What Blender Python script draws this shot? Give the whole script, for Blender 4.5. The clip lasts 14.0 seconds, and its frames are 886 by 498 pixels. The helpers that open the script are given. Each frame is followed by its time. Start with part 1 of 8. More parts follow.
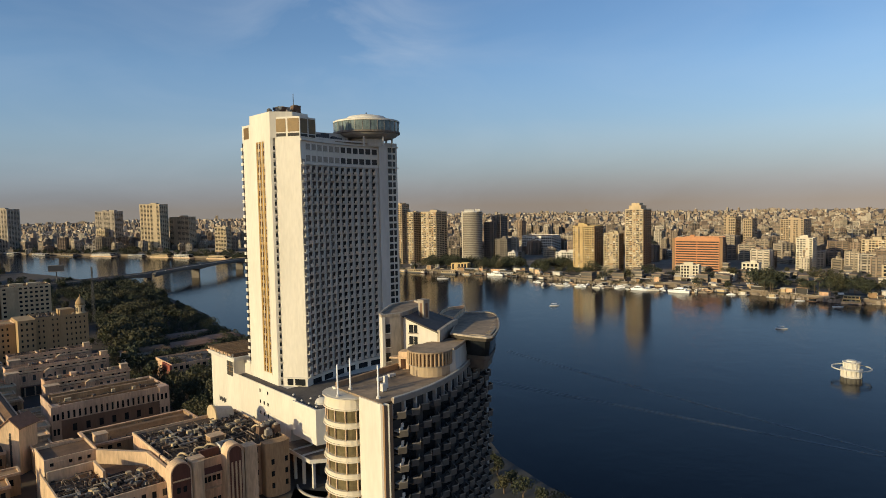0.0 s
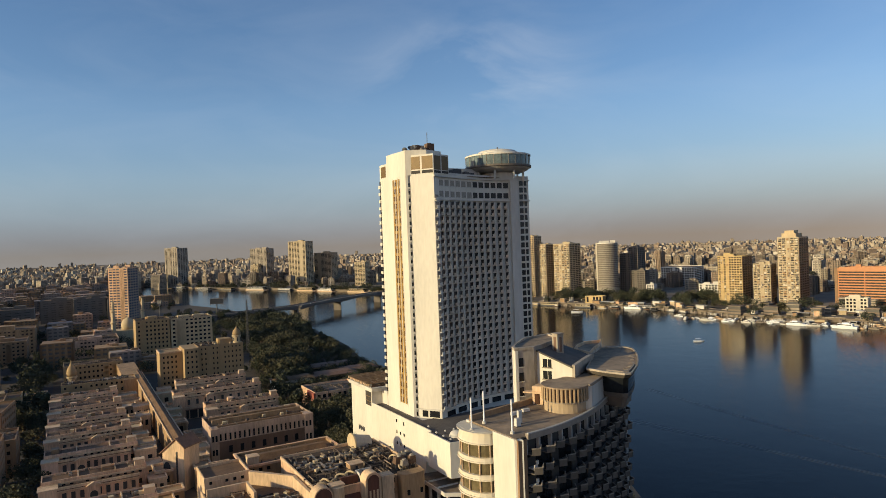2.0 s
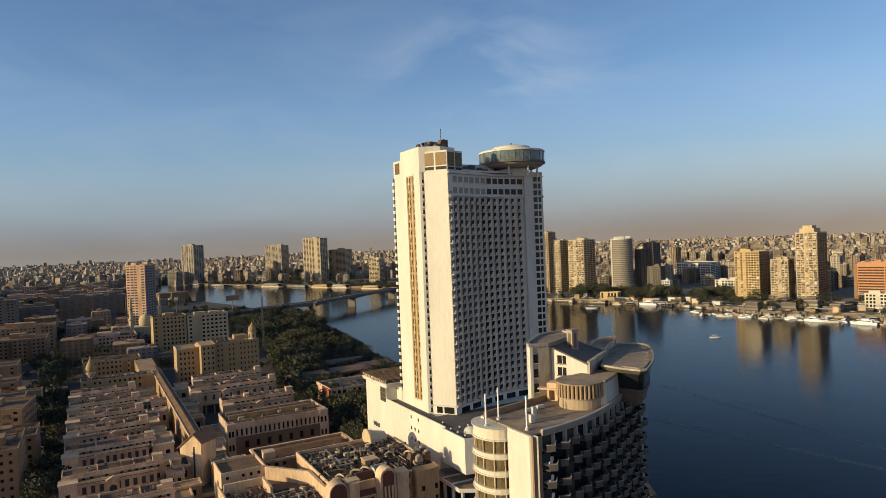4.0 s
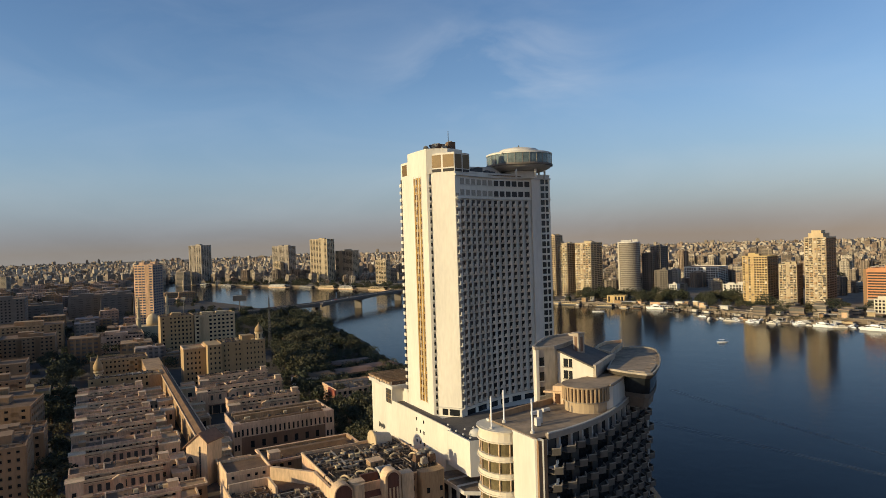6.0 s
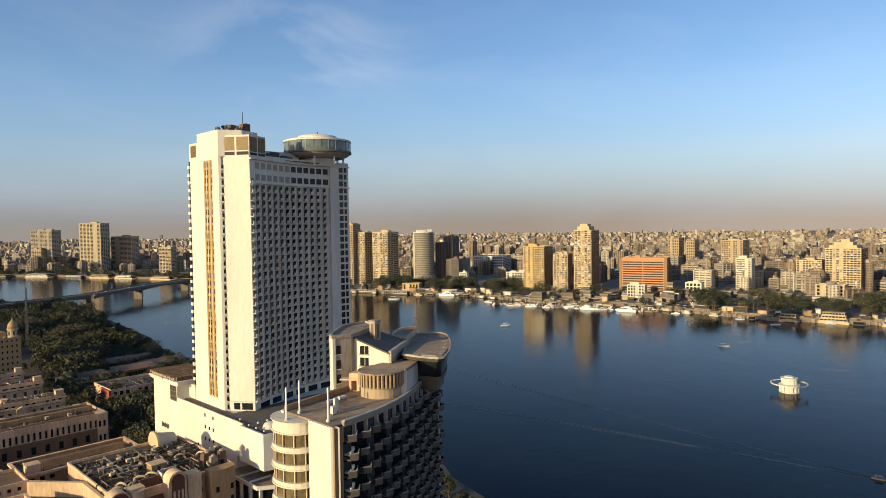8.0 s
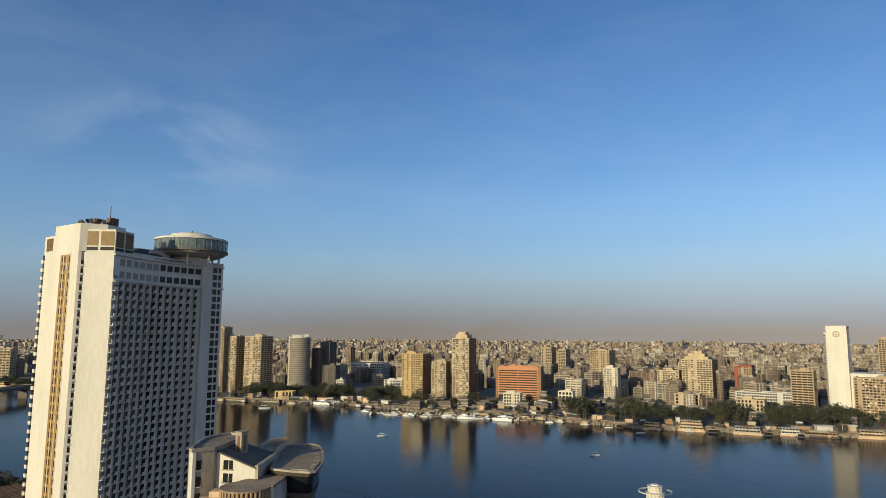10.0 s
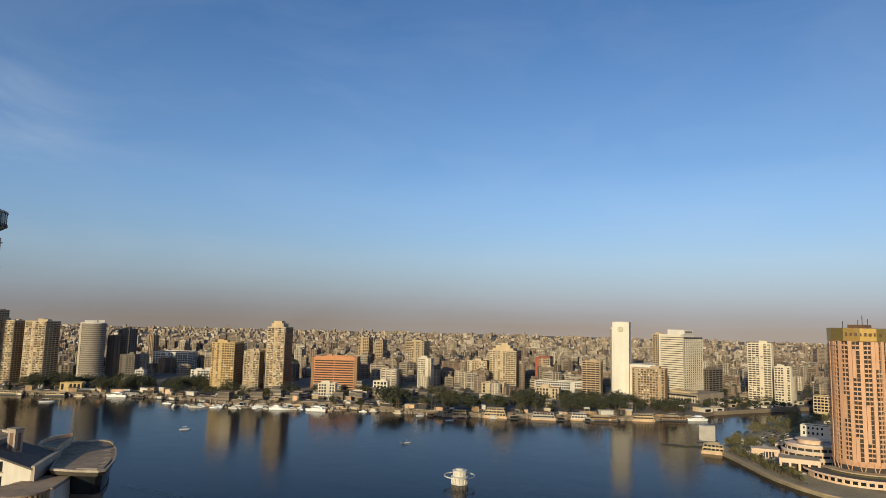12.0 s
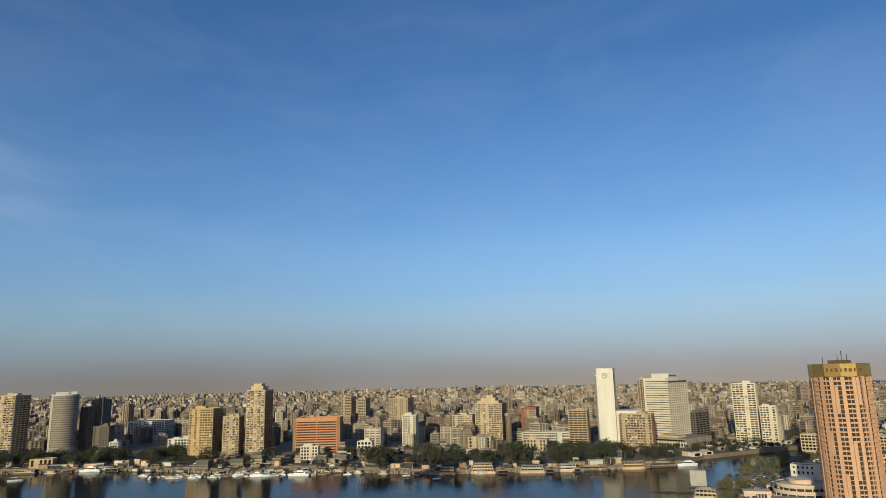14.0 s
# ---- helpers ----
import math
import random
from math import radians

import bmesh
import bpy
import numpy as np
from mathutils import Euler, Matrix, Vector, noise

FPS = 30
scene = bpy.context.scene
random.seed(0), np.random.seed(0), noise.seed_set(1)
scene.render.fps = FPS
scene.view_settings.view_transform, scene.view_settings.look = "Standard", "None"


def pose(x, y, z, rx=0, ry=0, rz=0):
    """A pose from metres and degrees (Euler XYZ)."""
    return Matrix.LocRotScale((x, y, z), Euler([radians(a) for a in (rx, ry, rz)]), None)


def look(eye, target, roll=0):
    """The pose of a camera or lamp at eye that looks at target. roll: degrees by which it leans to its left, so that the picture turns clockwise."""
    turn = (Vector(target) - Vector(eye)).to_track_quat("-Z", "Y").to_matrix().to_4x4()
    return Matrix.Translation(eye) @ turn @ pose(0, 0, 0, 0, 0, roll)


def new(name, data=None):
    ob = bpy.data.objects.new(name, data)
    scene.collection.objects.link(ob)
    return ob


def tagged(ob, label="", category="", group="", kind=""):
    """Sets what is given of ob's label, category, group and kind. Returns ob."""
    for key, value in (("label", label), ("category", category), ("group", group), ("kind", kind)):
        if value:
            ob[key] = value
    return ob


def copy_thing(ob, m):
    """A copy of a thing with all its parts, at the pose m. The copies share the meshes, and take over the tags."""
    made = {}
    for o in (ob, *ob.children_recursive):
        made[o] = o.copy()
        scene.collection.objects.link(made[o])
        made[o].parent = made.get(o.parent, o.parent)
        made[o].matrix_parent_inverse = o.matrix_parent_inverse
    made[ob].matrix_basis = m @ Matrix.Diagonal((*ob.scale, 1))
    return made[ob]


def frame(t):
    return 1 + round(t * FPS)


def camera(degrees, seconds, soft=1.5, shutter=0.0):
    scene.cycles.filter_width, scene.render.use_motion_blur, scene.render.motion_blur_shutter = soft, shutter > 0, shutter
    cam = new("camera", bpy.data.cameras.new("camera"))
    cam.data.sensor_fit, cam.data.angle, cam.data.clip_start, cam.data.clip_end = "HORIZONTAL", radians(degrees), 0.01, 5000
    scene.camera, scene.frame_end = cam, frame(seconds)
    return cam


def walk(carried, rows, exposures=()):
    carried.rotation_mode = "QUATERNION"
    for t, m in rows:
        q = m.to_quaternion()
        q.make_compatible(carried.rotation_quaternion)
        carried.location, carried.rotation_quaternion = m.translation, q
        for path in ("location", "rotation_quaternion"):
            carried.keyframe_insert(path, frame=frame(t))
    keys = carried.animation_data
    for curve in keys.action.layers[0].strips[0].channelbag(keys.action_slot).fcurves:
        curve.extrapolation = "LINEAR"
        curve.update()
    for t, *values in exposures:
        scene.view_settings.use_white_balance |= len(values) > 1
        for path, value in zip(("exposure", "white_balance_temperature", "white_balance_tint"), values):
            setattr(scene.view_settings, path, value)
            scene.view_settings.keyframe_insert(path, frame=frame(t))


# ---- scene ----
# The camera stands in one place, 100 m over the river, and turns.
cam = camera(68.47, 14.0, soft=0.7)
EXPO = [(0.0, 0.05, 6330, 9), (1.0, 0.08, 6360, 9), (3.0, 0.13, 6480, 10), (6.5, 0.12, 6500, 10), (7.5, 0.18, 6500, 10), (8.0, 0.38, 6500, 10), (8.2, 0.38, 6450, 10),
        (10.3, -0.12, 5800, 6), (11.0, -0.15, 5800, 6), (12.0, -0.08, 6050, 10), (12.5, -0.12, 5960, 9), (14.0, -0.19, 5670, 5)]
walk(cam, [
    (0.0, pose(0, 0, 100, 86.229, 1.041, 0.380)),
    (0.5, pose(0, 0, 100, 85.185, 0.439, 5.217)),
    (1.0, pose(0, 0, 100, 88.496, 2.164, 8.411)),
    (1.5, pose(0, 0, 100, 89.570, 2.308, 10.601)),
    (2.0, pose(0, 0, 100, 89.440, 2.079, 11.943)),
    (2.5, pose(0, 0, 100, 88.887, 2.545, 12.580)),
    (3.0, pose(0, 0, 100, 88.895, 2.501, 12.990)),
    (5.5, pose(0, 0, 100, 89.590, 2.007, 13.333)),
    (6.0, pose(0, 0, 100, 89.368, 1.834, 13.766)),
    (6.5, pose(0, 0, 100, 88.880, 1.757, 13.628)),
    (7.0, pose(0, 0, 100, 88.286, 1.122, 10.685)),
    (7.5, pose(0, 0, 100, 88.572, 0.770, 3.077)),
    (8.0, pose(0, 0, 100, 87.944, 0.813, -3.872)),
    (8.2, pose(0, 0, 100, 87.651, 0.971, -5.978)),
    (10.3, pose(0, 0, 100, 97.823, -0.583, -16.199)),
    (10.5, pose(0, 0, 100, 97.294, -0.663, -17.905)),
    (11.0, pose(0, 0, 100, 94.585, 0.001, -24.204)),
    (11.5, pose(0, 0, 100, 95.367, -0.519, -27.678)),
    (12.0, pose(0, 0, 100, 96.617, -1.418, -30.180)),
    (12.5, pose(0, 0, 100, 99.471, -0.713, -32.253)),
    (13.0, pose(0, 0, 100, 99.421, 0.352, -34.776)),
    (13.5, pose(0, 0, 100, 99.527, 0.944, -32.189)),
    (14.0, pose(0, 0, 100, 101.296, 1.252, -31.630))], EXPO)

# ---- light ----
SUN_AZ, SUN_EL = Vector((-0.777, -0.629)), radians(13)
world = bpy.data.worlds.new("world")
scene.world = world
world.use_nodes = True
wn, wl = world.node_tree.nodes, world.node_tree.links
wn.clear()


def wnode(kind, **values):
    n = wn.new(kind)
    for k, v in values.items():
        n.inputs[k].default_value = v
    return n


sky = wn.new("ShaderNodeTexSky")
sky.sky_type, sky.sun_disc = "NISHITA", False
sky.sun_elevation, sky.sun_rotation = SUN_EL, math.atan2(SUN_AZ.x, SUN_AZ.y)
sky.air_density, sky.dust_density, sky.ozone_density, sky.altitude = 1.0, 1.2, 2.0, 50
w_coord = wn.new("ShaderNodeTexCoord")
w_sep = wn.new("ShaderNodeSeparateXYZ")
wl.new(w_coord.outputs["Generated"], w_sep.inputs[0])
# smog that lies along the horizon all round
w_smog = wn.new("ShaderNodeValToRGB")
wl.new(w_sep.outputs["Z"], w_smog.inputs[0])
ramp = w_smog.color_ramp
for k, (p, c) in enumerate([(0.0, 0.95), (0.03, 0.88), (0.07, 0.64), (0.13, 0.36), (0.24, 0.13), (0.45, 0.0)]):
    e = ramp.elements[k] if k < 2 else ramp.elements.new(p)
    e.position, e.color = p, (c, c, c, 1)
w_tone = wn.new("ShaderNodeValToRGB")
wl.new(w_sep.outputs["Z"], w_tone.inputs[0])
for k, (p, c) in enumerate([(0.0, (0.30, 0.24, 0.19)), (0.018, (0.30, 0.268, 0.248)), (0.05, (0.35, 0.358, 0.37)), (0.1, (0.43, 0.475, 0.505)), (0.2, (0.47, 0.60, 0.73))]):
    e = w_tone.color_ramp.elements[k] if k < 2 else w_tone.color_ramp.elements.new(p)
    e.position, e.color = p, (*c, 1)
# the smog glows warm on the sun's side
w_dot = wn.new("ShaderNodeVectorMath")
w_dot.operation = "DOT_PRODUCT"
w_dot.inputs[1].default_value = (SUN_AZ.x, SUN_AZ.y, 0.2)
wl.new(w_coord.outputs["Generated"], w_dot.inputs[0])
w_near = wn.new("ShaderNodeMapRange")
w_near.interpolation_type = "SMOOTHSTEP"
w_near.inputs["From Min"].default_value, w_near.inputs["From Max"].default_value = 0.2, 1.0
wl.new(w_dot.outputs["Value"], w_near.inputs[0])
w_east = wn.new("ShaderNodeMapRange")
w_east.interpolation_type = "SMOOTHSTEP"
w_east.inputs["From Min"].default_value, w_east.inputs["From Max"].default_value = 0.15, 0.9
w_east.inputs["To Min"].default_value, w_east.inputs["To Max"].default_value = 1.0, 1.5
wl.new(w_sep.outputs["X"], w_east.inputs[0])
w_pale = wn.new("ShaderNodeVectorMath")
w_pale.operation = "SCALE"
wl.new(w_tone.outputs[0], w_pale.inputs[0])
wl.new(w_east.outputs[0], w_pale.inputs["Scale"])
w_west = wn.new("ShaderNodeMapRange")
w_west.inputs["From Min"].default_value, w_west.inputs["From Max"].default_value = -0.6, 0.25
wl.new(w_sep.outputs["X"], w_west.inputs[0])
w_grey = wn.new("ShaderNodeMix")
w_grey.data_type = "RGBA"
w_grey.inputs[6].default_value, w_grey.inputs[7].default_value = (0.84, 0.94, 1.06, 1), (1, 1, 1, 1)
wl.new(w_west.outputs[0], w_grey.inputs[0])
w_hue = wn.new("ShaderNodeVectorMath")
w_hue.operation = "MULTIPLY"
wl.new(w_pale.outputs[0], w_hue.inputs[0])
wl.new(w_grey.outputs[2], w_hue.inputs[1])
w_glow = wn.new("ShaderNodeMix")
w_glow.data_type = "RGBA"
w_glow.inputs[7].default_value = (2.4, 1.42, 0.64, 1)
wl.new(w_near.outputs[0], w_glow.inputs[0])
wl.new(w_hue.outputs[0], w_glow.inputs[6])
w_gain = wn.new("ShaderNodeVectorMath")
w_gain.operation = "MULTIPLY"
w_gain.inputs[1].default_value = (0.076, 0.100, 0.129)
wl.new(sky.outputs[0], w_gain.inputs[0])
w_mix = wn.new("ShaderNodeMix")
w_mix.data_type = "RGBA"
wl.new(w_smog.outputs[0], w_mix.inputs[0])
wl.new(w_gain.outputs[0], w_mix.inputs[6])
wl.new(w_glow.outputs[2], w_mix.inputs[7])
# thin high cloud
w_map = wn.new("ShaderNodeMapping")
w_map.inputs["Scale"].default_value = (3.0, 3.0, 9.0)
w_map.inputs["Rotation"].default_value = (0.0, radians(-35), 0.0)
wl.new(w_coord.outputs["Generated"], w_map.inputs[0])
w_noise = wnode("ShaderNodeTexNoise", Scale=1.3, Detail=7.0, Roughness=0.55, Distortion=0.6)
wl.new(w_map.outputs[0], w_noise.inputs["Vector"])
w_cut = wn.new("ShaderNodeMapRange")
w_cut.inputs["From Min"].default_value, w_cut.inputs["From Max"].default_value = 0.42, 0.80
w_cut.inputs["To Max"].default_value = 1.0
wl.new(w_noise.outputs[0], w_cut.inputs[0])
w_off = wn.new("ShaderNodeVectorMath")
w_off.operation = "SUBTRACT"
w_off.inputs[1].default_value = Vector((-0.15, 0.957, 0.245)).normalized()
w_norm = wn.new("ShaderNodeVectorMath")
w_norm.operation = "NORMALIZE"
wl.new(w_coord.outputs["Generated"], w_norm.inputs[0])
wl.new(w_norm.outputs[0], w_off.inputs[0])
w_sq = wn.new("ShaderNodeMapping")
w_sq.inputs["Rotation"].default_value = (0.0, radians(38), 0.0)
w_sq.inputs["Scale"].default_value = (0.75, 1.0, 1.7)
wl.new(w_off.outputs[0], w_sq.inputs[0])
w_len = wn.new("ShaderNodeVectorMath")
w_len.operation = "LENGTH"
wl.new(w_sq.outputs[0], w_len.inputs[0])
w_patch = wn.new("ShaderNodeMapRange")
w_patch.interpolation_type = "SMOOTHSTEP"
w_patch.inputs["From Min"].default_value, w_patch.inputs["From Max"].default_value = 0.02, 0.17
w_patch.inputs["To Min"].default_value, w_patch.inputs["To Max"].default_value = 0.55, 0.10
wl.new(w_len.outputs["Value"], w_patch.inputs[0])
w_veil = wn.new("ShaderNodeMath")
w_veil.operation = "MULTIPLY"
wl.new(w_cut.outputs[0], w_veil.inputs[0])
wl.new(w_patch.outputs[0], w_veil.inputs[1])
w_cloud = wn.new("ShaderNodeMix")
w_cloud.data_type = "RGBA"
w_cloud.inputs[7].default_value = (0.62, 0.66, 0.72, 1)
wl.new(w_veil.outputs[0], w_cloud.inputs[0])
wl.new(w_mix.outputs[2], w_cloud.inputs[6])
w_bg, w_out = wn.new("ShaderNodeBackground"), wn.new("ShaderNodeOutputWorld")
wl.new(w_cloud.outputs[2], w_bg.inputs[0])
w_bg.inputs[1].default_value = 1.0
wl.new(w_bg.outputs[0], w_out.inputs[0])

sun = new("sun", bpy.data.lights.new("sun", "SUN"))
sun.data.energy, sun.data.angle, sun.data.color = 4.4, radians(0.6), (1.0, 0.81, 0.46)
sun.matrix_world = look((SUN_AZ.x * 300, SUN_AZ.y * 300, 300 * math.tan(SUN_EL)), (0, 0, 0))


# ---- materials ----
def mat(name, base, rough=0.8, vary=0.18, scale=0.25, fine=2.5, metal=0.0, bump=0.0, each=0.0, streak=False):
    """A weathered surface: two sizes of stain, optional rain streaks, and a tone of its own for every piece."""
    m = bpy.data.materials.new(name)
    m.use_nodes = True
    n, l = m.node_tree.nodes, m.node_tree.links
    b = n["Principled BSDF"]
    b.inputs["Roughness"].default_value, b.inputs["Metallic"].default_value = rough, metal
    geo = n.new("ShaderNodeNewGeometry")
    mp = n.new("ShaderNodeMapping")
    mp.inputs["Scale"].default_value = (1, 1, 0.22 if streak else 1)
    l.new(geo.outputs["Position"], mp.inputs[0])
    total = None
    for s, d in ((scale, 5), (fine, 3)):
        t = n.new("ShaderNodeTexNoise")
        t.inputs["Scale"].default_value, t.inputs["Detail"].default_value = s, d
        l.new(mp.outputs[0], t.inputs["Vector"])
        if total is None:
            total = t
        else:
            add = n.new("ShaderNodeMath")
            add.operation = "MULTIPLY_ADD"
            l.new(t.outputs[0], add.inputs[0])
            add.inputs[1].default_value = 0.6
            l.new(total.outputs[0], add.inputs[2])
            total = add
    rng = n.new("ShaderNodeMapRange")
    rng.inputs["From Min"].default_value, rng.inputs["From Max"].default_value = 0.5, 1.1
    rng.inputs["To Min"].default_value, rng.inputs["To Max"].default_value = 1 - vary, 1 + vary * 0.7
    l.new(total.outputs[0], rng.inputs[0])
    value = rng.outputs[0]
    if each:
        r2 = n.new("ShaderNodeMapRange")
        r2.inputs["To Min"].default_value, r2.inputs["To Max"].default_value = 1 - each, 1 + each
        l.new(geo.outputs["Random Per Island"], r2.inputs[0])
        mu = n.new("ShaderNodeMath")
        mu.operation = "MULTIPLY"
        l.new(value, mu.inputs[0])
        l.new(r2.outputs[0], mu.inputs[1])
        value = mu.outputs[0]
    hue = n.new("ShaderNodeVectorMath")
    hue.operation = "SCALE"
    hue.inputs[0].default_value = base
    l.new(value, hue.inputs["Scale"])
    l.new(hue.outputs[0], b.inputs["Base Color"])
    if bump:
        bp = n.new("ShaderNodeBump")
        bp.inputs["Strength"].default_value, bp.inputs["Distance"].default_value = bump, 0.1
        l.new(total.outputs[0], bp.inputs["Height"])
        l.new(bp.outputs[0], b.inputs["Normal"])
    return m


def glass_mat(name, base, rough=0.12):
    m = mat(name, base, rough, 0.5, 0.4, 1.5)
    m.node_tree.nodes["Principled BSDF"].inputs["Specular IOR Level"].default_value = 0.35
    return m


WHITE = mat("white_render", (0.64, 0.595, 0.51), 0.75, 0.15, 0.1, 1.2, streak=True)
WHITE2 = mat("white_concrete", (0.58, 0.545, 0.485), 0.8, 0.18, 0.15, 1.0, streak=True)
BAYW = mat("warm_white_render", (0.62, 0.55, 0.43), 0.8, 0.15, 0.15, 1.0, streak=True)
CREAMW = mat("cream_render", (0.60, 0.42, 0.262), 0.8, 0.38, 0.2, 1.6, streak=True)
GREYWALL = mat("grey_concrete", (0.40, 0.37, 0.33), 0.85, 0.2, 0.2, 1.5)
CREAM = mat("cream_stucco", (0.50, 0.385, 0.235), 0.85, 0.2, 0.15, 1.2, streak=True)
SAND = mat("sand_stucco", (0.36, 0.228, 0.12), 0.88, 0.42, 0.2, 1.8, streak=True)
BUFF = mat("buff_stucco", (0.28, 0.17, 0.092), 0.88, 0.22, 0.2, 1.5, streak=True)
DUSK = mat("dusky_stained_concrete", (0.104, 0.088, 0.071), 0.9, 0.35, 0.3, 1.5)
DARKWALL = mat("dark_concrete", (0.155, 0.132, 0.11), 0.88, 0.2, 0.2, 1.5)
PAV = mat("pale_stucco", (0.63, 0.402, 0.25), 0.88, 0.5, 0.2, 1.8, streak=True)
OCHRE = mat("ochre_wall", (0.37, 0.25, 0.125), 0.88, 0.2, 0.15, 1.5, streak=True)
BUFFP = mat("pink_buff_stucco", (0.60, 0.388, 0.262), 0.88, 0.5, 0.2, 1.8, streak=True)
BROWNGLASS = glass_mat("dark_brown_glass", (0.07, 0.035, 0.02), 0.25)
BAYGLASS = glass_mat("brown_glass", (0.15, 0.12, 0.065), 0.18)
YELLOW = mat("ochre_stucco", (0.50, 0.355, 0.165), 0.85, 0.2, 0.2, 1.2)
ORANGE = mat("orange_cladding", (0.52, 0.235, 0.105), 0.7, 0.12, 0.2, 1.2)
# dulled wall colour that stands for haze over the near-left blocks
HAZEWALL = mat("hazed_concrete", (0.31, 0.24, 0.195), 0.88, 0.2, 0.2, 1.5)
TERR = mat("pale_pink_stucco", (0.68, 0.50, 0.37), 0.8, 0.12, 0.1, 0.8)
STAINED = mat("stained_white_wall", (0.36, 0.305, 0.24), 0.85, 0.5, 0.18, 1.4, streak=True)
FLUTE = mat("tan_flutes", (0.34, 0.235, 0.135), 0.85, 0.2, 0.3, 1.5)
TOWERGREY = mat("warm_grey_panel", (0.275, 0.242, 0.195), 0.7, 0.2, 0.1, 1.0)
PINK = mat("pink_stucco", (0.56, 0.335, 0.205), 0.8, 0.1, 0.1, 0.8)
REDBRICK = mat("red_cladding", (0.30, 0.075, 0.045), 0.75, 0.15)
PALEGLASS = glass_mat("pale_glass", (0.25, 0.225, 0.20), 0.35)
PINKWALL = mat("pinkish_stucco", (0.50, 0.345, 0.245), 0.88, 0.45, 0.15, 1.5, streak=True)
TILERED = mat("red_brown_tile", (0.115, 0.042, 0.026), 0.7, 0.35, 0.6, 3.0, streak=True)
# near-black roof: the shadow between the roof machines is put into its colour
ROOFSHADE = mat("shadowed_roof", (0.062, 0.042, 0.029), 0.95, 0.45, 0.3, 1.6, bump=0.2)
BROWNWALL = mat("brown_wall", (0.17, 0.10, 0.065), 0.9, 0.35, 0.12, 1.2, streak=True)
DECKM = mat("stained_deck", (0.275, 0.20, 0.132), 0.95, 0.6, 0.12, 0.7, bump=0.2)
BALC = mat("balcony_concrete", (0.60, 0.53, 0.44), 0.8, 0.25, 0.15, 1.0, streak=True)
RAIL = mat("weathered_rail", (0.27, 0.232, 0.192), 0.8, 0.4, 0.4, 2.0)
STRIPE = mat("bronze_strip", (0.36, 0.225, 0.055), 0.5, 0.3, 0.5, 2.0, metal=0.15)
BRONZE = mat("bronze_panel", (0.155, 0.095, 0.032), 0.55, 0.25, 0.5, 2.0, metal=0.2)
GOLD = mat("gold_panel", (0.44, 0.31, 0.10), 0.33, 0.15, 0.4, 2.0, metal=0.75)
ROOF = mat("dusty_roof", (0.155, 0.088, 0.047), 0.95, 0.4, 0.25, 1.2, bump=0.2)
DARKROOF = mat("dark_roof", (0.10, 0.085, 0.075), 0.9, 0.35, 0.3, 1.5)
TILE = mat("clay_roof", (0.20, 0.11, 0.07), 0.85, 0.25, 0.6, 3.0)
GLASS = glass_mat("dark_glass", (0.016, 0.018, 0.02), 0.18)
TEAL = glass_mat("teal_glass", (0.13, 0.17, 0.17), 0.1)
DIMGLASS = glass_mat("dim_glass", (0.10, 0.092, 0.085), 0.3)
BLUEGLASS = glass_mat("blue_glass", (0.05, 0.08, 0.14), 0.1)
# near-black colour that stands for the shade inside openings, porches and recesses
SHADE = mat("recess_shade", (0.05, 0.045, 0.04), 0.9, 0.3)
METAL = mat("grey_metal", (0.30, 0.26, 0.21), 0.6, 0.35, 1.0, 4.0, metal=0.1)
STEEL = mat("dark_steel", (0.06, 0.06, 0.065), 0.6, 0.25, 1.0, 4.0)
RUST = mat("rusty_steel", (0.13, 0.075, 0.045), 0.85, 0.4, 1.0, 4.0)
PAINT = mat("white_paint", (0.80, 0.80, 0.80), 0.5, 0.08)
LEAF = mat("leaf", (0.037, 0.042, 0.020), 0.8, 0.3, 0.1, 0.7, each=0.35)
# lightened leaves for the island, with sun and haze put into the colour
PALELEAF = mat("sunlit_olive_leaf", (0.15, 0.128, 0.058), 0.85, 0.35, 0.1, 0.7, each=0.45)
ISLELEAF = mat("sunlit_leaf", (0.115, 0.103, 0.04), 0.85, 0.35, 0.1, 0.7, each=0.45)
FCREAM = mat("far_cream_stucco", (0.49, 0.39, 0.255), 0.85, 0.25, 0.15, 1.2, streak=True)
FSAND = mat("far_sand_stucco", (0.42, 0.315, 0.20), 0.88, 0.22, 0.15, 1.5, streak=True)
LEAF2 = mat("dusty_leaf", (0.066, 0.06, 0.027), 0.85, 0.3, 0.1, 0.7, each=0.4)
BARK = mat("bark", (0.12, 0.085, 0.055), 0.95, 0.3, 1.0, 5.0)
# dark copy of the ground dust; the near bank's shade is in its colour
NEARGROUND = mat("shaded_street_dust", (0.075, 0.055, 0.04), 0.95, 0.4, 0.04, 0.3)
GROUND = mat("dusty_ground", (0.195, 0.152, 0.108), 0.95, 0.35, 0.02, 0.15)
ASPHALT = mat("asphalt", (0.055, 0.053, 0.05), 0.9, 0.25, 0.05, 0.6)
GRASS = mat("dry_grass", (0.33, 0.27, 0.165), 0.95, 0.4, 0.05, 0.5)
STONE = mat("quay_stone", (0.28, 0.23, 0.18), 0.9, 0.3, 0.1, 1.0)

FOAM = mat("thin_foam", (0.012, 0.021, 0.037), 0.3, 0.4, 0.3, 2.0)
FOAM.node_tree.nodes["Principled BSDF"].inputs["Specular IOR Level"].default_value = 0.22

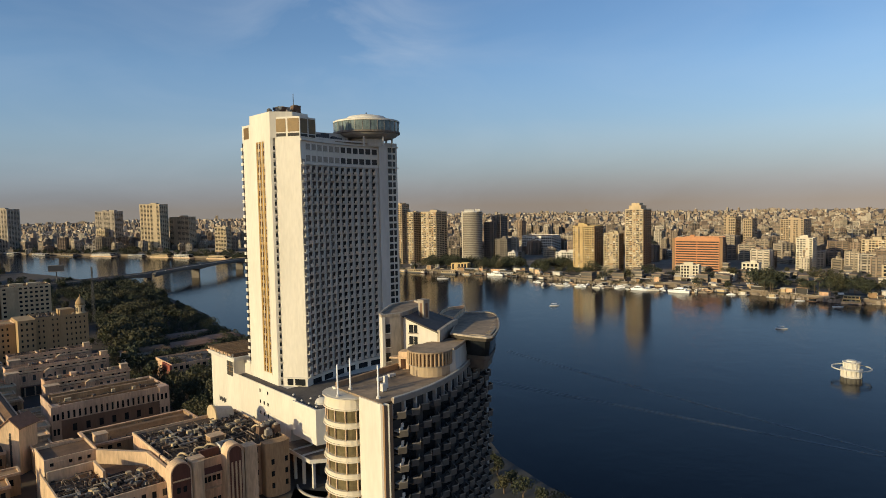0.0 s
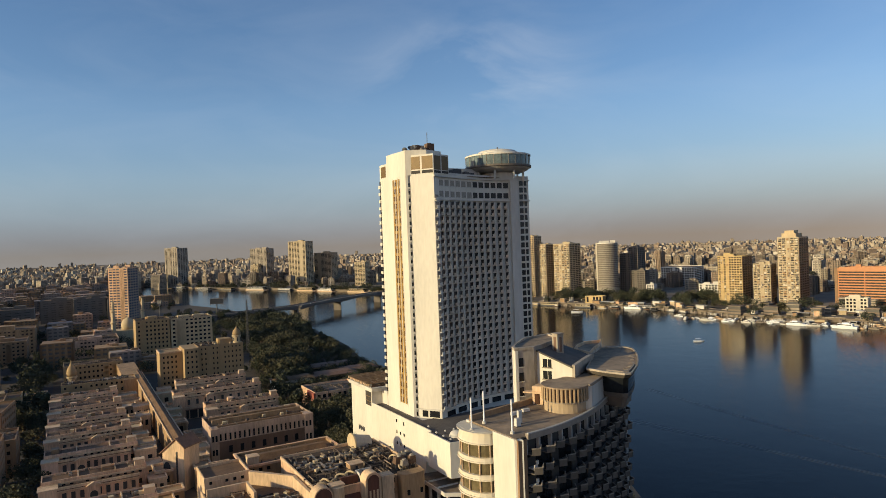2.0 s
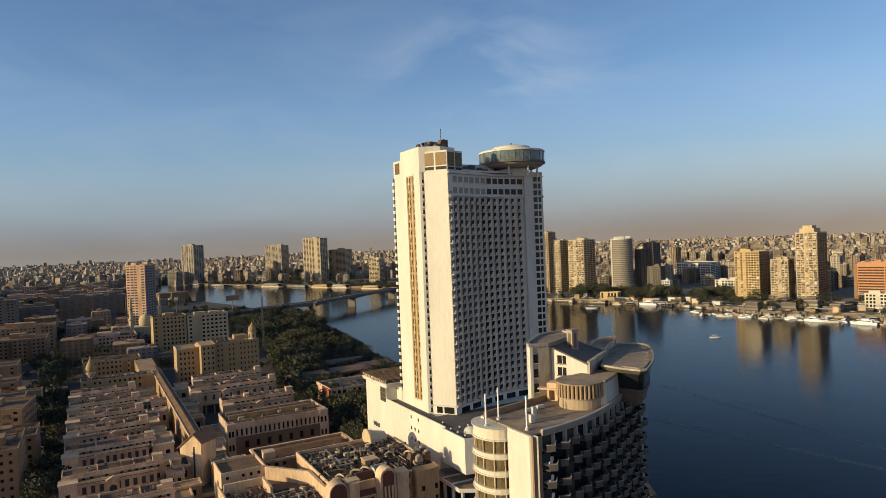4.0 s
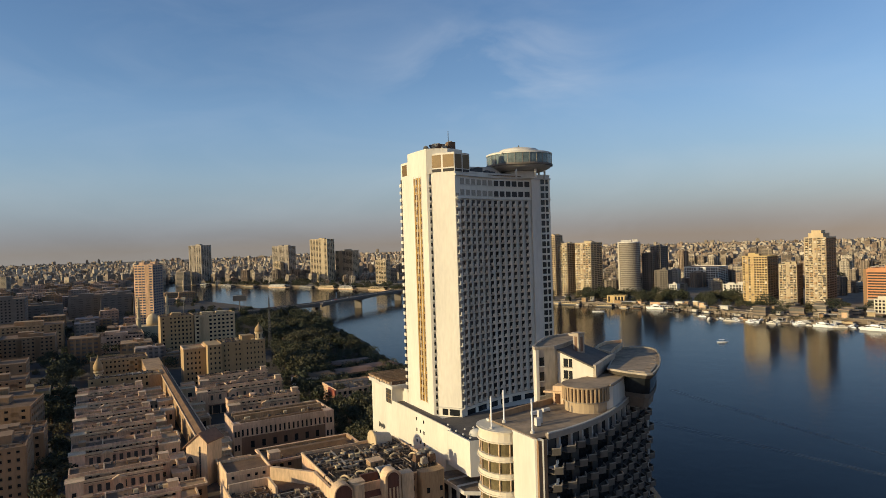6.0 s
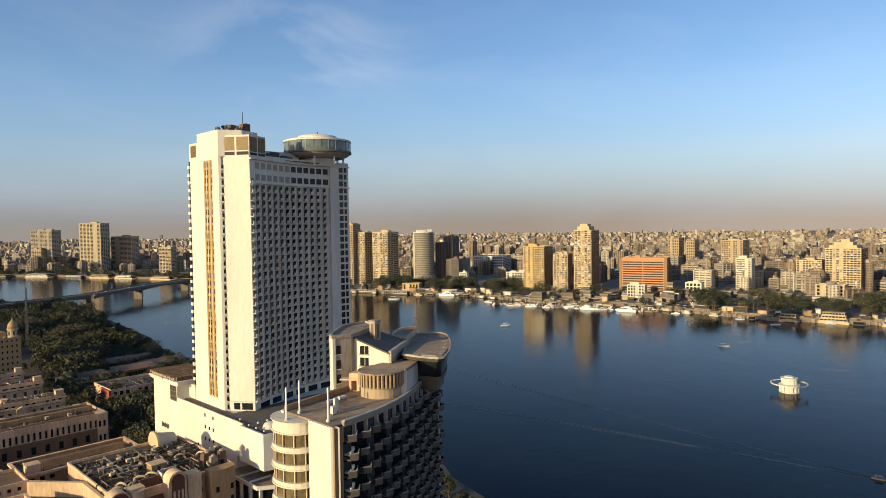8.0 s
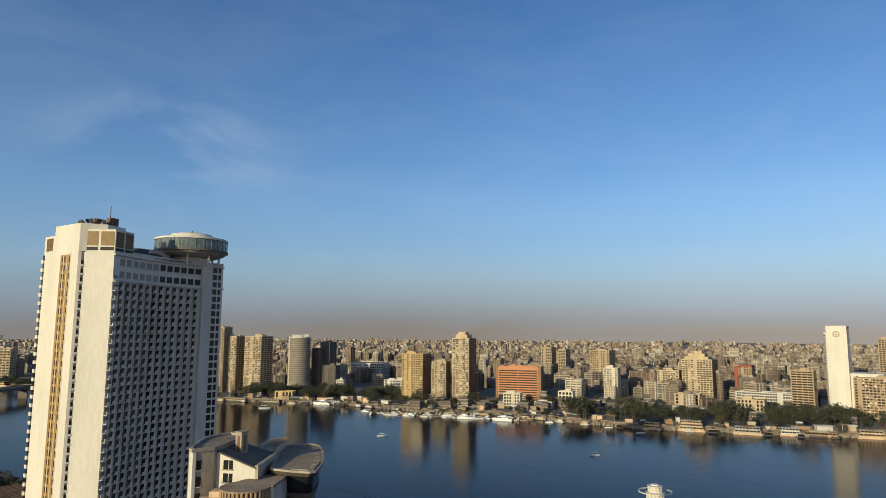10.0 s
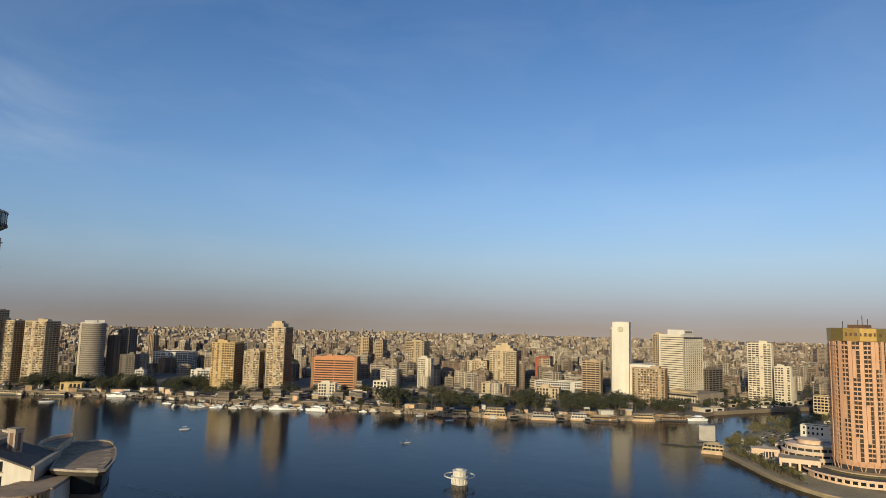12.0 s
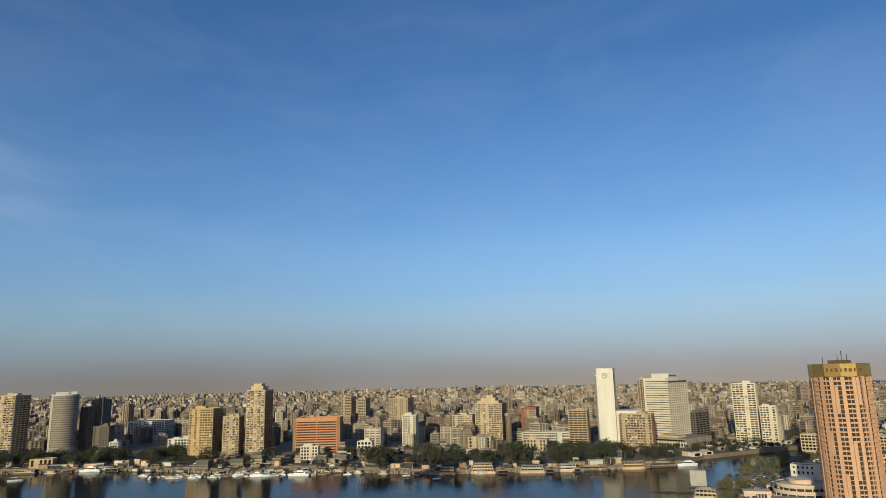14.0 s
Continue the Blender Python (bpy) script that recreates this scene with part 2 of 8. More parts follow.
WATER = bpy.data.materials.new("river_water")
WATER.use_nodes = True
n_, l_ = WATER.node_tree.nodes, WATER.node_tree.links
b_ = n_["Principled BSDF"]
b_.inputs["Base Color"].default_value = (0.001, 0.0025, 0.006, 1)
b_.inputs["Roughness"].default_value, b_.inputs["IOR"].default_value = 0.13, 1.33
b_.inputs["Specular IOR Level"].default_value = 0.108
g_ = n_.new("ShaderNodeNewGeometry")
heights = []
for sc, dist in ((0.035, 0.5), (0.22, 0.2), (0.9, 0.0)):
    t_ = n_.new("ShaderNodeTexNoise")
    t_.inputs["Scale"].default_value, t_.inputs["Detail"].default_value, t_.inputs["Distortion"].default_value = sc, 3, dist
    l_.new(g_.outputs["Position"], t_.inputs["Vector"])
    heights.append(t_)
prev = None
for t_, st, di in zip(heights, (0.12, 0.22, 0.35), (1.0, 0.25, 0.07)):
    bp_ = n_.new("ShaderNodeBump")
    bp_.inputs["Strength"].default_value, bp_.inputs["Distance"].default_value = st, di
    l_.new(t_.outputs[0], bp_.inputs["Height"])
    if prev:
        l_.new(prev.outputs[0], bp_.inputs["Normal"])
    prev = bp_
l_.new(prev.outputs[0], b_.inputs["Normal"])


# ---- building helpers ----
class Shape:
    """Collects simple solids into one mesh."""

    def __init__(self):
        self.v, self.f = [], []

    def prism(self, poly, z0, z1, top=None):
        k, n = len(self.v), len(poly)
        top = top or poly
        self.v += [(x, y, z0) for x, y in poly] + [(x, y, z1) for x, y in top]
        self.f += [tuple(range(k + n - 1, k - 1, -1)), tuple(range(k + n, k + 2 * n))]
        self.f += [(k + i, k + (i + 1) % n, k + n + (i + 1) % n, k + n + i) for i in range(n)]
        return self

    def box(self, x0, x1, y0, y1, z0, z1):
        return self.prism([(x0, y0), (x1, y0), (x1, y1), (x0, y1)], z0, z1)

    def turned(self, cx, cy, sx, sy, z0, z1, a):
        c, s = math.cos(a), math.sin(a)
        return self.prism([(cx + c * x - s * y, cy + s * x + c * y) for x, y in ((-sx / 2, -sy / 2), (sx / 2, -sy / 2), (sx / 2, sy / 2), (-sx / 2, sy / 2))], z0, z1)

    def lathe(self, profile, n=32, cx=0.0, cy=0.0, a0=0.0):
        """Rings of (radius, height) from bottom to top."""
        k = len(self.v)
        for r, z in profile:
            self.v += [(cx + r * math.cos(a0 + 2 * math.pi * i / n), cy + r * math.sin(a0 + 2 * math.pi * i / n), z) for i in range(n)]
        for j in range(len(profile) - 1):
            self.f += [(k + j * n + i, k + j * n + (i + 1) % n, k + (j + 1) * n + (i + 1) % n, k + (j + 1) * n + i) for i in range(n)]
        self.f += [tuple(k + i for i in reversed(range(n))), tuple(k + (len(profile) - 1) * n + i for i in range(n))]
        return self

    def ring(self, poly, inner, z0, z1):
        """A wall between two outlines of as many corners."""
        k, n = len(self.v), len(poly)
        for z in (z0, z1):
            self.v += [(x, y, z) for x, y in poly] + [(x, y, z) for x, y in inner]
        for i in range(n):
            j = (i + 1) % n
            self.f += [(k + i, k + j, k + 2 * n + j, k + 2 * n + i), (k + n + j, k + n + i, k + 3 * n + i, k + 3 * n + j),
                       (k + 2 * n + i, k + 2 * n + j, k + 3 * n + j, k + 3 * n + i), (k + j, k + i, k + n + i, k + n + j)]
        return self

    def strip(self, outer, inner, z0, z1):
        """A wall along an open line, between two lines of as many points."""
        self.prism(list(outer) + list(reversed(inner)), z0, z1)
        return self

    def tube(self, p, q, r, n=6):
        p, q = Vector(p), Vector(q)
        d = (q - p).normalized()
        a = d.orthogonal().normalized()
        b = d.cross(a)
        k = len(self.v)
        for c in (p, q):
            self.v += [tuple(c + r * (math.cos(2 * math.pi * i / n) * a + math.sin(2 * math.pi * i / n) * b)) for i in range(n)]
        self.f += [(k + i, k + (i + 1) % n, k + n + (i + 1) % n, k + n + i) for i in range(n)]
        self.f += [tuple(k + i for i in reversed(range(n))), tuple(k + n + i for i in range(n))]
        return self

    def mesh(self, name, material, smooth=False):
        me = bpy.data.meshes.new(name)
        me.from_pydata(self.v, [], self.f)
        me.materials.append(material)
        if smooth:
            for p in me.polygons:
                p.use_smooth = True
        me.update()
        return me


def part(name, shape, material, parent, label="", smooth=False):
    ob = new(name, shape.mesh(name, material, smooth) if isinstance(shape, Shape) else shape)
    ob.parent = parent
    if label:
        tagged(ob, label)
    return ob


def repeat(name, me, parent, places):
    """Alike pieces on one mesh, each an object of its own; places are (x, y, z, turn)."""
    for x, y, z, a in places:
        ob = new(name, me)
        ob.parent = parent
        ob.matrix_basis = pose(x, y, z, 0, 0, a)


def thing(name, label, category, m, group="", kind=""):
    ob = new(name)
    ob.matrix_basis = m
    return tagged(ob, label, category, group, kind)


def solo(name, shape, material, label, category, m=None, group="", kind="", smooth=False):
    ob = new(name, shape.mesh(name, material, smooth) if isinstance(shape, Shape) else shape)
    if m is not None:
        ob.matrix_basis = m
    return tagged(ob, label, category, group, kind)


def grid_pose(a, b, z=0.0):
    """The old quarter's grid: a to its north-east, b to its north-west."""
    c, s = math.cos(radians(42)), math.sin(radians(42))
    return pose(a * c - b * s, a * s + b * c, z, 0, 0, 42)




def framed_block(name, label, m, w, dep, h, wall, storey=3.1, bays=6, side_bays=4, band=1.3, pier=0.9, proud=0.35, glass=GLASS,
                 balcony=0.0, category="apartment building", group="", roof=ROOF, parapet=1.1, loose=0, seed=0, side_wall=None, hut=True, solid=True, joined=False):
    """A storeyed block: a glazed core, a band for every floor and piers between the bays. Its near right corner is at the origin;
    the front looks along -y."""
    rnd = random.Random(seed * 7 + 1)
    top = thing(name, label, category, m, group)
    n = max(1, round(h / storey))
    st = h / n
    side_wall = side_wall or wall
    part("glazing", Shape().box(-w + 0.3, -0.3, 0.3, dep - 0.3, 0, h - 0.1), glass, top)
    part("wall", Shape().box(-w, -w + 0.29, 0, dep, 0, h).box(-w + 0.29, 0, dep - 0.29, dep, 0, h).box(-w + 0.29, -0.001, 0.001, dep - 0.3, -3, 0.05), wall, top)
    front = Shape().box(-w - 0.02, 0.02, -proud, 0.3, 0, band)
    if balcony:
        front.box(-w + 0.4, -0.4, -balcony, -proud, 0, 0.2).box(-w + 0.4, -0.4, -balcony, -balcony + 0.15, 0.2, band * 0.95)
    if joined:
        allb = Shape()
        for k in range(n):
            allb.v += [(x, y, z + k * st) for x, y, z in front.v]
            allb.f += [tuple(i + k * len(front.v) for i in f) for f in front.f]
        tagged(part("floor_banding", allb, wall, top), kind="stuff")
    else:
        repeat("floor_band", front.mesh("floor_band", wall), top, [(0, 0, k * st, 0) for k in range(n)])
    me = Shape().box(-pier / 2, pier / 2, -proud + 0.03, 0.29, 0, h).mesh("pier", wall)
    repeat("pier", me, top, [(-w + pier / 2 + (w - pier) * k / bays, 0, 0, 0) for k in range(bays + 1)])
    side = Shape()
    for k in range(n):
        side.box(-0.3, proud, 0.31, dep, k * st, k * st + band)
    for k in range(side_bays + 1):
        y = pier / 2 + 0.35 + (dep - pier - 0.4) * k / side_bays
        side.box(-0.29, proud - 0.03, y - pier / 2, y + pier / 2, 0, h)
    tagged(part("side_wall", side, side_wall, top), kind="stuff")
    if bays >= 5 and solid:
        bw = (w - pier) / bays
        for k in rnd.sample(range(1, bays - 1), 1 if bays < 9 else 2):
            x0 = -w + pier / 2 + bw * k
            part("solid_bay", Shape().box(x0, x0 + bw, -proud - 0.25 * (seed % 2), 0.28, 0, h - 0.2), wall, top)
    part("roof", Shape().box(-w + 0.3, -0.3, 0.3, dep - 0.3, h - 0.09, h + 0.1), roof, top)
    out = [(-w - 0.05, -proud), (proud, -proud), (proud, dep), (-w - 0.05, dep)]
    inn = [(-w + 0.3, 0.1), (-0.1, 0.1), (-0.1, dep - 0.3), (-w + 0.3, dep - 0.3)]
    part("parapet", Shape().ring(out, inn, h - 0.4, h + parapet), wall, top)
    if hut:
        s = Shape()
        for k in range(2):
            x, y = -w * rnd.uniform(0.25, 0.75), dep * rnd.uniform(0.3, 0.7)
            s.box(x - w * 0.14, x + w * 0.14, y - dep * 0.14, y + dep * 0.14, h + 0.1 + k * 0.01, h + rnd.uniform(2.5, 4.5))
        part("roof_hut", s, wall, top)
    # the DARKWALL infill stands for shaded gaps between balconies
    tones_ = (wall, BAYW, DARKWALL, SAND, STAINED)
    closed = [Shape() for _ in tones_]
    bw = (w - pier) / bays
    for k in range(loose * 2):
        x, z = -w + pier / 2 + bw * rnd.randrange(bays), st * rnd.randrange(n)
        c0 = rnd.uniform(0.1, 0.5) * bw
        closed[k % 5].box(x + c0, x + c0 + rnd.uniform(0.35, 0.6) * bw, -balcony - rnd.uniform(0.05, 0.4) if k % 3 else -proud - 0.1, 0.2, z + rnd.uniform(0.05, 0.3), z + st * rnd.uniform(0.6, 0.97))
    for s, tone in zip(closed, tones_):
        if s.v:
            tagged(part("balcony_infill", s, tone, top), kind="stuff")
    return top


# ---- ground and river ----
from mathutils.geometry import tessellate_polygon


def land(name, outline, z, material, label, depth=-5.0):
    n = len(outline)
    v = [(x, y, z) for x, y in outline] + [(x, y, depth) for x, y in outline]
    f = []
    for a, b, c in tessellate_polygon([[Vector((x, y, 0)) for x, y in outline]]):
        (xa, ya), (xb, yb), (xc, yc) = outline[a], outline[b], outline[c]
        f.append((a, b, c) if (xb - xa) * (yc - ya) > (xc - xa) * (yb - ya) else (a, c, b))
    f += [(i, (i + 1) % n, n + (i + 1) % n, n + i) for i in range(n)]
    me = bpy.data.meshes.new(name)
    me.from_pydata(v, [], f)
    me.materials.append(material)
    return tagged(new(name, me), label, "ground", kind="structure")


def circle(r, a0, a1, n):
    return [(-r * math.sin(radians(a0 + (a1 - a0) * i / n)), r * math.cos(radians(a0 + (a1 - a0) * i / n))) for i in range(n + 1)]


EAST = [(-1900, 2050), (-1407, 1720), (-1111, 1440), (-816, 1124), (-611, 990), (-500, 900), (-450, 868), (-342, 756), (-273, 661), (-220, 587),
        (-175, 505), (-120, 440), (-50, 390), (-8, 345), (6, 300), (14, 242), (25, 214), (36, 196), (44, 100), (60, 0), (300, -140), (800, -500), (1500, -1500), (0, -4000), (-3500, -2500), (-4400, 0), (-4200, 1500)]
WEST = [(-1900, 2250), (-1500, 1880), (-1222, 1686), (-944, 1535), (-751, 1473), (-565, 1382), (-421, 1308), (-260, 1160), (-75, 1000), (27, 945), (89, 918), (124, 880), (199, 790), (271, 760), (316, 700),
        (373, 628), (440, 592), (511, 545), (621, 505), (684, 525), (760, 520), (950, 500), (1400, 420), (2500, 300), (4700, 0), (4600, 1200), (3600, 3200), (2400, 4250), (0, 4880), (-2400, 4250), (-3300, 3600)]
ISLE = [(740, 474), (690, 458), (628, 430), (572, 403), (520, 384), (480, 368), (470, 352), (462, 338), (450, 319), (435, 296), (425, 278), (418, 260), (413, 240), (412, 190), (460, 80), (600, -60), (1500, -400), (2500, -300), (2500, 180), (1400, 330), (950, 430)]
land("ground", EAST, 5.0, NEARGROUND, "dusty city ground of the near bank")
land("ground_far_bank", WEST, 4.5, GROUND, "dusty ground of the far bank with a stone quay")
land("ground_island", ISLE, 2.0, GRASS, "tip of the green river island with a stone quay")
solo("river_bed", Shape().prism(circle(4900, 0, 360, 48)[:-1], -9, -4.5), GROUND, "river bed below the water reaching the horizon", "ground", kind="structure")
wm = bpy.data.meshes.new("water")
wm.from_pydata([(-3000, -1500, 0), (3000, -1500, 0), (3000, 3000, 0), (-3000, 3000, 0)], [], [(0, 1, 2, 3)])
wm.materials.append(WATER)
tagged(new("water", wm), "calm dark blue river water with small ripples", "water", kind="structure")
s = Shape()
for r0, r1, z0, z1 in ((3300, 3900, 4.0, 12), (3900, 4400, 12, 22), (4400, 4900, 22, 34)):
    a, b = circle(r0, -85, 75, 60), circle(r1, -85, 75, 60)
    for i in range(60):
        k = len(s.v)
        s.v += [(*a[i], z0), (*a[i + 1], z0), (*b[i + 1], z1), (*b[i], z1)]
        s.f.append((k, k + 3, k + 2, k + 1))
solo("plateau", s, GROUND, "desert plateau rising behind the far city", "ground", kind="structure")

# ---- the tall white hotel tower ----
tower = thing("hotel_tower", "tall white concave hotel tower with rows of faceted balconies", "hotel", grid_pose(117, 225))
Z0, Z1, SH = 5.0, 127.0, 3.03


PX, PY = 7.7, -4.1  # the edge of the prow


def front_y(x):
    """The concave front of the tower."""
    u = (x - PX) / (61.4 - PX)
    return PY + (6 - PY) * u + 4.3 * math.sin(math.pi * u)


fx = [PX + (61.4 - PX) * k / 24 for k in range(25)]
outline = [(0.0, 29), (0.0, 5), (0.9, 4.55), (0.9, 5.3), (1.8, 4.9), (1.8, 4.1), (PX, PY)] + [(x, front_y(x)) for x in fx[1:]] + [(61.4, 30), (30, 36)]
part("wall", Shape().prism(outline, Z0, Z1), WHITE, tower)
# bronze strips up the sunlit flank, with white ribs between them
for k in range(3):
    y = 10.1 + k * 2.4
    strip_ob = part("bronze_strip", Shape().box(-0.06, 0.05, y, y + 1.75, 35.2, 126.2), STRIPE, tower)
    pane = Shape().box(-0.09, -0.061, y + (0.9 if k == 1 else 0.1), y + (1.65 if k == 1 else 0.75), 0.3, 2.3).mesh("strip_pane", BROWNGLASS)
    repeat("strip_pane", pane, strip_ob, [(0, 0, 35.4 + q * SH, 0) for q in range(30)])
    part("strip_head", Shape().box(-0.14, 0.05, y - 0.1, y + 1.85, 126.2, 126.6), WHITE, tower)
rib = Shape().box(-0.12, 0.05, 0, 0.3, 34.6, 126.9).mesh("rib", WHITE)
repeat("rib", rib, tower, [(0, y, 0, 0) for y in (9.75, 12.02, 14.42, 16.7)])
# window column in the slot of the prow, and stepped balconies on the far edge
slot = Shape().prism([(0.75, 4.72), (1.5, 4.34), (1.5, 4.9), (0.75, 5.1)], 0.7, 2.2).mesh("slot_window", GLASS)
slot_sill = Shape().prism([(0.3, 4.72), (1.79, 4.0), (1.79, 4.9), (0.3, 5.3)], 0, 0.7).mesh("slot_sill", WHITE)
repeat("slot_window", slot, tower, [(0, 0, 30.9 + k * SH, 0) for k in range(31)])
repeat("slot_sill", slot_sill, tower, [(0, 0, 30.9 + k * SH, 0) for k in range(31)])
edge_bal = Shape().box(-0.45, 1.5, 28.5, 30.0, 0, 1.25).mesh("edge_balcony", WHITE)
edge_win = Shape().box(-0.06, 1.2, 28.4, 29.6, 1.25, SH).mesh("edge_window", GLASS)
repeat("edge_balcony", edge_bal, tower, [(0, 0, 36 + k * SH, 0) for k in range(30)])
repeat("edge_window", edge_win, tower, [(0, 0, 36 + k * SH, 0) for k in range(30)])
for u0, u1 in ((0.16, 0.40), (0.48, 0.90)):
    fw = [(1.8 + (PX - 1.8) * u, 4.1 + (PY - 4.1) * u) for u in (u0, u1)]
    part("foot_window", Shape().prism([(fw[0][0] - 0.1, fw[0][1] - 0.06), (fw[1][0] - 0.1, fw[1][1] - 0.06), (fw[1][0] + 0.4, fw[1][1] + 0.4), (fw[0][0] + 0.4, fw[0][1] + 0.4)], 31.5, 34.0), GLASS, tower)
part("foot_sill", Shape().prism([(1.6, 3.8), (PX - 0.3, PY - 0.4), (PX + 0.3, PY + 0.2), (2.0, 4.3)], 34.2, 34.7), WHITE2, tower)
# corner balconies beside the prow
cy0 = front_y(PX + 2.4)
cb = Shape().prism([(PX + 0.1, PY + 0.1), (PX + 2.4, cy0 + 0.2), (PX + 2.5, cy0 - 0.8), (PX + 0.7, PY - 0.75)], 0, 0.2).prism([(PX + 0.7, PY - 0.75), (PX + 2.5, cy0 - 0.8), (PX + 2.45, cy0 - 0.62), (PX + 0.7, PY - 0.55)], 0.2, 1.35)
repeat("corner_balcony", cb.mesh("corner_balcony", WHITE), tower, [(0, 0, 34.6 + k * SH, 0) for k in range(28)])
cwin = Shape().prism([(PX + 0.25, PY), (PX + 2.4, cy0), (PX + 2.4, cy0 - 0.12), (PX + 0.3, PY - 0.08)], 0.4, 2.5)
repeat("corner_window", cwin.mesh("corner_window", PALEGLASS), tower, [(0, 0, 34.6 + k * SH, 0) for k in range(28)])
# faceted balconies
cols, rows = 12, 27
X0, X1 = 10.5, 51.2
cw = (X1 - X0) / cols
bal = Shape().prism([(0.05, 0.3), (cw - 0.1, 0.3), (cw - 0.1, -0.15), (cw * 0.3, -1.6), (0.05, -0.9)], 0, 0.16)
k = len(bal.v)
facet = [(cw * 0.12, -1.5, 1.3), (cw * 0.27, -1.5, 0.1), (cw * 0.9, -0.4, 0.1), (cw + 0.02, -0.05, 0.7), (cw + 0.02, -0.05, 2.98), (cw * 0.34, -1.25, 2.98)]
bal.v += facet + [(x + 0.08, y + 0.3, z) for x, y, z in facet]
bal.f += [tuple(range(k, k + 6)), tuple(range(k + 11, k + 5, -1))] + [(k + i, k + 6 + i, k + 6 + (i + 1) % 6, k + (i + 1) % 6) for i in range(6)]
bal.prism([(0.05, -0.9), (cw * 0.27, -1.6), (cw * 0.3, -1.4), (0.1, -0.65)], 0.16, 1.2)
bal_me = bal.mesh("balcony", BALC)
win_me = Shape().box(0.2, cw - 0.3, -0.06, 0.3, 0.25, 2.6).mesh("window", PALEGLASS)
win_dark = Shape().box(0.2, cw - 0.3, -0.06, 0.3, 0.25, 2.6).mesh("window", DIMGLASS)
for i in range(cols):
    xa = X0 + i * cw
    ya, yb = front_y(xa), front_y(xa + cw)
    turn = math.degrees(math.atan2(yb - ya, cw))
    repeat("balcony", bal_me, tower, [(xa, ya, 35.0 + j * SH, turn) for j in range(rows)])
    # panes are paler in the left columns, darker in the right ones
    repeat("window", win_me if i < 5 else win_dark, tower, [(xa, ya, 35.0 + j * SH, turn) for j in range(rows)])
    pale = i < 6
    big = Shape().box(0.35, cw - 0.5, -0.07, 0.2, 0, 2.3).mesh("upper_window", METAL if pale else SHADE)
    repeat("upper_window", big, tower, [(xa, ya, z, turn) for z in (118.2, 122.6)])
    sill = Shape().box(0.2, cw - 0.35, -0.25, 0.2, -0.25, 0).mesh("upper_sill", WHITE2)
    repeat("upper_sill", sill, tower, [(xa, ya, z, turn) for z in (118.2, 122.6)])
    if i % 2 == 0:
        low = Shape().box(0.5, 2 * cw - 0.9, -0.08, 0.2, 30.2, 33.2)
        ob = part("lobby_window", low, GLASS, tower)
        ob.matrix_basis = pose(xa, ya, 0, 0, 0, turn)
# end pier and the strip of windows beyond it
pa, pb = (51.4, front_y(51.4)), (55.6, front_y(55.6))
part("end_pier", Shape().prism([pa, (pa[0], pa[1] - 0.8), (pb[0], pb[1] - 0.8), pb], 33, 126.9), WHITE2, tower)
endw = Shape().box(0.3, 2.2, -0.1, 0.2, 0, 2.2).box(2.8, 4.8, -0.1, 0.2, 0, 2.2).mesh("end_window", GLASS)
repeat("end_window", endw, tower, [(56.3, front_y(56.3), 36 + j * SH, -2.0) for j in range(30)])
ledge = Shape().prism([(x, front_y(x) - 0.9) for x in fx] + [(x, front_y(x) + 0.2) for x in reversed(fx)], 0, 0.5)
repeat("ledge", ledge.mesh("ledge", WHITE2), tower, [(0, 0, 116.9, 0), (0, 0, 125.9, 0), (0, 0, 34.2, 0)])
# the top: white block over the prow, brown-panelled boxes, plant
part("roof_block", Shape().prism([(0.0, 22), (0.0, 4.9), (7.4, 0.6), (16, 4), (16, 22)], Z1, 137.0), WHITE, tower)
part("side_box", Shape().box(0.0, 8, 22.01, 29, Z1, 133.7), WHITE, tower)
part("side_panel", Shape().box(-0.06, 0.1, 23, 27.6, 128.2, 132.8), BRONZE, tower)
part("corner_box", Shape().prism([(1.9, 4.0), (PX, PY - 0.1), (16.6, front_y(16.6) - 0.4), (16.6, 5), (8, 6)], Z1 + 0.01, 134.9), WHITE, tower)


def on_line(p, q, u0, u1, z0, z1, out, name, material):
    d = Vector((q[0] - p[0], q[1] - p[1])).normalized()
    nrm = Vector((d.y, -d.x)) * out
    a = Vector(p).lerp(Vector(q), u0)
    b = Vector(p).lerp(Vector(q), u1)
    part(name, Shape().prism([tuple(a - nrm), tuple(a + nrm), tuple(b + nrm), tuple(b - nrm)], z0, z1), material, tower)


for u0, u1 in ((0.03, 0.42), (0.5, 0.97)):
    on_line((1.9, 4.0), (PX, PY - 0.1), u0, u1, 129.2, 134.2, 0.07, "brown_panel", BRONZE)
    on_line((1.9, 4.0), (PX, PY - 0.1), u0, u1, 127.5, 128.7, 0.07, "louvre", SHADE)
for u0, u1 in ((0.04, 0.46), (0.54, 0.96)):
    on_line((PX, PY - 0.1), (16.6, front_y(16.6) - 0.4), u0, u1, 128.7, 134.2, 0.07, "brown_panel", BRONZE)
    on_line((PX, PY - 0.1), (16.6, front_y(16.6) - 0.4), u0, u1, 127.4, 128.4, 0.07, "louvre", SHADE)
part("roof_deck", Shape().prism([(x, y) for x, y in [(0.5, 28), (0.5, 6), (17.5, 2.5), (60.5, 7.5), (60.5, 29.5), (30, 35)]], Z1 + 0.004, Z1 + 0.2), ROOF, tower)
part("roof_parapet", Shape().strip([(x, front_y(x)) for x in fx[4:]], [(x, front_y(x) + 0.5) for x in fx[4:]], Z1 - 0.05, Z1 + 1.0), WHITE2, tower)
part("plant_room", Shape().box(20, 40, 12, 26, Z1, 131.4), WHITE2, tower)
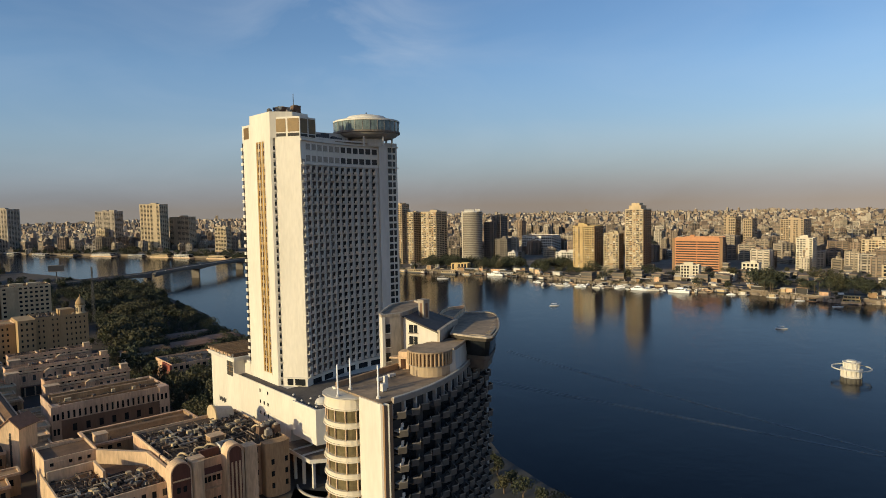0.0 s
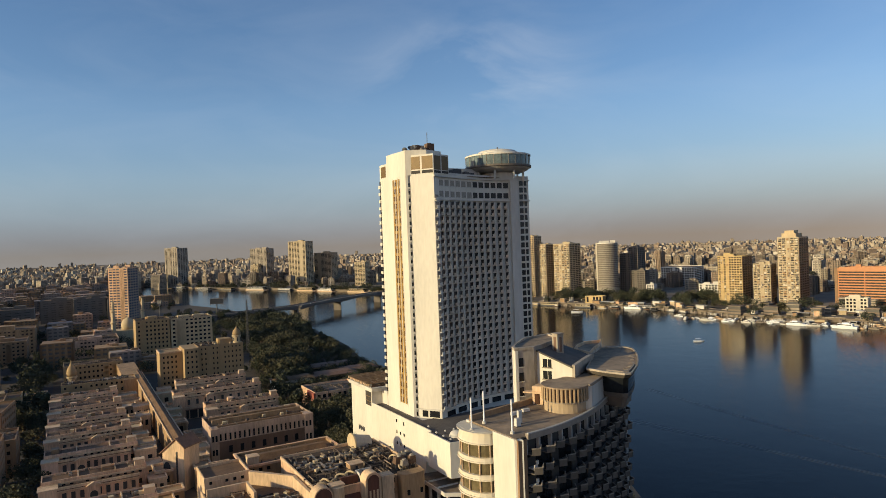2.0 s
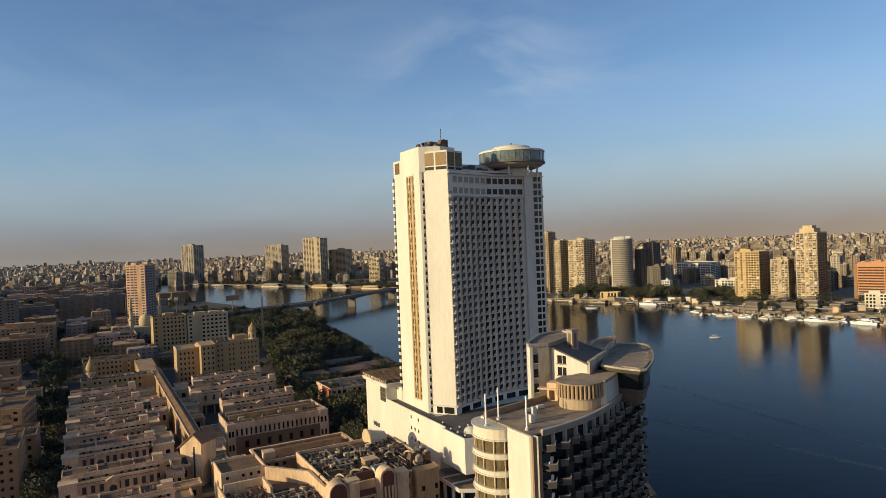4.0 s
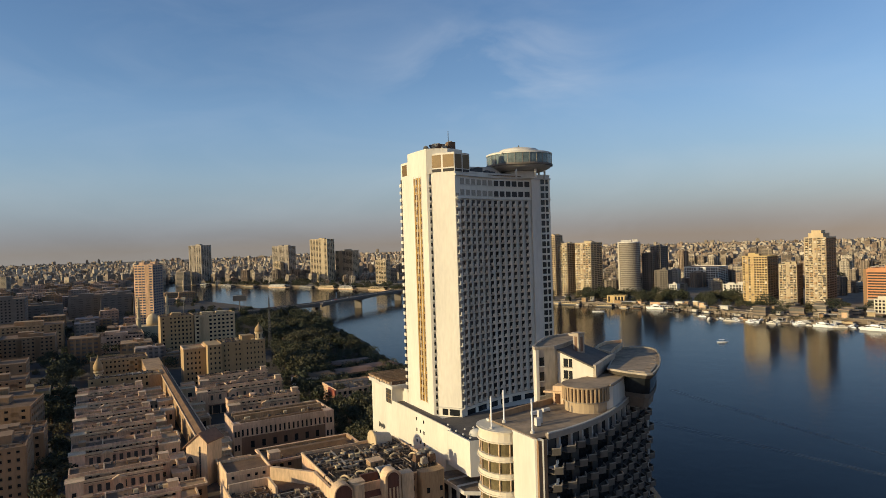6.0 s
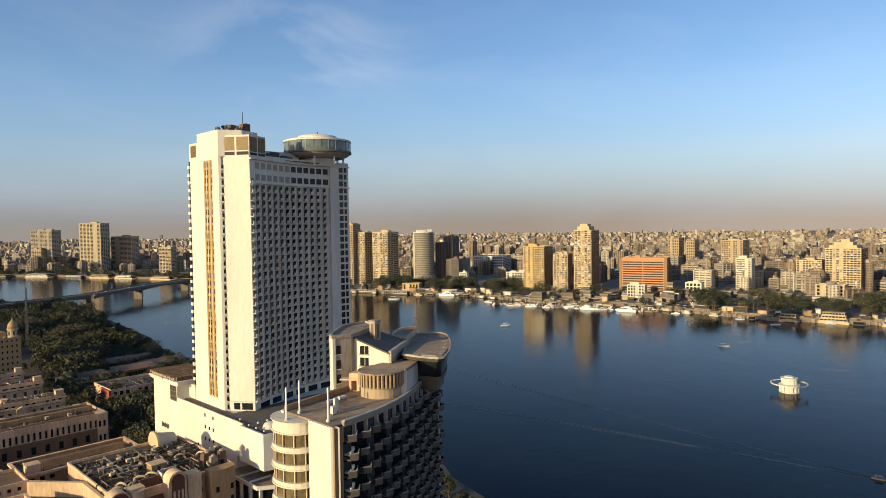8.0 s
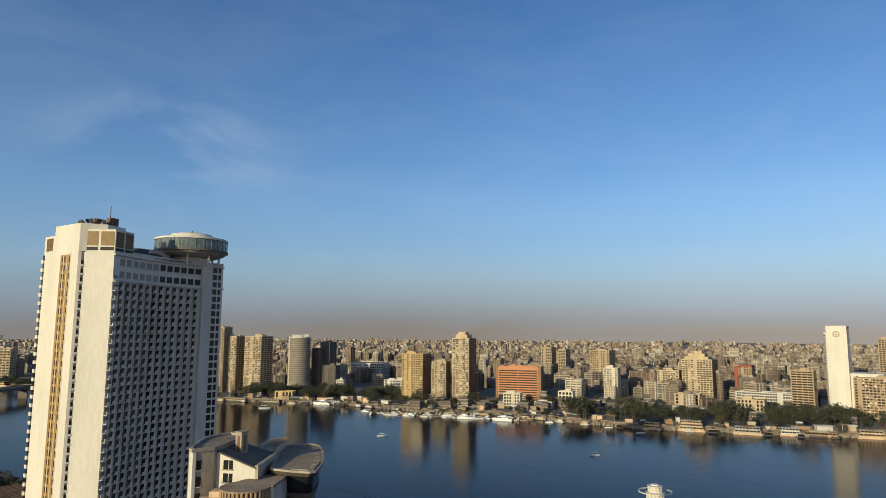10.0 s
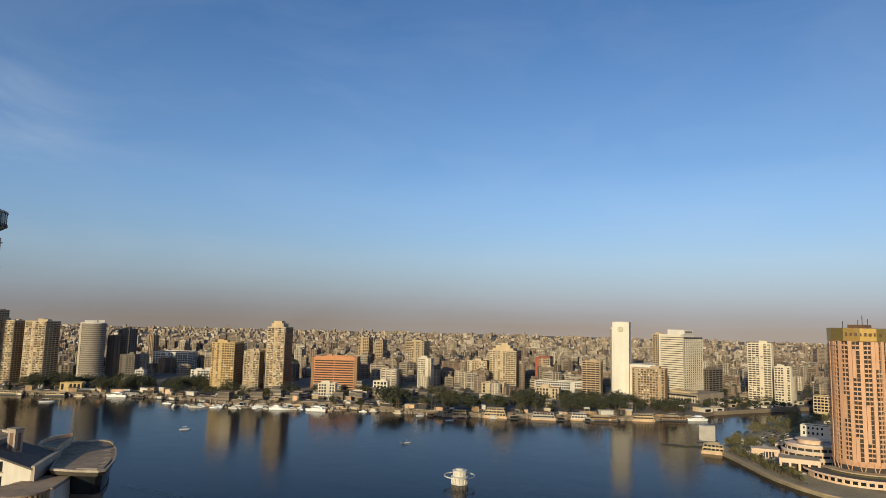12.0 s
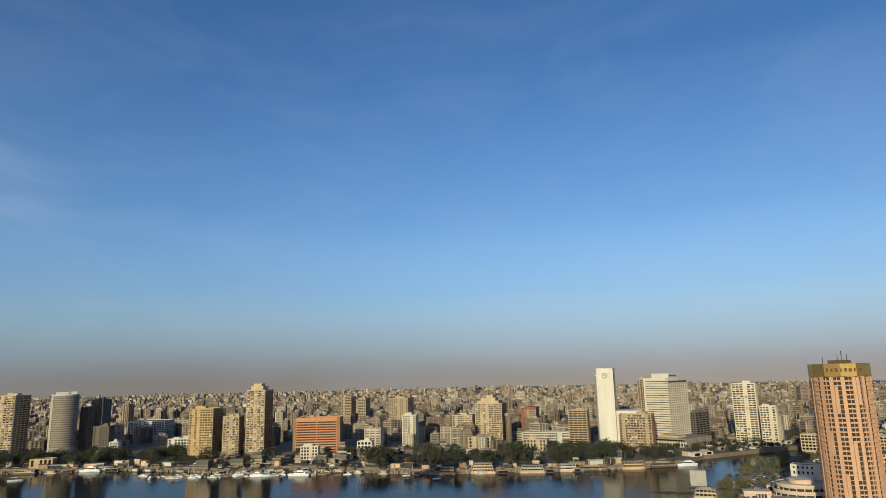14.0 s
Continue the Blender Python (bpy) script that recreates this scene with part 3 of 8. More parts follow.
part("vent", Shape().box(24, 26.5, 11.9, 12.1, 128.4, 129.1).box(27.2, 29.5, 11.9, 12.1, 128.4, 129.1), SHADE, tower)

rest_t = thing("rooftop_restaurant", "round revolving restaurant with teal glass on the tower roof", "restaurant", pose(-34.8, 287.9, -0.8))
part("stem", Shape().lathe([(7.5, 127), (7.5, 131)], 32), WHITE2, rest_t)
for k in range(8):
    a = k * math.pi / 4
    part("column", Shape().tube((11 * math.cos(a), 11 * math.sin(a), 127), (11 * math.cos(a), 11 * math.sin(a), 131.4), 0.45, 8), WHITE2, rest_t)
part("soffit", Shape().lathe([(7.6, 130.2), (11.0, 130.6), (13.2, 131.6), (14.1, 132.4)], 56), GREYWALL, rest_t)
part("rim", Shape().lathe([(14.1, 132.35), (14.6, 132.5), (14.6, 133.3), (14.1, 133.4)], 56), DARKWALL, rest_t)
glz = part("glazing", Shape().lathe([(14.15, 133.4), (14.15, 137.4)], 56), TEAL, rest_t)
mul = Shape().box(14.1, 14.3, -0.08, 0.08, 133.4, 137.4).mesh("mullion", METAL)
repeat("mullion", mul, glz, [(0, 0, 0, 360 * k / 28) for k in range(28)])
part("roof", Shape().lathe([(14.5, 137.4), (14.5, 138.0), (13.9, 138.3), (9.2, 138.8), (9.0, 139.4), (8.0, 140.2), (4, 141.0), (0.5, 141.1)], 56), WHITE, rest_t)
part("mast", Shape().tube((0, 0, 141), (0, 0, 142.2), 0.3), STEEL, rest_t)

# plant, dishes and masts on the roof
rnd = random.Random(3)
for k in range(17):
    x, y = rnd.uniform(1.5, 14), rnd.uniform(6, 20)
    d = thing("satellite_dish", "weathered satellite dish on the tower roof", "dish", grid_pose(117, 225) @ pose(x, y, 137.0, 0, 0, rnd.uniform(0, 360)), "rooftop dishes")
    part("post", Shape().tube((0, 0, 0), (0, 0, 1.3), 0.09), STEEL, d)
    dish = part("dish", Shape().lathe([(0.1, 0), (0.75, 0.15), (1.15, 0.42), (1.1, 0.45), (0.1, 0.1)], 14), METAL if k % 2 else STEEL, d)
    dish.matrix_basis = pose(0, 0, 1.4, rnd.uniform(35, 70), 0, 0)
for k, (x, y, w, d, h) in enumerate([(9.5, 12, 5, 3, 3.2), (13, 8, 3.2, 2.5, 3.6), (21, 4.6, 3, 2.2, 2.2), (24.5, 6, 3.4, 2, 3.0), (28.4, 5.4, 2.2, 2, 1.8), (31, 6.2, 3, 2, 1.5)]):
    zz = 137.0 if x < 16 else 127.2
    u = thing("rooftop_plant", "dark rusty plant unit on the tower roof", "plant unit", grid_pose(117, 225) @ pose(x, y, zz), "rooftop plant")
    part("casing", Shape().box(-w / 2, w / 2, -d / 2, d / 2, 0.3, h), RUST if k < 2 else STEEL, u)
    part("frame", Shape().box(-w / 2, -w / 2 + 0.2, -d / 2, d / 2, 0, 0.3).box(w / 2 - 0.2, w / 2, -d / 2, d / 2, 0, 0.3), STEEL, u)
    part("fan", Shape().lathe([(0.8, h), (0.8, h + 0.3), (0.6, h + 0.35)], 12), METAL, u)
mast = thing("antenna_mast", "thin antenna mast on the tower roof", "antenna", grid_pose(117, 225) @ pose(11.5, 7, 137.0))
part("pole", Shape().tube((0, 0, 0), (0, 0, 8), 0.14), STEEL, mast)
part("foot", Shape().lathe([(0.5, 0), (0.4, 0.3)], 8), STEEL, mast)

# ---- the hotel's podium ----
podium = thing("hotel_podium", "white hotel podium with a dark roof terrace and a shaded canopy", "podium", grid_pose(0, 0))
part("wall", Shape().prism([(112, 260), (112, 207.5), (110.4, 207.2), (110.4, 191), (122, 188.5), (185, 196), (185, 256), (119, 256), (119, 260)], 19.6, 31.0), WHITE, podium)
part("lower_wall", Shape().prism([(112, 260), (112, 212), (122, 210), (185, 212), (185, 256), (119, 256), (119, 260)], 14.1, 19.596), WHITE, podium)
part("terrace_edge", Shape().strip([(110.4, 207.2), (110.4, 191), (122, 188.5)], [(110.9, 207.2), (110.9, 191.4), (122, 189)], 30.98, 31.9), WHITE, podium)
part("tall_wing", Shape().prism([(112, 283), (112, 260.01), (117, 260.01), (117, 254.3), (130, 254.3), (130, 283)], 5, 36.9), WHITE, podium)
part("wing_roof", Shape().prism([(111.1, 284), (111.1, 259), (111.6, 258.2), (130, 258.2), (130, 284)], 36.904, 38.4), WHITE2, podium)
part("roof_terrace", Shape().box(112.7, 117.5, 192, 259, 31.004, 31.2).box(117.5, 182, 197, 224, 31.004, 31.2), DARKROOF, podium)
part("parapet", Shape().box(112, 112.5, 207.6, 260, 30.98, 31.9), WHITE, podium)
# near-black wall: the shade under the podium is put into its colour
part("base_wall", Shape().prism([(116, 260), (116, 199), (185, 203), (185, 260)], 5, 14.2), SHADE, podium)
part("canopy", Shape().prism([(107.8, 212), (107.8, 191), (114, 187), (128, 184.5), (128, 212)], 14.4, 15.2), DECKM, podium)
part("canopy_edge", Shape().strip([(107.4, 212), (107.4, 190.8), (113.8, 186.6), (128, 184.1)], [(107.8, 212), (107.8, 191), (114, 187), (128, 184.5)], 14.2, 15.5), WHITE2, podium)
part("canopy_rib", Shape().box(108, 116, 203, 203.6, 15.204, 15.7).box(108, 116, 196, 196.6, 15.204, 15.7), WHITE2, podium)
colm = Shape().box(-0.45, 0.45, -0.45, 0.45, 5, 14.4).mesh("column", WHITE2)
repeat("column", colm, podium, [(108.6, 209, 0, 0), (108.6, 203, 0, 0), (108.6, 197, 0, 0), (109.3, 191.6, 0, 0), (114.6, 188.2, 0, 0)])
pw = Shape().box(111.93, 112.2, -0.45, 0.45, 0, 1.3).mesh("small_window", GLASS)
repeat("small_window", pw, podium, [(0, 229.4 + 3.2 * i, 15.6 + 4.4 * j, 0) for i in range(3) for j in range(4) if not (j == 3 and i == 1)])
part("wing_opening", Shape().box(111.9, 112.2, 260.6, 266.4, 30.2, 36.3), SHADE, podium)
part("wing_lattice", Shape().box(111.8, 111.9, 260.6, 266.4, 32, 32.3).box(111.8, 111.9, 260.6, 266.4, 34, 34.3).box(111.8, 111.9, 263.4, 263.7, 30.2, 36.3), BRONZE, podium)
for k in range(9):
    part("sign_bar", Shape().box(111.86, 112.0, 275.0 - k * 0.8, 275.5 - k * 0.8, 17 + (k % 3) * 0.3, 19.3 - (k % 2) * 0.5), STEEL, podium)
rl = Shape()
for k in range(12):
    rl.box(112, 128, 260 + k * 1.9, 260.4 + k * 1.9, 38.4, 38.9)
part("roof_lattice", rl, RUST, podium)
perg = thing("roof_pergola", "weathered pergola with a scalloped rim on the hotel wing", "pergola", grid_pose(112, 259.5, 38.4))
beam = Shape().box(-1.6, 16, -0.2, 0.2, 1.6, 2.0).mesh("beam", SAND)
repeat("beam", beam, perg, [(0, 0.8 + 2.2 * k + 0.3 * (k % 3), 0, 0) for k in range(11)])
scal = Shape().box(-1.2, -0.6, -0.5, 0.5, 0.7, 1.6).mesh("rim_block", CREAMW)
repeat("rim_block", scal, perg, [(0.15 * (k % 2), 0.8 + 1.9 * k, -0.2 * (k % 3), 0) for k in range(13)])
post_ = Shape().box(-0.2, 0.2, -0.2, 0.2, 0, 1.6).mesh("post", WHITE2)
repeat("post", post_, perg, [(x, y, 0, 0) for x in (0, 8, 15) for y in (0.8, 11.8, 22.8)])
dome = thing("terrace_dome", "small pale dome on the hotel terrace", "dome", grid_pose(117.6, 198.6, 31.2))
part("drum", Shape().lathe([(2.6, 0), (2.6, 0.4)], 24), WHITE2, dome)
part("shell", Shape().lathe([(2.5 * math.cos(a * math.pi / 18), 0.4 + 1.7 * math.sin(a * math.pi / 18)) for a in range(9)] + [(0.1, 2.1)], 24), WHITE2, dome, smooth=True)
lampm = thing("terrace_lamp", "round white lamp on the hotel terrace", "lamp", grid_pose(113.6, 212, 31.2), "terrace lamps")
part("post", Shape().tube((0, 0, 0), (0, 0, 0.7), 0.12), STEEL, lampm)
part("globe", Shape().lathe([(0.1, 0.65), (0.38, 0.85), (0.42, 1.05), (0.25, 1.3), (0.05, 1.4)], 10), WHITE2, lampm)
for k in range(9):
    copy_thing(lampm, grid_pose(112.2 + 3.6 * (k % 3), 193.5 + 5.0 * (k // 3), 31.2))

# ---- the curved balcony building in front ----
fore = thing("curved_building", "curved building with zigzag balconies, white end wall and terrace roof", "building", grid_pose(0, 0))
DECK, FS = 65.0, 3.25


def fb(a):
    t = a - 67.3
    return 92.9 + (0.011 * t * t if t < 30 else 9.9 + 0.6 * (t - 30))


fa = [67.3 + 45.7 * k / 20 for k in range(21)]
line = [(a, fb(a)) for a in fa]
part("core", Shape().prism([(67.6, 107), (67.6, 92.4)] + [(a, fb(a) + 0.6) for a in fa] + [(112, 126), (86.5, 111)], 5, DECK - 0.3), GLASS, fore)
part("end_wall", Shape().prism([(66.9, 99.9), (66.9, 93.1), (68.2, 92.2), (68.2, 99.9)], 5, DECK - 0.12), WHITE, fore)
part("corner_pier", Shape().prism([(67.2, 93.05), (67.2, 92.4), (69.0, 92.3), (69.0, 93.05)], 5, DECK - 0.35), BUFF, fore)
part("back_wall", Shape().prism([(67.0, 108.0), (86.5, 112.0), (113, 127), (113, 128), (86.3, 113), (67.0, 109.2)], 5, DECK), WHITE2, fore)
part("tail_wall", Shape().prism([(113.01, fb(113)), (113.7, fb(113)), (113.7, 128), (113.01, 128)], 5, DECK), GREYWALL, fore)
slab = Shape().strip(line, [(a, fb(a) + 1.4) for a in fa], 0, 0.35)
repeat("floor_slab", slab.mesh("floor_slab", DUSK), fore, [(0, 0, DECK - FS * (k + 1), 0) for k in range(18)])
part("deck", Shape().prism([(67.2, 107.8), (67.2, 92.6)] + [(a, fb(a) + 0.3) for a in fa] + [(112.8, 126.8), (86.5, 111.8)], DECK - 0.3, DECK), DECKM, fore)
part("cornice", Shape().strip([(a, fb(a) - 0.35) for a in fa[1:]], [(a, fb(a) + 0.5) for a in fa[1:]], DECK - 0.5, DECK + 0.5), STONE, fore)
part("cornice_cap", Shape().strip([(a, fb(a) - 0.45) for a in fa[1:]], [(a, fb(a) + 0.1) for a in fa[1:]], DECK + 0.504, DECK + 0.7), GREYWALL, fore)
part("deck_parapet", Shape().strip([(67.0, 108.0), (86.5, 112.0), (113, 127)], [(67.0, 107.4), (86.6, 111.4), (113, 126.4)], DECK, DECK + 1.1), SAND, fore)
nb = 14
seg = [67.3 + 2.0 + 43.5 * k / nb for k in range(nb + 1)]
zig = Shape().prism([(0.1, 0.6), (3.2, 0.6), (3.2, -0.5), (1.9, -1.7), (0.5, -1.0)], 0, 0.18)
zig.prism([(0.5, -1.0), (1.9, -1.7), (1.9, -1.5), (0.6, -0.85)], 0.18, 1.15).prism([(1.9, -1.7), (3.2, -0.5), (3.05, -0.4), (1.85, -1.5)], 0.18, 1.35)
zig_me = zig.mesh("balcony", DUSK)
zrail = Shape().prism([(0.45, -1.05), (1.9, -1.78), (1.9, -1.6), (0.5, -0.88)], 1.15, 1.32).prism([(1.9, -1.78), (3.28, -0.52), (3.15, -0.4), (1.85, -1.6)], 1.35, 1.5).mesh("rail", RAIL)
pil_me = Shape().box(-0.2, 0.2, -0.15, 0.7, 0, FS - 0.5).mesh("pilaster", GREYWALL)
door = Shape().box(0.5, 2.5, 0.35, 0.65, 0.3, 2.6).mesh("balcony_door", SHADE)
for i in range(nb):
    a0, a1 = seg[i], seg[i + 1]
    turn = math.degrees(math.atan2(fb(a1) - fb(a0), a1 - a0))
    zs = [DECK - FS * (k + 1) for k in range(18)]
    repeat("balcony", zig_me, fore, [(a0, fb(a0) - (0.5 if (i + k) % 2 else 0), z, turn) for k, z in enumerate(zs)])
    repeat("rail", zrail, fore, [(a0, fb(a0) - (0.5 if (i + k) % 2 else 0), z, turn) for k, z in enumerate(zs[:13])])
    repeat("pilaster", pil_me, fore, [(a0, fb(a0), DECK - FS, turn)])
    if i % 2 == 0:
        repeat("balcony_door", door, fore, [(a0, fb(a0), z, turn) for z in zs[:14]])
brk = Shape().box(0, 1.1, -1.5, 0.4, 0, 0.3).box(0, 0.9, -1.5, -1.25, 0.31, 0.9).box(0.6, 1.1, -1.5, -1.2, 0.91, 1.6).mesh("corner_bracket", WHITE2)
repeat("corner_bracket", brk, fore, [(70.0, 93.4, DECK - FS * (k + 2) + 0.6, 12) for k in range(14)])
# rounded glazed bay beside the white wall
bay = [(67.4 - 3.9 * math.sin(math.pi * k / 12), 105.0 + 5.1 * math.cos(math.pi * k / 12)) for k in range(13)]
bay_in = [(67.6 - 3.5 * math.sin(math.pi * k / 12), 105.0 + 4.7 * math.cos(math.pi * k / 12)) for k in range(13)]
bay_ob = part("bay_glazing", Shape().prism(bay_in + [(69, 100.3), (69, 109.7)], 5, 63), BAYGLASS, fore)
bb = Shape().prism(bay + [(68, 100), (68, 110)], 0, 0.85).mesh("bay_band", BAYW)
repeat("bay_band", bb, fore, [(0, 0, 59.0 - FS * k, 0) for k in range(16)])
bl = [(67.4 - 4.15 * math.sin(math.pi * k / 12), 105.0 + 5.35 * math.cos(math.pi * k / 12)) for k in range(13)]
lip = Shape().prism(bl + [(68, 99.95), (68, 110.1)], 0, 0.22).mesh("bay_lip", BAYW)
repeat("bay_lip", lip, fore, [(0, 0, 64.35, 0), (0, 0, 62.3, 0)] + [(0, 0, 58.9 - FS * k, 0) for k in range(16)])
part("bay_top", Shape().prism(bay + [(68, 100), (68, 110)], 62.4, 64.6, [(67.5 - 3.55 * math.sin(math.pi * k / 12), 105.0 + 4.8 * math.cos(math.pi * k / 12)) for k in range(13)] + [(68, 100.2), (68, 109.8)]), BAYW, fore)
bm_ = Shape().box(-0.1, 0.1, -0.1, 0.1, 5, 62.5).mesh("bay_mullion", CREAMW)
repeat("bay_mullion", bm_, bay_ob, [(67.5 - 3.6 * math.sin(math.pi * k / 12), 105.0 + 4.8 * math.cos(math.pi * k / 12), 0, 0) for k in (1, 3, 5, 7, 9, 11)])
# penthouse with a fluted round end and a long stained wall
PH = 70.2
DX, DY, DR = 87.6, 103.6, 4.6


def half_ring(r, n=18, a0=68, a1=302):
    return [(DX + r * math.cos(radians(a0 + (a1 - a0) * k / n)), DY + r * math.sin(radians(a0 + (a1 - a0) * k / n))) for k in range(n + 1)]


pent = half_ring(4.2) + [(91, fb(91) + 0.3), (95.5, fb(95.5) + 0.3), (99.8, fb(99.8) + 0.5), (97.6, 108.2), (90.8, 108.4)]
part("penthouse", Shape().prism(pent, DECK, PH - 0.3), WHITE2, fore)
part("penthouse_roof", Shape().prism(half_ring(4.85) + [(91, fb(91) + 0.15), (95.5, fb(95.5) + 0.15), (99.9, fb(99.9) + 0.35), (97.7, 108.3), (90.8, 108.5)], PH - 0.3, PH), DECKM, fore)
part("penthouse_coping", Shape().strip([(89.9, fb(89.9) + 0.1), (95, fb(95) + 0.1), (100.0, fb(100) + 0.3)], [(89.9, fb(89.9) + 0.5), (95, fb(95) + 0.5), (100.0, fb(100) + 0.7)], PH + 0.002, PH + 0.3), STONE, fore)
flute = Shape().prism([(-0.3, -0.2), (0.1, -0.26), (0.22, 0.0), (0.1, 0.26), (-0.3, 0.2)], 0, 2.7).mesh("flute", FLUTE)
for k in range(24):
    a = 64 + 242 * k / 23
    repeat("flute", flute, fore, [(DX + DR * math.cos(radians(a)), DY + DR * math.sin(radians(a)), 67.25, a)])
part("flute_backing", Shape().prism(half_ring(4.4), 67.3, PH - 0.3), RUST, fore)
part("drum_sill", Shape().prism(half_ring(4.7), 67.05, 67.25), STONE, fore)
part("drum_base", Shape().prism(half_ring(4.3), DECK, 67.05), FSAND, fore)
# raised block with a sloping dark roof
slope = [(89.2, 115.6, 75.5), (92.9, 106.9, 72.3), (105.0, 114.8, 72.3), (98.7, 120.7, 75.5)]
s = Shape()
s.v = [(x, y, DECK) for x, y, z in slope] + [(x, y, z - 0.2) for x, y, z in slope]
s.f = [(3, 2, 1, 0), (4, 5, 6, 7), (0, 1, 5, 4), (1, 2, 6, 5), (2, 3, 7, 6), (3, 0, 4, 7)]
part("raised_block", s, WHITE, fore)
s = Shape()
s.v = [(x, y, z - 0.18) for x, y, z in [(88.7, 115.9, 75.75), (92.5, 106.5, 72.3), (105.2, 114.7, 72.3), (98.9, 121.2, 75.75)]]
s.v += [(x, y, z + 0.35) for x, y, z in s.v]
s.f = [(3, 2, 1, 0), (4, 5, 6, 7), (0, 1, 5, 4), (1, 2, 6, 5), (2, 3, 7, 6), (3, 0, 4, 7)]
part("sloping_roof", s, DARKROOF, fore)
part("roof_kerb", Shape().prism([(92.6, 106.0), (105.6, 114.3), (105.1, 115.0), (92.6, 106.9)], 70.3, 72.9), STAINED, fore)
wall_d = Vector((92.9 - 89.2, 106.9 - 115.6)).normalized()
wall_n = Vector((wall_d.y, -wall_d.x))
for z in (66.6, 69.2, 71.8):
    for u0, u1 in ((2.2, 3.3), (3.45, 4.3)):
        p0, p1 = Vector((89.2, 115.6)) + wall_d * u0, Vector((89.2, 115.6)) + wall_d * u1
        part("block_window", Shape().prism([tuple(p0 + wall_n * 0.05), tuple(p1 + wall_n * 0.05), tuple(p1 - wall_n * 0.2), tuple(p0 - wall_n * 0.2)], z, z + 1.8), GLASS, fore)
    p0, p1 = Vector((89.2, 115.6)) + wall_d * 2.0, Vector((89.2, 115.6)) + wall_d * 4.5
    part("window_ledge", Shape().prism([tuple(p0 + wall_n * 0.2), tuple(p1 + wall_n * 0.2), tuple(p1 - wall_n * 0.1), tuple(p0 - wall_n * 0.1)], z - 0.2, z - 0.02), STAINED, fore)
# rounded stair tower behind it
stair = [(84.0, 115.4), (88.3, 114.4), (93.0, 116.5), (100.0, 120.5), (102.6, 123.4), (103.2, 127.7), (99.3, 127.4), (94.9, 126.2), (91.6, 123.8), (88.0, 120.6), (84.9, 117.6)]
sc_x, sc_y = 95.0, 121.5
rim_out = [(sc_x + (x - sc_x) * 1.03, sc_y + (y - sc_y) * 1.03) for x, y in stair]
rim_in = [(sc_x + (x - sc_x) * 0.93, sc_y + (y - sc_y) * 0.93) for x, y in stair]
# the stained grey also carries this wall's shade in its colour
stair_ob = part("stair_tower", Shape().prism(stair, 5, 75.8), STAINED, fore)
part("stair_rim", Shape().ring(rim_out, rim_in, 75.804, 76.4), STAINED, fore)
part("stair_roof", Shape().prism(rim_in, 75.804, 75.95), DECKM, fore)
part("corner_post", Shape().prism([(83.8, 115.7), (83.85, 115.2), (84.5, 115.05), (84.9, 116.8), (84.6, 117.4)], 5, 75.79), WHITE, stair_ob)
for z in (56.2, 59.4, 62.6, 65.8, 69.0, 72.2):
    part("stair_tower_window", Shape().prism([(84.75, 115.16), (85.75, 114.93), (85.8, 115.2), (84.8, 115.45)], z, z + 1.9), GLASS, stair_ob)
    part("window_sill", Shape().prism([(84.6, 115.08), (85.9, 114.78), (85.95, 115.1), (84.65, 115.4)], z - 0.16, z - 0.01), WHITE, stair_ob)
cpost = Shape().box(-0.16, 0.16, -0.16, 0.16, 0, 1.2).mesh("parapet_post", STAINED)
colo = [(102.6 - 5.6 * k / 10, 123.4 - 7.2 * k / 10) for k in range(11)]
repeat("parapet_post", cpost, fore, [(x, y, 74.6, 40) for x, y in colo])
part("parapet_beam", Shape().strip([(103.0, 123.6), (97.2, 116.0)], [(102.5, 123.8), (96.7, 116.3)], 75.8, 76.15), STAINED, fore)
part("parapet_foot", Shape().strip([(103.1, 123.5), (97.3, 115.9)], [(102.4, 123.9), (96.6, 116.4)], 72.0, 74.6), CREAMW, fore)
chim = part("chimney", Shape().box(95.0, 96.7, 114.3, 116.2, 73.0, 78.3), STAINED, fore)
part("chimney_slot", Shape().box(95.5, 96.2, 114.24, 114.4, 74.4, 77.7).box(94.94, 95.1, 114.8, 115.6, 74.4, 77.7), BROWNWALL, chim)
part("chimney_cap", Shape().box(94.8, 96.9, 114.1, 116.4, 78.3, 78.55), STONE, chim)
# lookout at the far end, dark glass under a wide boat-shaped roof
RR = 71.4
look_roof = [(96.2, 106.6), (97.0, 101.4), (98.4, 97.4), (99.8, 97.0), (102.7, 98.9), (107.2, 102.2), (111.4, 105.9), (115.8, 110.2), (119.6, 114.4), (122.2, 117.8), (123.0, 120.2), (122.0, 122.4), (118.6, 124.3), (114.2, 124.6), (109.4, 118.4)]
cx, cy = 107.5, 110.5


def shrink(poly, f):
    return [(cx + (x - cx) * f, cy + (y - cy) * f) for x, y in poly]


part("lookout_glass", Shape().prism(shrink(look_roof, 0.8), 66.4, RR - 0.6, shrink(look_roof, 0.88)), GLASS, fore)
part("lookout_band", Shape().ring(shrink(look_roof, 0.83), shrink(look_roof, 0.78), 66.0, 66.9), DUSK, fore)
# dark floor and roof edge: the shade under the lookout is in their colour
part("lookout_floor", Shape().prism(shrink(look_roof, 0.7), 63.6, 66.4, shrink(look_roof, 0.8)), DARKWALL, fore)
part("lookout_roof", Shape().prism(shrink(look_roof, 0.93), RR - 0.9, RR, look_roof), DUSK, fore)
part("lookout_rim", Shape().ring(look_roof, shrink(look_roof, 0.955), RR + 0.004, RR + 0.4), STAINED, fore)
part("lookout_deck", Shape().prism(shrink(look_roof, 0.95), RR + 0.002, RR + 0.12), DECKM, fore)
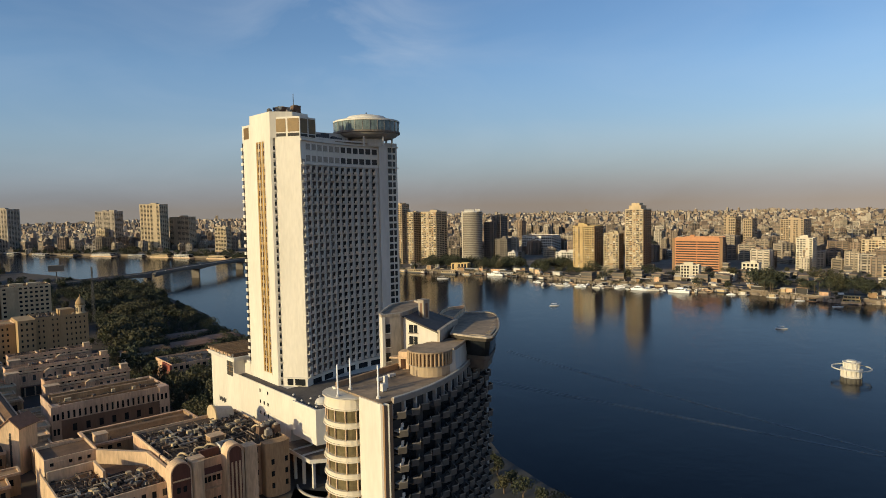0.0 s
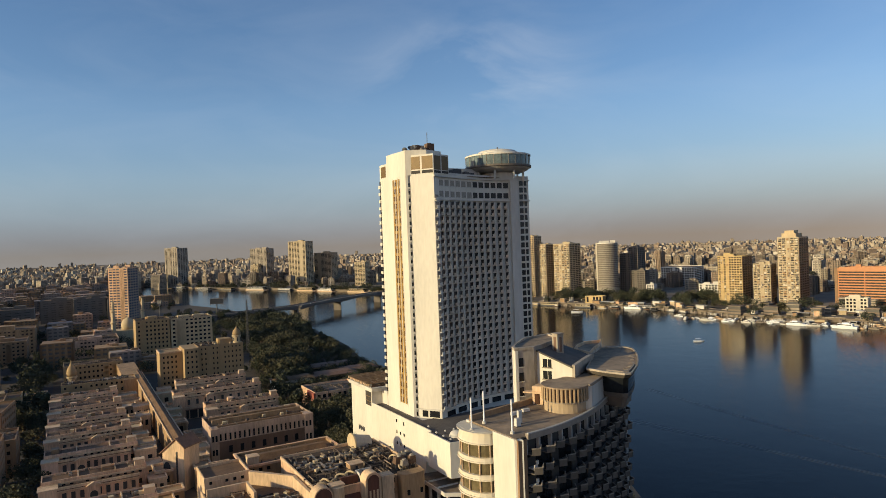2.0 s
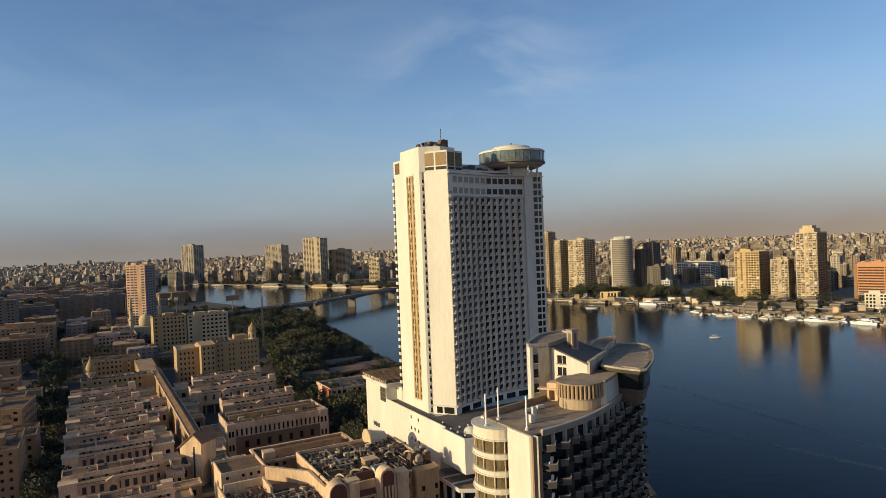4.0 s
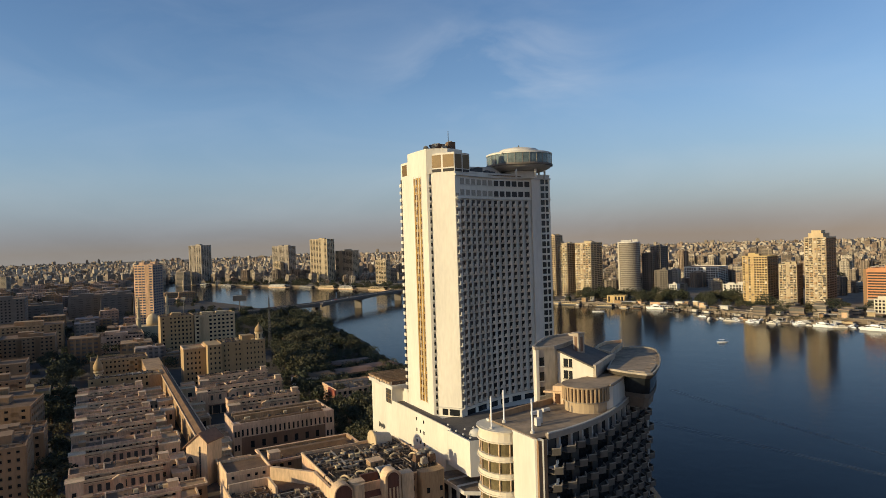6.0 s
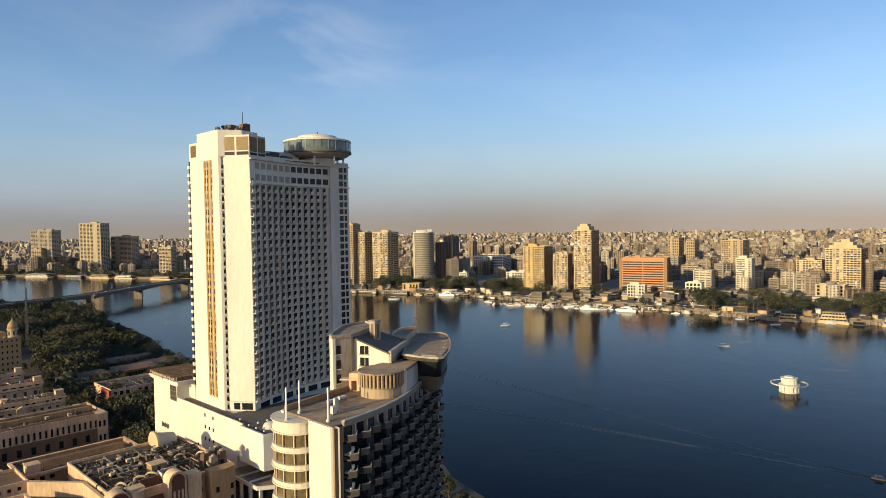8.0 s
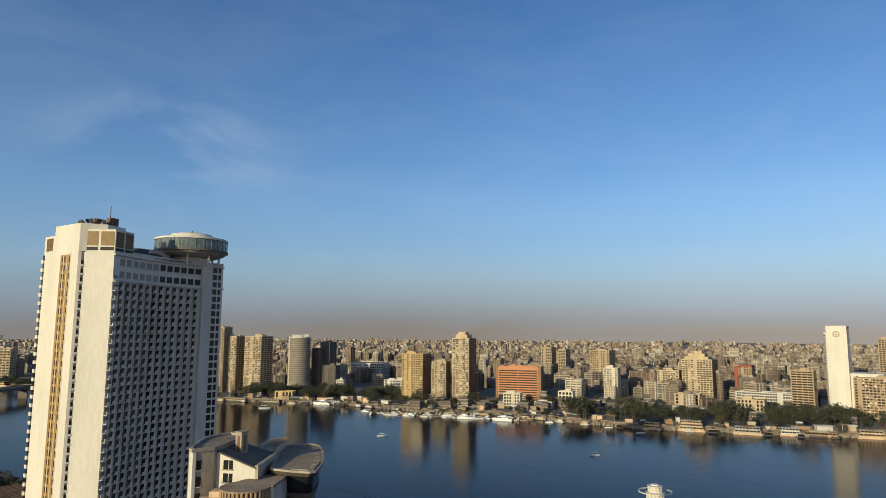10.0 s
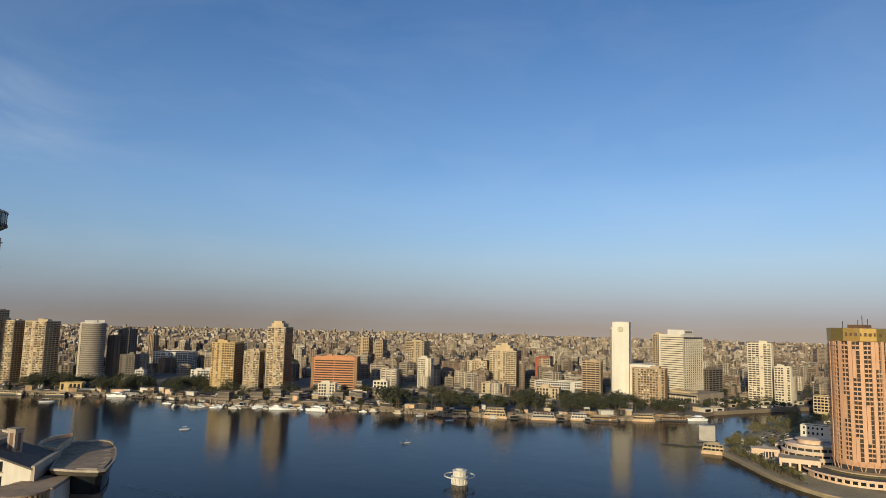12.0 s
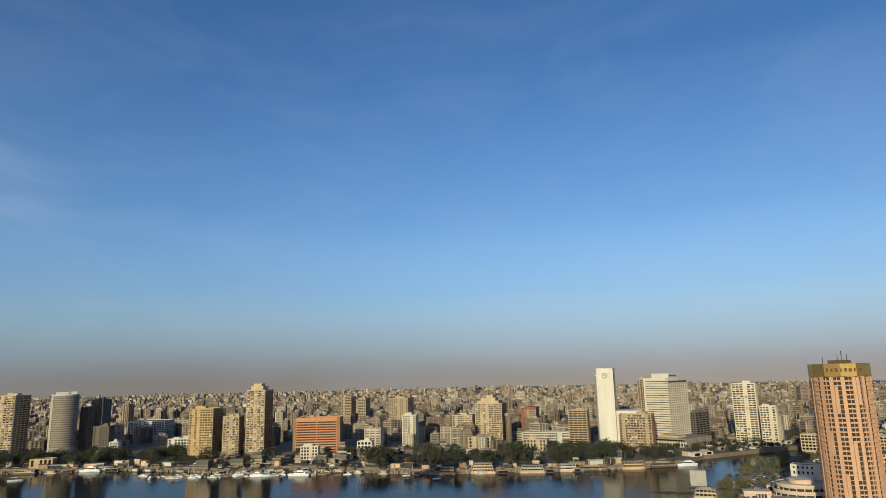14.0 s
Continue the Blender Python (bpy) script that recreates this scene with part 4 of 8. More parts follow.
part("lookout_kerb", Shape().strip(shrink([look_roof[k] for k in (1, 2, 3, 4, 5)], 0.9), shrink([look_roof[k] for k in (1, 2, 3, 4, 5)], 0.84), RR + 0.122, RR + 0.5), STONE, fore)
rear = [(105.4, 115.4), (110.6, 119.6), (116.6, 123.6), (120.6, 127.6), (115.2, 128.0), (110.6, 125.6), (106.6, 122.0)]
part("rear_roof", Shape().prism(rear, 64, 72.3), STAINED, fore)
part("rear_deck", Shape().prism([(112 + (x - 112) * 0.9, 122.6 + (y - 122.6) * 0.9) for x, y in rear], 72.302, 72.4), DECKM, fore)
part("rear_parapet", Shape().ring(rear, [(112 + (x - 112) * 0.92, 122.6 + (y - 122.6) * 0.92) for x, y in rear], 72.302, 73.1), CREAMW, fore)
part("entry_roof", Shape().prism([(83.0, 111.8), (85.8, 108.4), (87.0, 109.4), (84.4, 112.6)], 67.4, 67.7), CREAMW, fore)
part("entry_wall", Shape().prism([(84.6, 110.6), (86.0, 108.9), (88.4, 110.6), (87.0, 112.0)], DECK, 68.8), CREAMW, fore)
part("entry_door", Shape().prism([(84.85, 110.2), (85.55, 109.35), (85.8, 109.6), (85.1, 110.4)], DECK + 0.1, DECK + 2.2), BROWNGLASS, fore)
rnd = random.Random(91)
for k in range(16):
    u, v = rnd.uniform(-0.62, 0.62), rnd.uniform(-0.5, 0.5)
    (xa, ya), (xb, yb) = shrink(look_roof, 0.8 - 0.3 * abs(v))[3 + k % 5], shrink(look_roof, 0.8 - 0.3 * abs(v))[4 + k % 5]
    x, y = xa + (xb - xa) * abs(u), ya + (yb - ya) * abs(u)
    w, d = rnd.uniform(0.3, 1.5), rnd.uniform(0.2, 0.7)
    lp = thing("roofing_sheet", "loose stained roofing sheet on the lookout roof", "sheet", grid_pose(x, y, RR + 0.12) @ pose(0, 0, 0, 0, 0, rnd.uniform(0, 180)), "roofing sheets")
    part("sheet", Shape().box(-w / 2, w / 2, -d / 2, d / 2, 0, 0.05 + 0.03 * (k % 3)), rnd.choice([STAINED, DARKROOF, STONE, DECKM]), lp)
    part("edge", Shape().box(-w / 2, w / 2, -d / 2 - 0.06, -d / 2 - 0.001, 0, 0.08 + 0.03 * (k % 3)), STONE, lp)
pole = thing("flagpole", "bare white flagpole on the terrace edge", "flagpole", grid_pose(64.9, 103.9, 64.4), "flagpoles")
part("pole", Shape().tube((0, 0, 0), (0, 0, 6.2), 0.16, 8), PAINT, pole)
part("base", Shape().lathe([(0.4, 0), (0.4, 0.4), (0.2, 0.5)], 10), WHITE2, pole)
copy_thing(pole, grid_pose(68.2, 104.6, 65.0))
copy_thing(pole, grid_pose(68.6, 96.0, 65.0))
for k, (a, b, w, d, h) in enumerate([(72, 99, 1.0, 0.8, 1.6), (73.4, 100.2, 0.8, 0.6, 2.6), (76, 105.5, 1.4, 0.7, 0.8), (79.5, 106.4, 1.6, 0.8, 0.7)]):
    u = thing("terrace_unit", "pale metal service unit on the terrace", "service unit", grid_pose(a, b, DECK), "terrace units")
    part("casing", Shape().box(-w / 2, w / 2, -d / 2, d / 2, 0.15, h), WHITE2, u)
    part("feet", Shape().box(-w / 2, -w / 2 + 0.15, -d / 2, d / 2, 0, 0.15).box(w / 2 - 0.15, w / 2, -d / 2, d / 2, 0, 0.15), STEEL, u)

# ---- far bank: first row ----
FAR = 4.5


def far_block(name, label, x, y, w, dep, top, yaw, wall, **kw):
    wall = FSAND if wall is SAND else FCREAM if wall is CREAM else wall
    if kw.get("side_wall") is SAND:
        kw["side_wall"] = FSAND
    return framed_block(name, label, pose(x, y, FAR, 0, 0, yaw), w, dep, top - FAR, wall, joined=True, **kw)


# far towers: a darker side_wall colour stands for the shade on each flank
far_block("apartment_tower", "tall dull beige apartment tower by the river", -76, 1087, 12, 25, 104, -25, SAND, bays=3, loose=10, balcony=1.1, seed=1)
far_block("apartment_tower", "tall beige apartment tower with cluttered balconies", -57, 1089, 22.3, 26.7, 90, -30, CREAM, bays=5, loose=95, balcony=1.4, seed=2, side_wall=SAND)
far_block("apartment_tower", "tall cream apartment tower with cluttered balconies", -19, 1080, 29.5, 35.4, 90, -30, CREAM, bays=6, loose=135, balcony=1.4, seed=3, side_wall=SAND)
# blocks lying in shade get that shade as a dark wall colour
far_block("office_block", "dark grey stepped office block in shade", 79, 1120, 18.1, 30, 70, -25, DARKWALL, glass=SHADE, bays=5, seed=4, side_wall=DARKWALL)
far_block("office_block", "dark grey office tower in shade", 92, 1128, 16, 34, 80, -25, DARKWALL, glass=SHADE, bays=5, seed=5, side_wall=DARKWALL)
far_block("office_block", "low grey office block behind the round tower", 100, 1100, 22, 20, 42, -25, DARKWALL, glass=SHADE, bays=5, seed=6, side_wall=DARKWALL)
far_block("office_slab", "low white framed office slab", 197, 1234, 59.5, 60, 39, -25, WHITE2, bays=14, band=1.0, pier=0.8, seed=7, hut=False)
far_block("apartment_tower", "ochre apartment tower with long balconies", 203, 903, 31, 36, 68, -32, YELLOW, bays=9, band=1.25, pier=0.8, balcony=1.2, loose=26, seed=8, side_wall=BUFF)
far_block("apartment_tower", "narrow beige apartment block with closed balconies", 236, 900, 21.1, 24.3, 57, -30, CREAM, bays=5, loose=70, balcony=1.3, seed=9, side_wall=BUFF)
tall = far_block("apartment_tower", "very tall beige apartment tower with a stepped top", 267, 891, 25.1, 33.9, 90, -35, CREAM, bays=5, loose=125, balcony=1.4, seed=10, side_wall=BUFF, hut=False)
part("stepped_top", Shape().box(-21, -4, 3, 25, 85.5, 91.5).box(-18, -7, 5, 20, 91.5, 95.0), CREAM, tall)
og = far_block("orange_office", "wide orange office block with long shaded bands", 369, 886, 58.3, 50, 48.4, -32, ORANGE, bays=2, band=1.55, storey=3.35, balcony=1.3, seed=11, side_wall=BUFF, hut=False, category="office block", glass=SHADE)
part("top_band", Shape().box(-58.3, 0.3, -1.5, 0, 40.6, 45.0), ORANGE, og)
part("end_tower", Shape().box(-62, -58.4, -0.8, 14, 0, 44.5), BUFF, og)
part("end_tower", Shape().box(0.36, 4.2, -0.8, 14, 0, 46), BUFF, og)
part("roof_frame", Shape().box(-57, -1, 1, 3, 44.9, 46.2).box(-40, -34, 8, 14, 44, 49), ORANGE, og)
far_block("apartment_tower", "sand-coloured twin apartment tower", 564, 1281, 21.3, 40, 68, -38, SAND, bays=5, seed=12)
far_block("apartment_tower", "sand-coloured twin apartment tower", 588, 1262, 16, 40, 64, -38, SAND, bays=4, seed=13)
far_block("apartment_tower", "broad sand-coloured apartment block", 550, 1010, 32.5, 50, 68.8, -40, SAND, bays=9, loose=20, balcony=0.8, seed=14)
far_block("apartment_tower", "small white apartment block", 488, 873, 20.1, 23.3, 47.3, -40, BAYW, bays=5, loose=15, balcony=1.0, seed=15)
far_block("apartment_tower", "cream apartment block with a stepped top", 560, 829, 30.2, 40, 46, -45, CREAM, bays=8, loose=30, balcony=1.0, seed=16)
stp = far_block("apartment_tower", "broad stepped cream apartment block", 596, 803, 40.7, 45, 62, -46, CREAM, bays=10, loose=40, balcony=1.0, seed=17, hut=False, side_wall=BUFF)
part("upper_storey", Shape().box(-37, -5, 3, 38, 57.7, 62).box(-32, -10, 5, 32, 62, 66.5).box(-24, -14, 7, 20, 66.5, 70), CREAM, stp)
red = far_block("office_block", "beige office block with a dark red top", 686, 834, 17.8, 29, 50, -50, SAND, bays=5, seed=18, hut=False)
part("red_top", Shape().box(-18.3, 0.6, -0.6, 26, 45.6, 48.2), REDBRICK, red)
part("red_flank", Shape().box(-24, -18.35, 1.5, 22, 0, 46), REDBRICK, red)
far_block("school_building", "long low white building among trees", 682, 731, 84.6, 20, 19.2, -50, WHITE2, bays=26, storey=3.6, seed=19, category="school", hut=False)
far_block("villa", "cream palace villa near the river", 523, 732, 30.5, 18.5, 22, -45, CREAM, bays=6, storey=4.4, pier=1.8, seed=20, category="villa")
far_block("villa", "cream villa among trees near the river", 581, 687, 31.4, 21.5, 18.5, -48, CREAM, bays=7, storey=4.5, pier=1.8, seed=21, category="villa")
far_block("villa", "white riverside villa below the orange office", 311, 808, 22, 14, 20, -32, BAYW, bays=6, storey=4.2, pier=1.2, seed=22, category="villa")
far_block("villa", "white flat-roofed riverside villa", 340, 773, 22, 14, 12.5, -34, BAYW, bays=5, storey=4.6, pier=1.2, seed=23, category="villa", hut=False)
far_block("villa", "tall white riverside villa", 372, 780, 19, 14, 24, -36, BAYW, bays=4, storey=4.6, pier=1.4, seed=24, category="villa")
far_block("villa", "white villa among riverside trees", 205, 1050, 33, 14, 21, -30, WHITE2, bays=7, storey=4.4, pier=1.2, seed=25, category="villa")
far_block("villa", "small white house among riverside trees", 112, 1085, 13, 10, 20, -28, WHITE2, bays=3, storey=4.4, pier=1.2, seed=26, category="villa")
far_block("river_pavilion", "yellow riverside pavilion with an arcade", 28, 960, 26, 14, 14, -22, YELLOW, bays=5, storey=8.5, pier=1.8, band=1.5, seed=27, category="pavilion", hut=False)

# the slim white hotel with its lower wing
slim = thing("white_hotel", "slim plain white hotel slab with a round emblem", "hotel", pose(669, 646, FAR, 0, 0, -52))
part("slab", Shape().box(-22, 0, 0, 26, 0, 104.5), WHITE, slim)
part("side_slab", Shape().box(-24.6, -22.01, 2, 24, 0, 97), WHITE2, slim)
sw = Shape().box(-24.7, -22.6, 1.85, 2.2, 0, 1.7).mesh("strip_window", GLASS)
repeat("strip_window", sw, slim, [(0, 0, 6 + 3.1 * k, 0) for k in range(29)])
part("coping", Shape().box(-22.2, 0.2, -0.2, 26.2, 104.5, 105.3), WHITE2, slim)
em = part("emblem", Shape().lathe([(3.7, 0), (3.7, 0.3), (2.9, 0.3), (2.9, 0)], 28), BRONZE, slim)
em.matrix_basis = pose(-11.2, 0.05, 95, 90, 0, 0)
for k, (x, z, w, h) in enumerate([(-11.2, 95, 3.0, 0.7), (-12.0, 96.2, 0.7, 2.0), (-10.4, 93.8, 0.7, 2.0)]):
    part("emblem_stroke", Shape().box(x - w / 2, x + w / 2, -0.22, -0.05, z - h / 2, z + h / 2), BRONZE, slim)
part("wing", Shape().box(0.3, 34, 4, 40, 0, 48.5), WHITE, slim)
part("entrance", Shape().prism([(-24, -10), (4, -10), (8, 0), (-24, 0)], 0, 8.5), WHITE, slim)
# the flank's shade is again a darker side_wall colour
far_block("apartment_block", "wide beige apartment block with rows of windows", 677, 593, 41.1, 30, 49, -56, SAND, bays=11, loose=40, balcony=0.9, seed=28, side_wall=BUFF)

# the broad banded hotel
band = thing("banded_hotel", "white hotel with long banded floors and a gridded window side", "hotel", pose(754, 626, FAR, 0, 0, -80))
part("core", Shape().box(-35.5, -0.3, 0.3, 51, 0, 86), GLASS, band)
fl = Shape().box(-36, 0.2, -0.8, 0.3, 0, 2.35).mesh("floor_band", BAYW)
repeat("floor_band", fl, band, [(0, 0, 9 + 3.2 * k, 0) for k in range(25)])
gb = Shape().box(-0.3, 0.5, -0.8, 51, 0, 1.3).mesh("grid_band", BAYW)
repeat("grid_band", gb, band, [(0, 0, 9 + 3.2 * k, 0) for k in range(24)])
gp = Shape().box(-0.3, 0.55, -1.0, 1.0, 7, 86).mesh("grid_pier", BAYW)
repeat("grid_pier", gp, band, [(0, 0.2 + 50.8 * k / 9, 0, 0) for k in range(10)])
part("dark_cap", Shape().box(-0.5, 0.7, -0.5, 51, 83.6, 86.2), STEEL, band)
part("upper_block", Shape().box(-38, -3, -0.7, 34, 86.2, 90), WHITE, band)
part("roof_house", Shape().box(-28, -2, 6, 30, 90, 96.5), WHITE2, band)
for k in range(7):
    part("sign_bar", Shape().box(-1.95, -1.8, 9 + 2.7 * k, 11 + 2.7 * k, 92, 94.4), STEEL, band)
part("end_core", Shape().box(-38, -36.1, -0.6, 30, 0, 88), WHITE, band)
part("podium", Shape().box(-30, 34, -26, 44, 0, 11.5), STONE, band)
part("podium_window", Shape().box(-28, 32, -26.1, -25.8, 2, 4.6).box(-28, 32, -26.1, -25.8, 7.4, 9.6), GLASS, band)
part("podium_terrace", Shape().box(-30.5, 34.5, -26.6, -20, 5.4, 6.6).box(-10, 20, -20, 0, 11.5, 14), CREAM, band)
pc = Shape().box(-0.5, 0.5, -26.9, -26.1, 0, 8).mesh("podium_column", WHITE2)
repeat("podium_column", pc, band, [(-30 + 4 * k, 0, 0, 0) for k in range(17)])
# dark walls here hold the block's shade in their colour
far_block("office_block", "low dark building in shade beside the hotel", 829, 644, 14, 41.8, 43, -80, DARKWALL, bays=4, seed=29, side_wall=DARKWALL)
far_block("apartment_tower", "sand tower with a dark flank behind the hotel", 848, 740, 20, 30, 92, -58, SAND, bays=5, seed=30)
far_block("apartment_tower", "sand-coloured block behind the white slab hotel", 664, 696, 26, 20, 52, -54, SAND, bays=4, seed=37)
far_block("apartment_tower", "white apartment tower with stacked balconies", 836, 549, 29.6, 27.4, 84.3, -62, BAYW, bays=6, loose=24, balcony=1.6, seed=31)
far_block("apartment_tower", "lower white apartment block with stacked balconies", 828, 518, 19.2, 21.8, 54.7, -64, BAYW, bays=5, loose=12, balcony=1.6, seed=32)

# the round tower
rt = thing("round_tower", "round grey office tower with a flared base", "office tower", pose(42, 1110, FAR))
part("core", Shape().lathe([(16.7, 0), (16.7, 84)], 40), DARKWALL, rt)
rb = Shape().lathe([(17.1, 0), (17.2, 0.1), (17.2, 1.5), (17.1, 1.6)], 40).mesh("floor_ring", TOWERGREY)
repeat("floor_ring", rb, rt, [(0, 0, 8 + 3.05 * k, 0) for k in range(25)])
part("flared_base", Shape().lathe([(22, 0), (19, 6), (17.4, 12), (17.3, 12.4)], 40), TOWERGREY, rt)
part("crown", Shape().lathe([(17.4, 84), (17.4, 85.5), (16.4, 85.6), (16.4, 84.2)], 40), WHITE2, rt)
part("roof_hut", Shape().box(-13, 3, -10, 6, 84, 89).box(5, 13, -11, 2, 84, 89.5), WHITE2, rt)
# pale strip that stands for the sun's glare on the tower's left edge
part("sunlit_edge", Shape().box(-18.2, -16.0, -7, 3, 0, 86), BAYW, rt)

# left reach of the far bank
far_block("apartment_tower", "pale striped tower on the far bank", -1095, 1613, 42, 42.9, 111, -5, STAINED, bays=5, pier=3.0, seed=40)
far_block("apartment_tower", "pale slab tower on the far bank", -817, 1593, 50, 36, 101, -5, STAINED, bays=9, band=1.8, seed=41)
far_block("apartment_tower", "small cream block beside the slab tower", -835, 1580, 22, 14, 58, -5, CREAM, bays=4, loose=8, balcony=1.0, seed=42)
far_block("apartment_tower", "tall pale tower with vertical ribs on the far bank", -688, 1554, 50, 39, 116, -5, CREAM, bays=6, pier=2.4, seed=43)
far_block("apartment_tower", "grey-beige tower on the far bank", -644, 1616, 50, 37, 84, -5, SAND, bays=5, band=1.7, seed=44)
far_block("apartment_tower", "cream block near the bridge on the far bank", -505, 1480, 28, 24, 60, -8, CREAM, bays=4, loose=12, balcony=1.0, seed=45)
# the side's duller wall holds its shade and haze in the colour
framed_block("glass_tower", "sand-banded tower with a blue glass side", pose(-522, 671, 5, 0, 0, 10), 23, 24, 78, PAV, bays=5, band=1.6, seed=46, hut=True, side_wall=HAZEWALL, glass=BLUEGLASS, category="office tower")

# ---- the pink round hotel on the island ----
pk = thing("pink_tower", "round pink hotel tower with dark balconies and gold crown", "hotel", pose(487, 253.5, 2.0))
SR, SB = 18.4, 13.0
# near-black core stands for the shade behind the balconies
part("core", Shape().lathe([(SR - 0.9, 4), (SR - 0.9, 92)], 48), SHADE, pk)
ringm = Shape().lathe([(SR + 0.1, 0), (SR + 0.1, 0.28)], 48).mesh("floor_ring", PINK)
repeat("floor_ring", ringm, pk, [(0, 0, SB + 3.02 * k, 0) for k in range(27)])
NB, PITCH = 17, 360 / 17


def arc_box(half, r0, r1, z0, z1, n=4):
    """A curved slab about the tower's axis, half its width in degrees."""
    s_ = Shape()
    outer = [(r1 * math.cos(radians(-half + 2 * half * i / n)), r1 * math.sin(radians(-half + 2 * half * i / n))) for i in range(n + 1)]
    inner = [(r0 * math.cos(radians(-half + 2 * half * i / n)), r0 * math.sin(radians(-half + 2 * half * i / n))) for i in range(n + 1)]
    return s_.prism(outer + inner[::-1], z0, z1)


rail_me = arc_box(6.6, SR, SR + 1.15, 0.0, 0.22)
for half_shape in (arc_box(6.6, SR + 0.95, SR + 1.15, 0.22, 0.95),):
    k0_ = len(rail_me.v)
    rail_me.v += half_shape.v
    rail_me.f += [tuple(i + k0_ for i in f) for f in half_shape.f]
bay_me = rail_me.mesh("balcony", PINK)
pier_mesh = arc_box(3.7, SR - 0.8, SR + 0.35, SB - 1, 91.6).mesh("pier", PINK)
rad = [PITCH * k for k in range(NB)]
repeat("pier", pier_mesh, pk, [(0, 0, 0, a) for a in rad])
fr = Shape().turned(SR + 0.1, 0, 1.0, 0.3, 0, 78, 0).mesh("balcony_fin", PINK)
repeat("balcony_fin", fr, pk, [(0, 0, SB + 0.2, a + PITCH / 2) for a in rad])
plain = {10: [(4, 12)], 9: [(18, 24), (0, 5)], 11: [(20, 26)], 8: [(9, 14)]}
for q, a in enumerate(rad):
    if math.cos(radians(a + PITCH / 2 - 207)) > -0.15:
        skip = [k for lo, hi in plain.get(q, []) for k in range(lo, hi)]
        repeat("balcony", bay_me, pk, [(0, 0, SB + 3.02 * k, a + PITCH / 2) for k in range(26) if k not in skip])
        for lo, hi in plain.get(q, []):
            pp = part("plain_panel", arc_box(3.0, SR - 0.8, SR + 0.36, SB + 3.02 * lo, SB + 3.02 * hi), PINK, pk)
            pp.matrix_basis = pose(0, 0, 0, 0, 0, a + PITCH / 2 - 3.2)
part("flared_foot", Shape().lathe([(16.2, 0), (16.0, 3), (16.5, 7), (SR + 0.1, 12.5), (SR + 0.4, 13.2)], 48), PINK, pk)
leg = Shape().tube((16.4, -0.8, 0), (18.8, 2.4, 13.0), 0.32).tube((16.4, 0.8, 0), (18.8, -2.4, 13.0), 0.32).mesh("brace", PINK)
repeat("brace", leg, pk, [(0, 0, 0, 360 * k / 14) for k in range(14)])
crown_ob = part("crown", Shape().lathe([(SR + 0.5, 91.6), (SR + 0.9, 92), (SR + 0.9, 100.4), (SR, 100.6), (SR - 0.6, 100.2)], 12), GOLD, pk, "faceted gold crown band")
for k in range(8):
    a = radians(186 + 8.5 * k + (5 if k == 7 else 0))
    part("sign_bar", Shape().turned((SR + 0.78) * math.cos(a), (SR + 0.78) * math.sin(a), 0.4, 1.0 + 0.35 * (k % 3), 95.2, 97.5 - (k % 2) * 0.3, a), RUST, crown_ob)
part("roof", Shape().lathe([(SR - 0.5, 99), (SR - 0.5, 99.4)], 32), ROOF, pk)
for x, y, h in ((-12, 4, 6), (-2, -4, 10), (4, 2, 7), (7, -3, 8)):
    part("mast", Shape().tube((x, y, 99.3), (x, y, 99.3 + h), 0.25), STEEL, pk)
part("roof_plant", Shape().box(-4, 8, -5, 5, 99.3, 103), RUST, pk)

pk.scale = (1, 1, 1.02)
terr = thing("terraced_wing", "curved pink terraces of the island hotel", "hotel wing", pose(512, 306, 2.0))
for k, (r, z) in enumerate([(22, 0), (20.5, 4.2), (18, 8.4)]):
    # floors coloured near-black for the shade under each terrace
    part("floor_%s" % "abc"[k], Shape().lathe([(r - 1.2, z), (r - 1.2, z + 2.8)], 40), SHADE, terr)
    part("terrace", Shape().lathe([(r, z + 2.8), (r + 0.3, z + 4.6), (r - 0.4, z + 4.6), (r - 0.5, z + 3.6)], 40), TERR, terr)
    col = Shape().box(-0.3, 0.3, -0.3, 0.3, z, z + 2.9).mesh("column", TERR)
    repeat("column", col, terr, [((r - 0.8) * math.cos(2 * math.pi * j / 20), (r - 0.8) * math.sin(2 * math.pi * j / 20), 0, 0) for j in range(20)])
part("roof", Shape().lathe([(17.3, 12.2), (16, 13.0), (4, 13.4)], 40), TERR, terr)
for k, (r, z) in enumerate([(22.2, 4.6), (20.7, 8.8), (18.2, 13.0)]):
    part("balustrade", Shape().lathe([(r, z), (r, z + 0.9), (r - 0.15, z + 0.9), (r - 0.15, z)], 40), WHITE2, terr)
part("roof_lounge", Shape().lathe([(9, 13.4), (9, 16.0), (10.5, 16.2), (10.5, 16.6), (2, 17.0)], 28), TERR, terr)
framed_block("hotel_annex", "low white annex with small windows", pose(568, 318, 12, 0, 0, -70), 26, 12, 9, WHITE, storey=4.5, bays=7, pier=2.0, band=2.2, seed=50, category="annex", hut=False)
solo("annex_terrace", Shape().box(-30, 4, -4, 18, 0, 8.3), SAND, "raised sand-coloured terrace under the annex", "terrace", pose(568, 318, 2.0, 0, 0, -70))
arc_ = thing("pink_arcade", "low pink arcade of the island hotel", "arcade", pose(462, 276, 2.0, 0, 0, -55))
part("wall", Shape().box(-20, 6, 0, 16, 6.5, 9.5), TERR, arc_)
pcol = Shape().box(-0.8, 0.8, 0, 1.2, 0, 6.5).mesh("pier", TERR)
repeat("pier", pcol, arc_, [(-19.2 + 6 * k, 0, 0, 0) for k in range(5)])
# the arcade's inner shade is this wall's near-black colour
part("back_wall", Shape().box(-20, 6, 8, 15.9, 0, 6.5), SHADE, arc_)
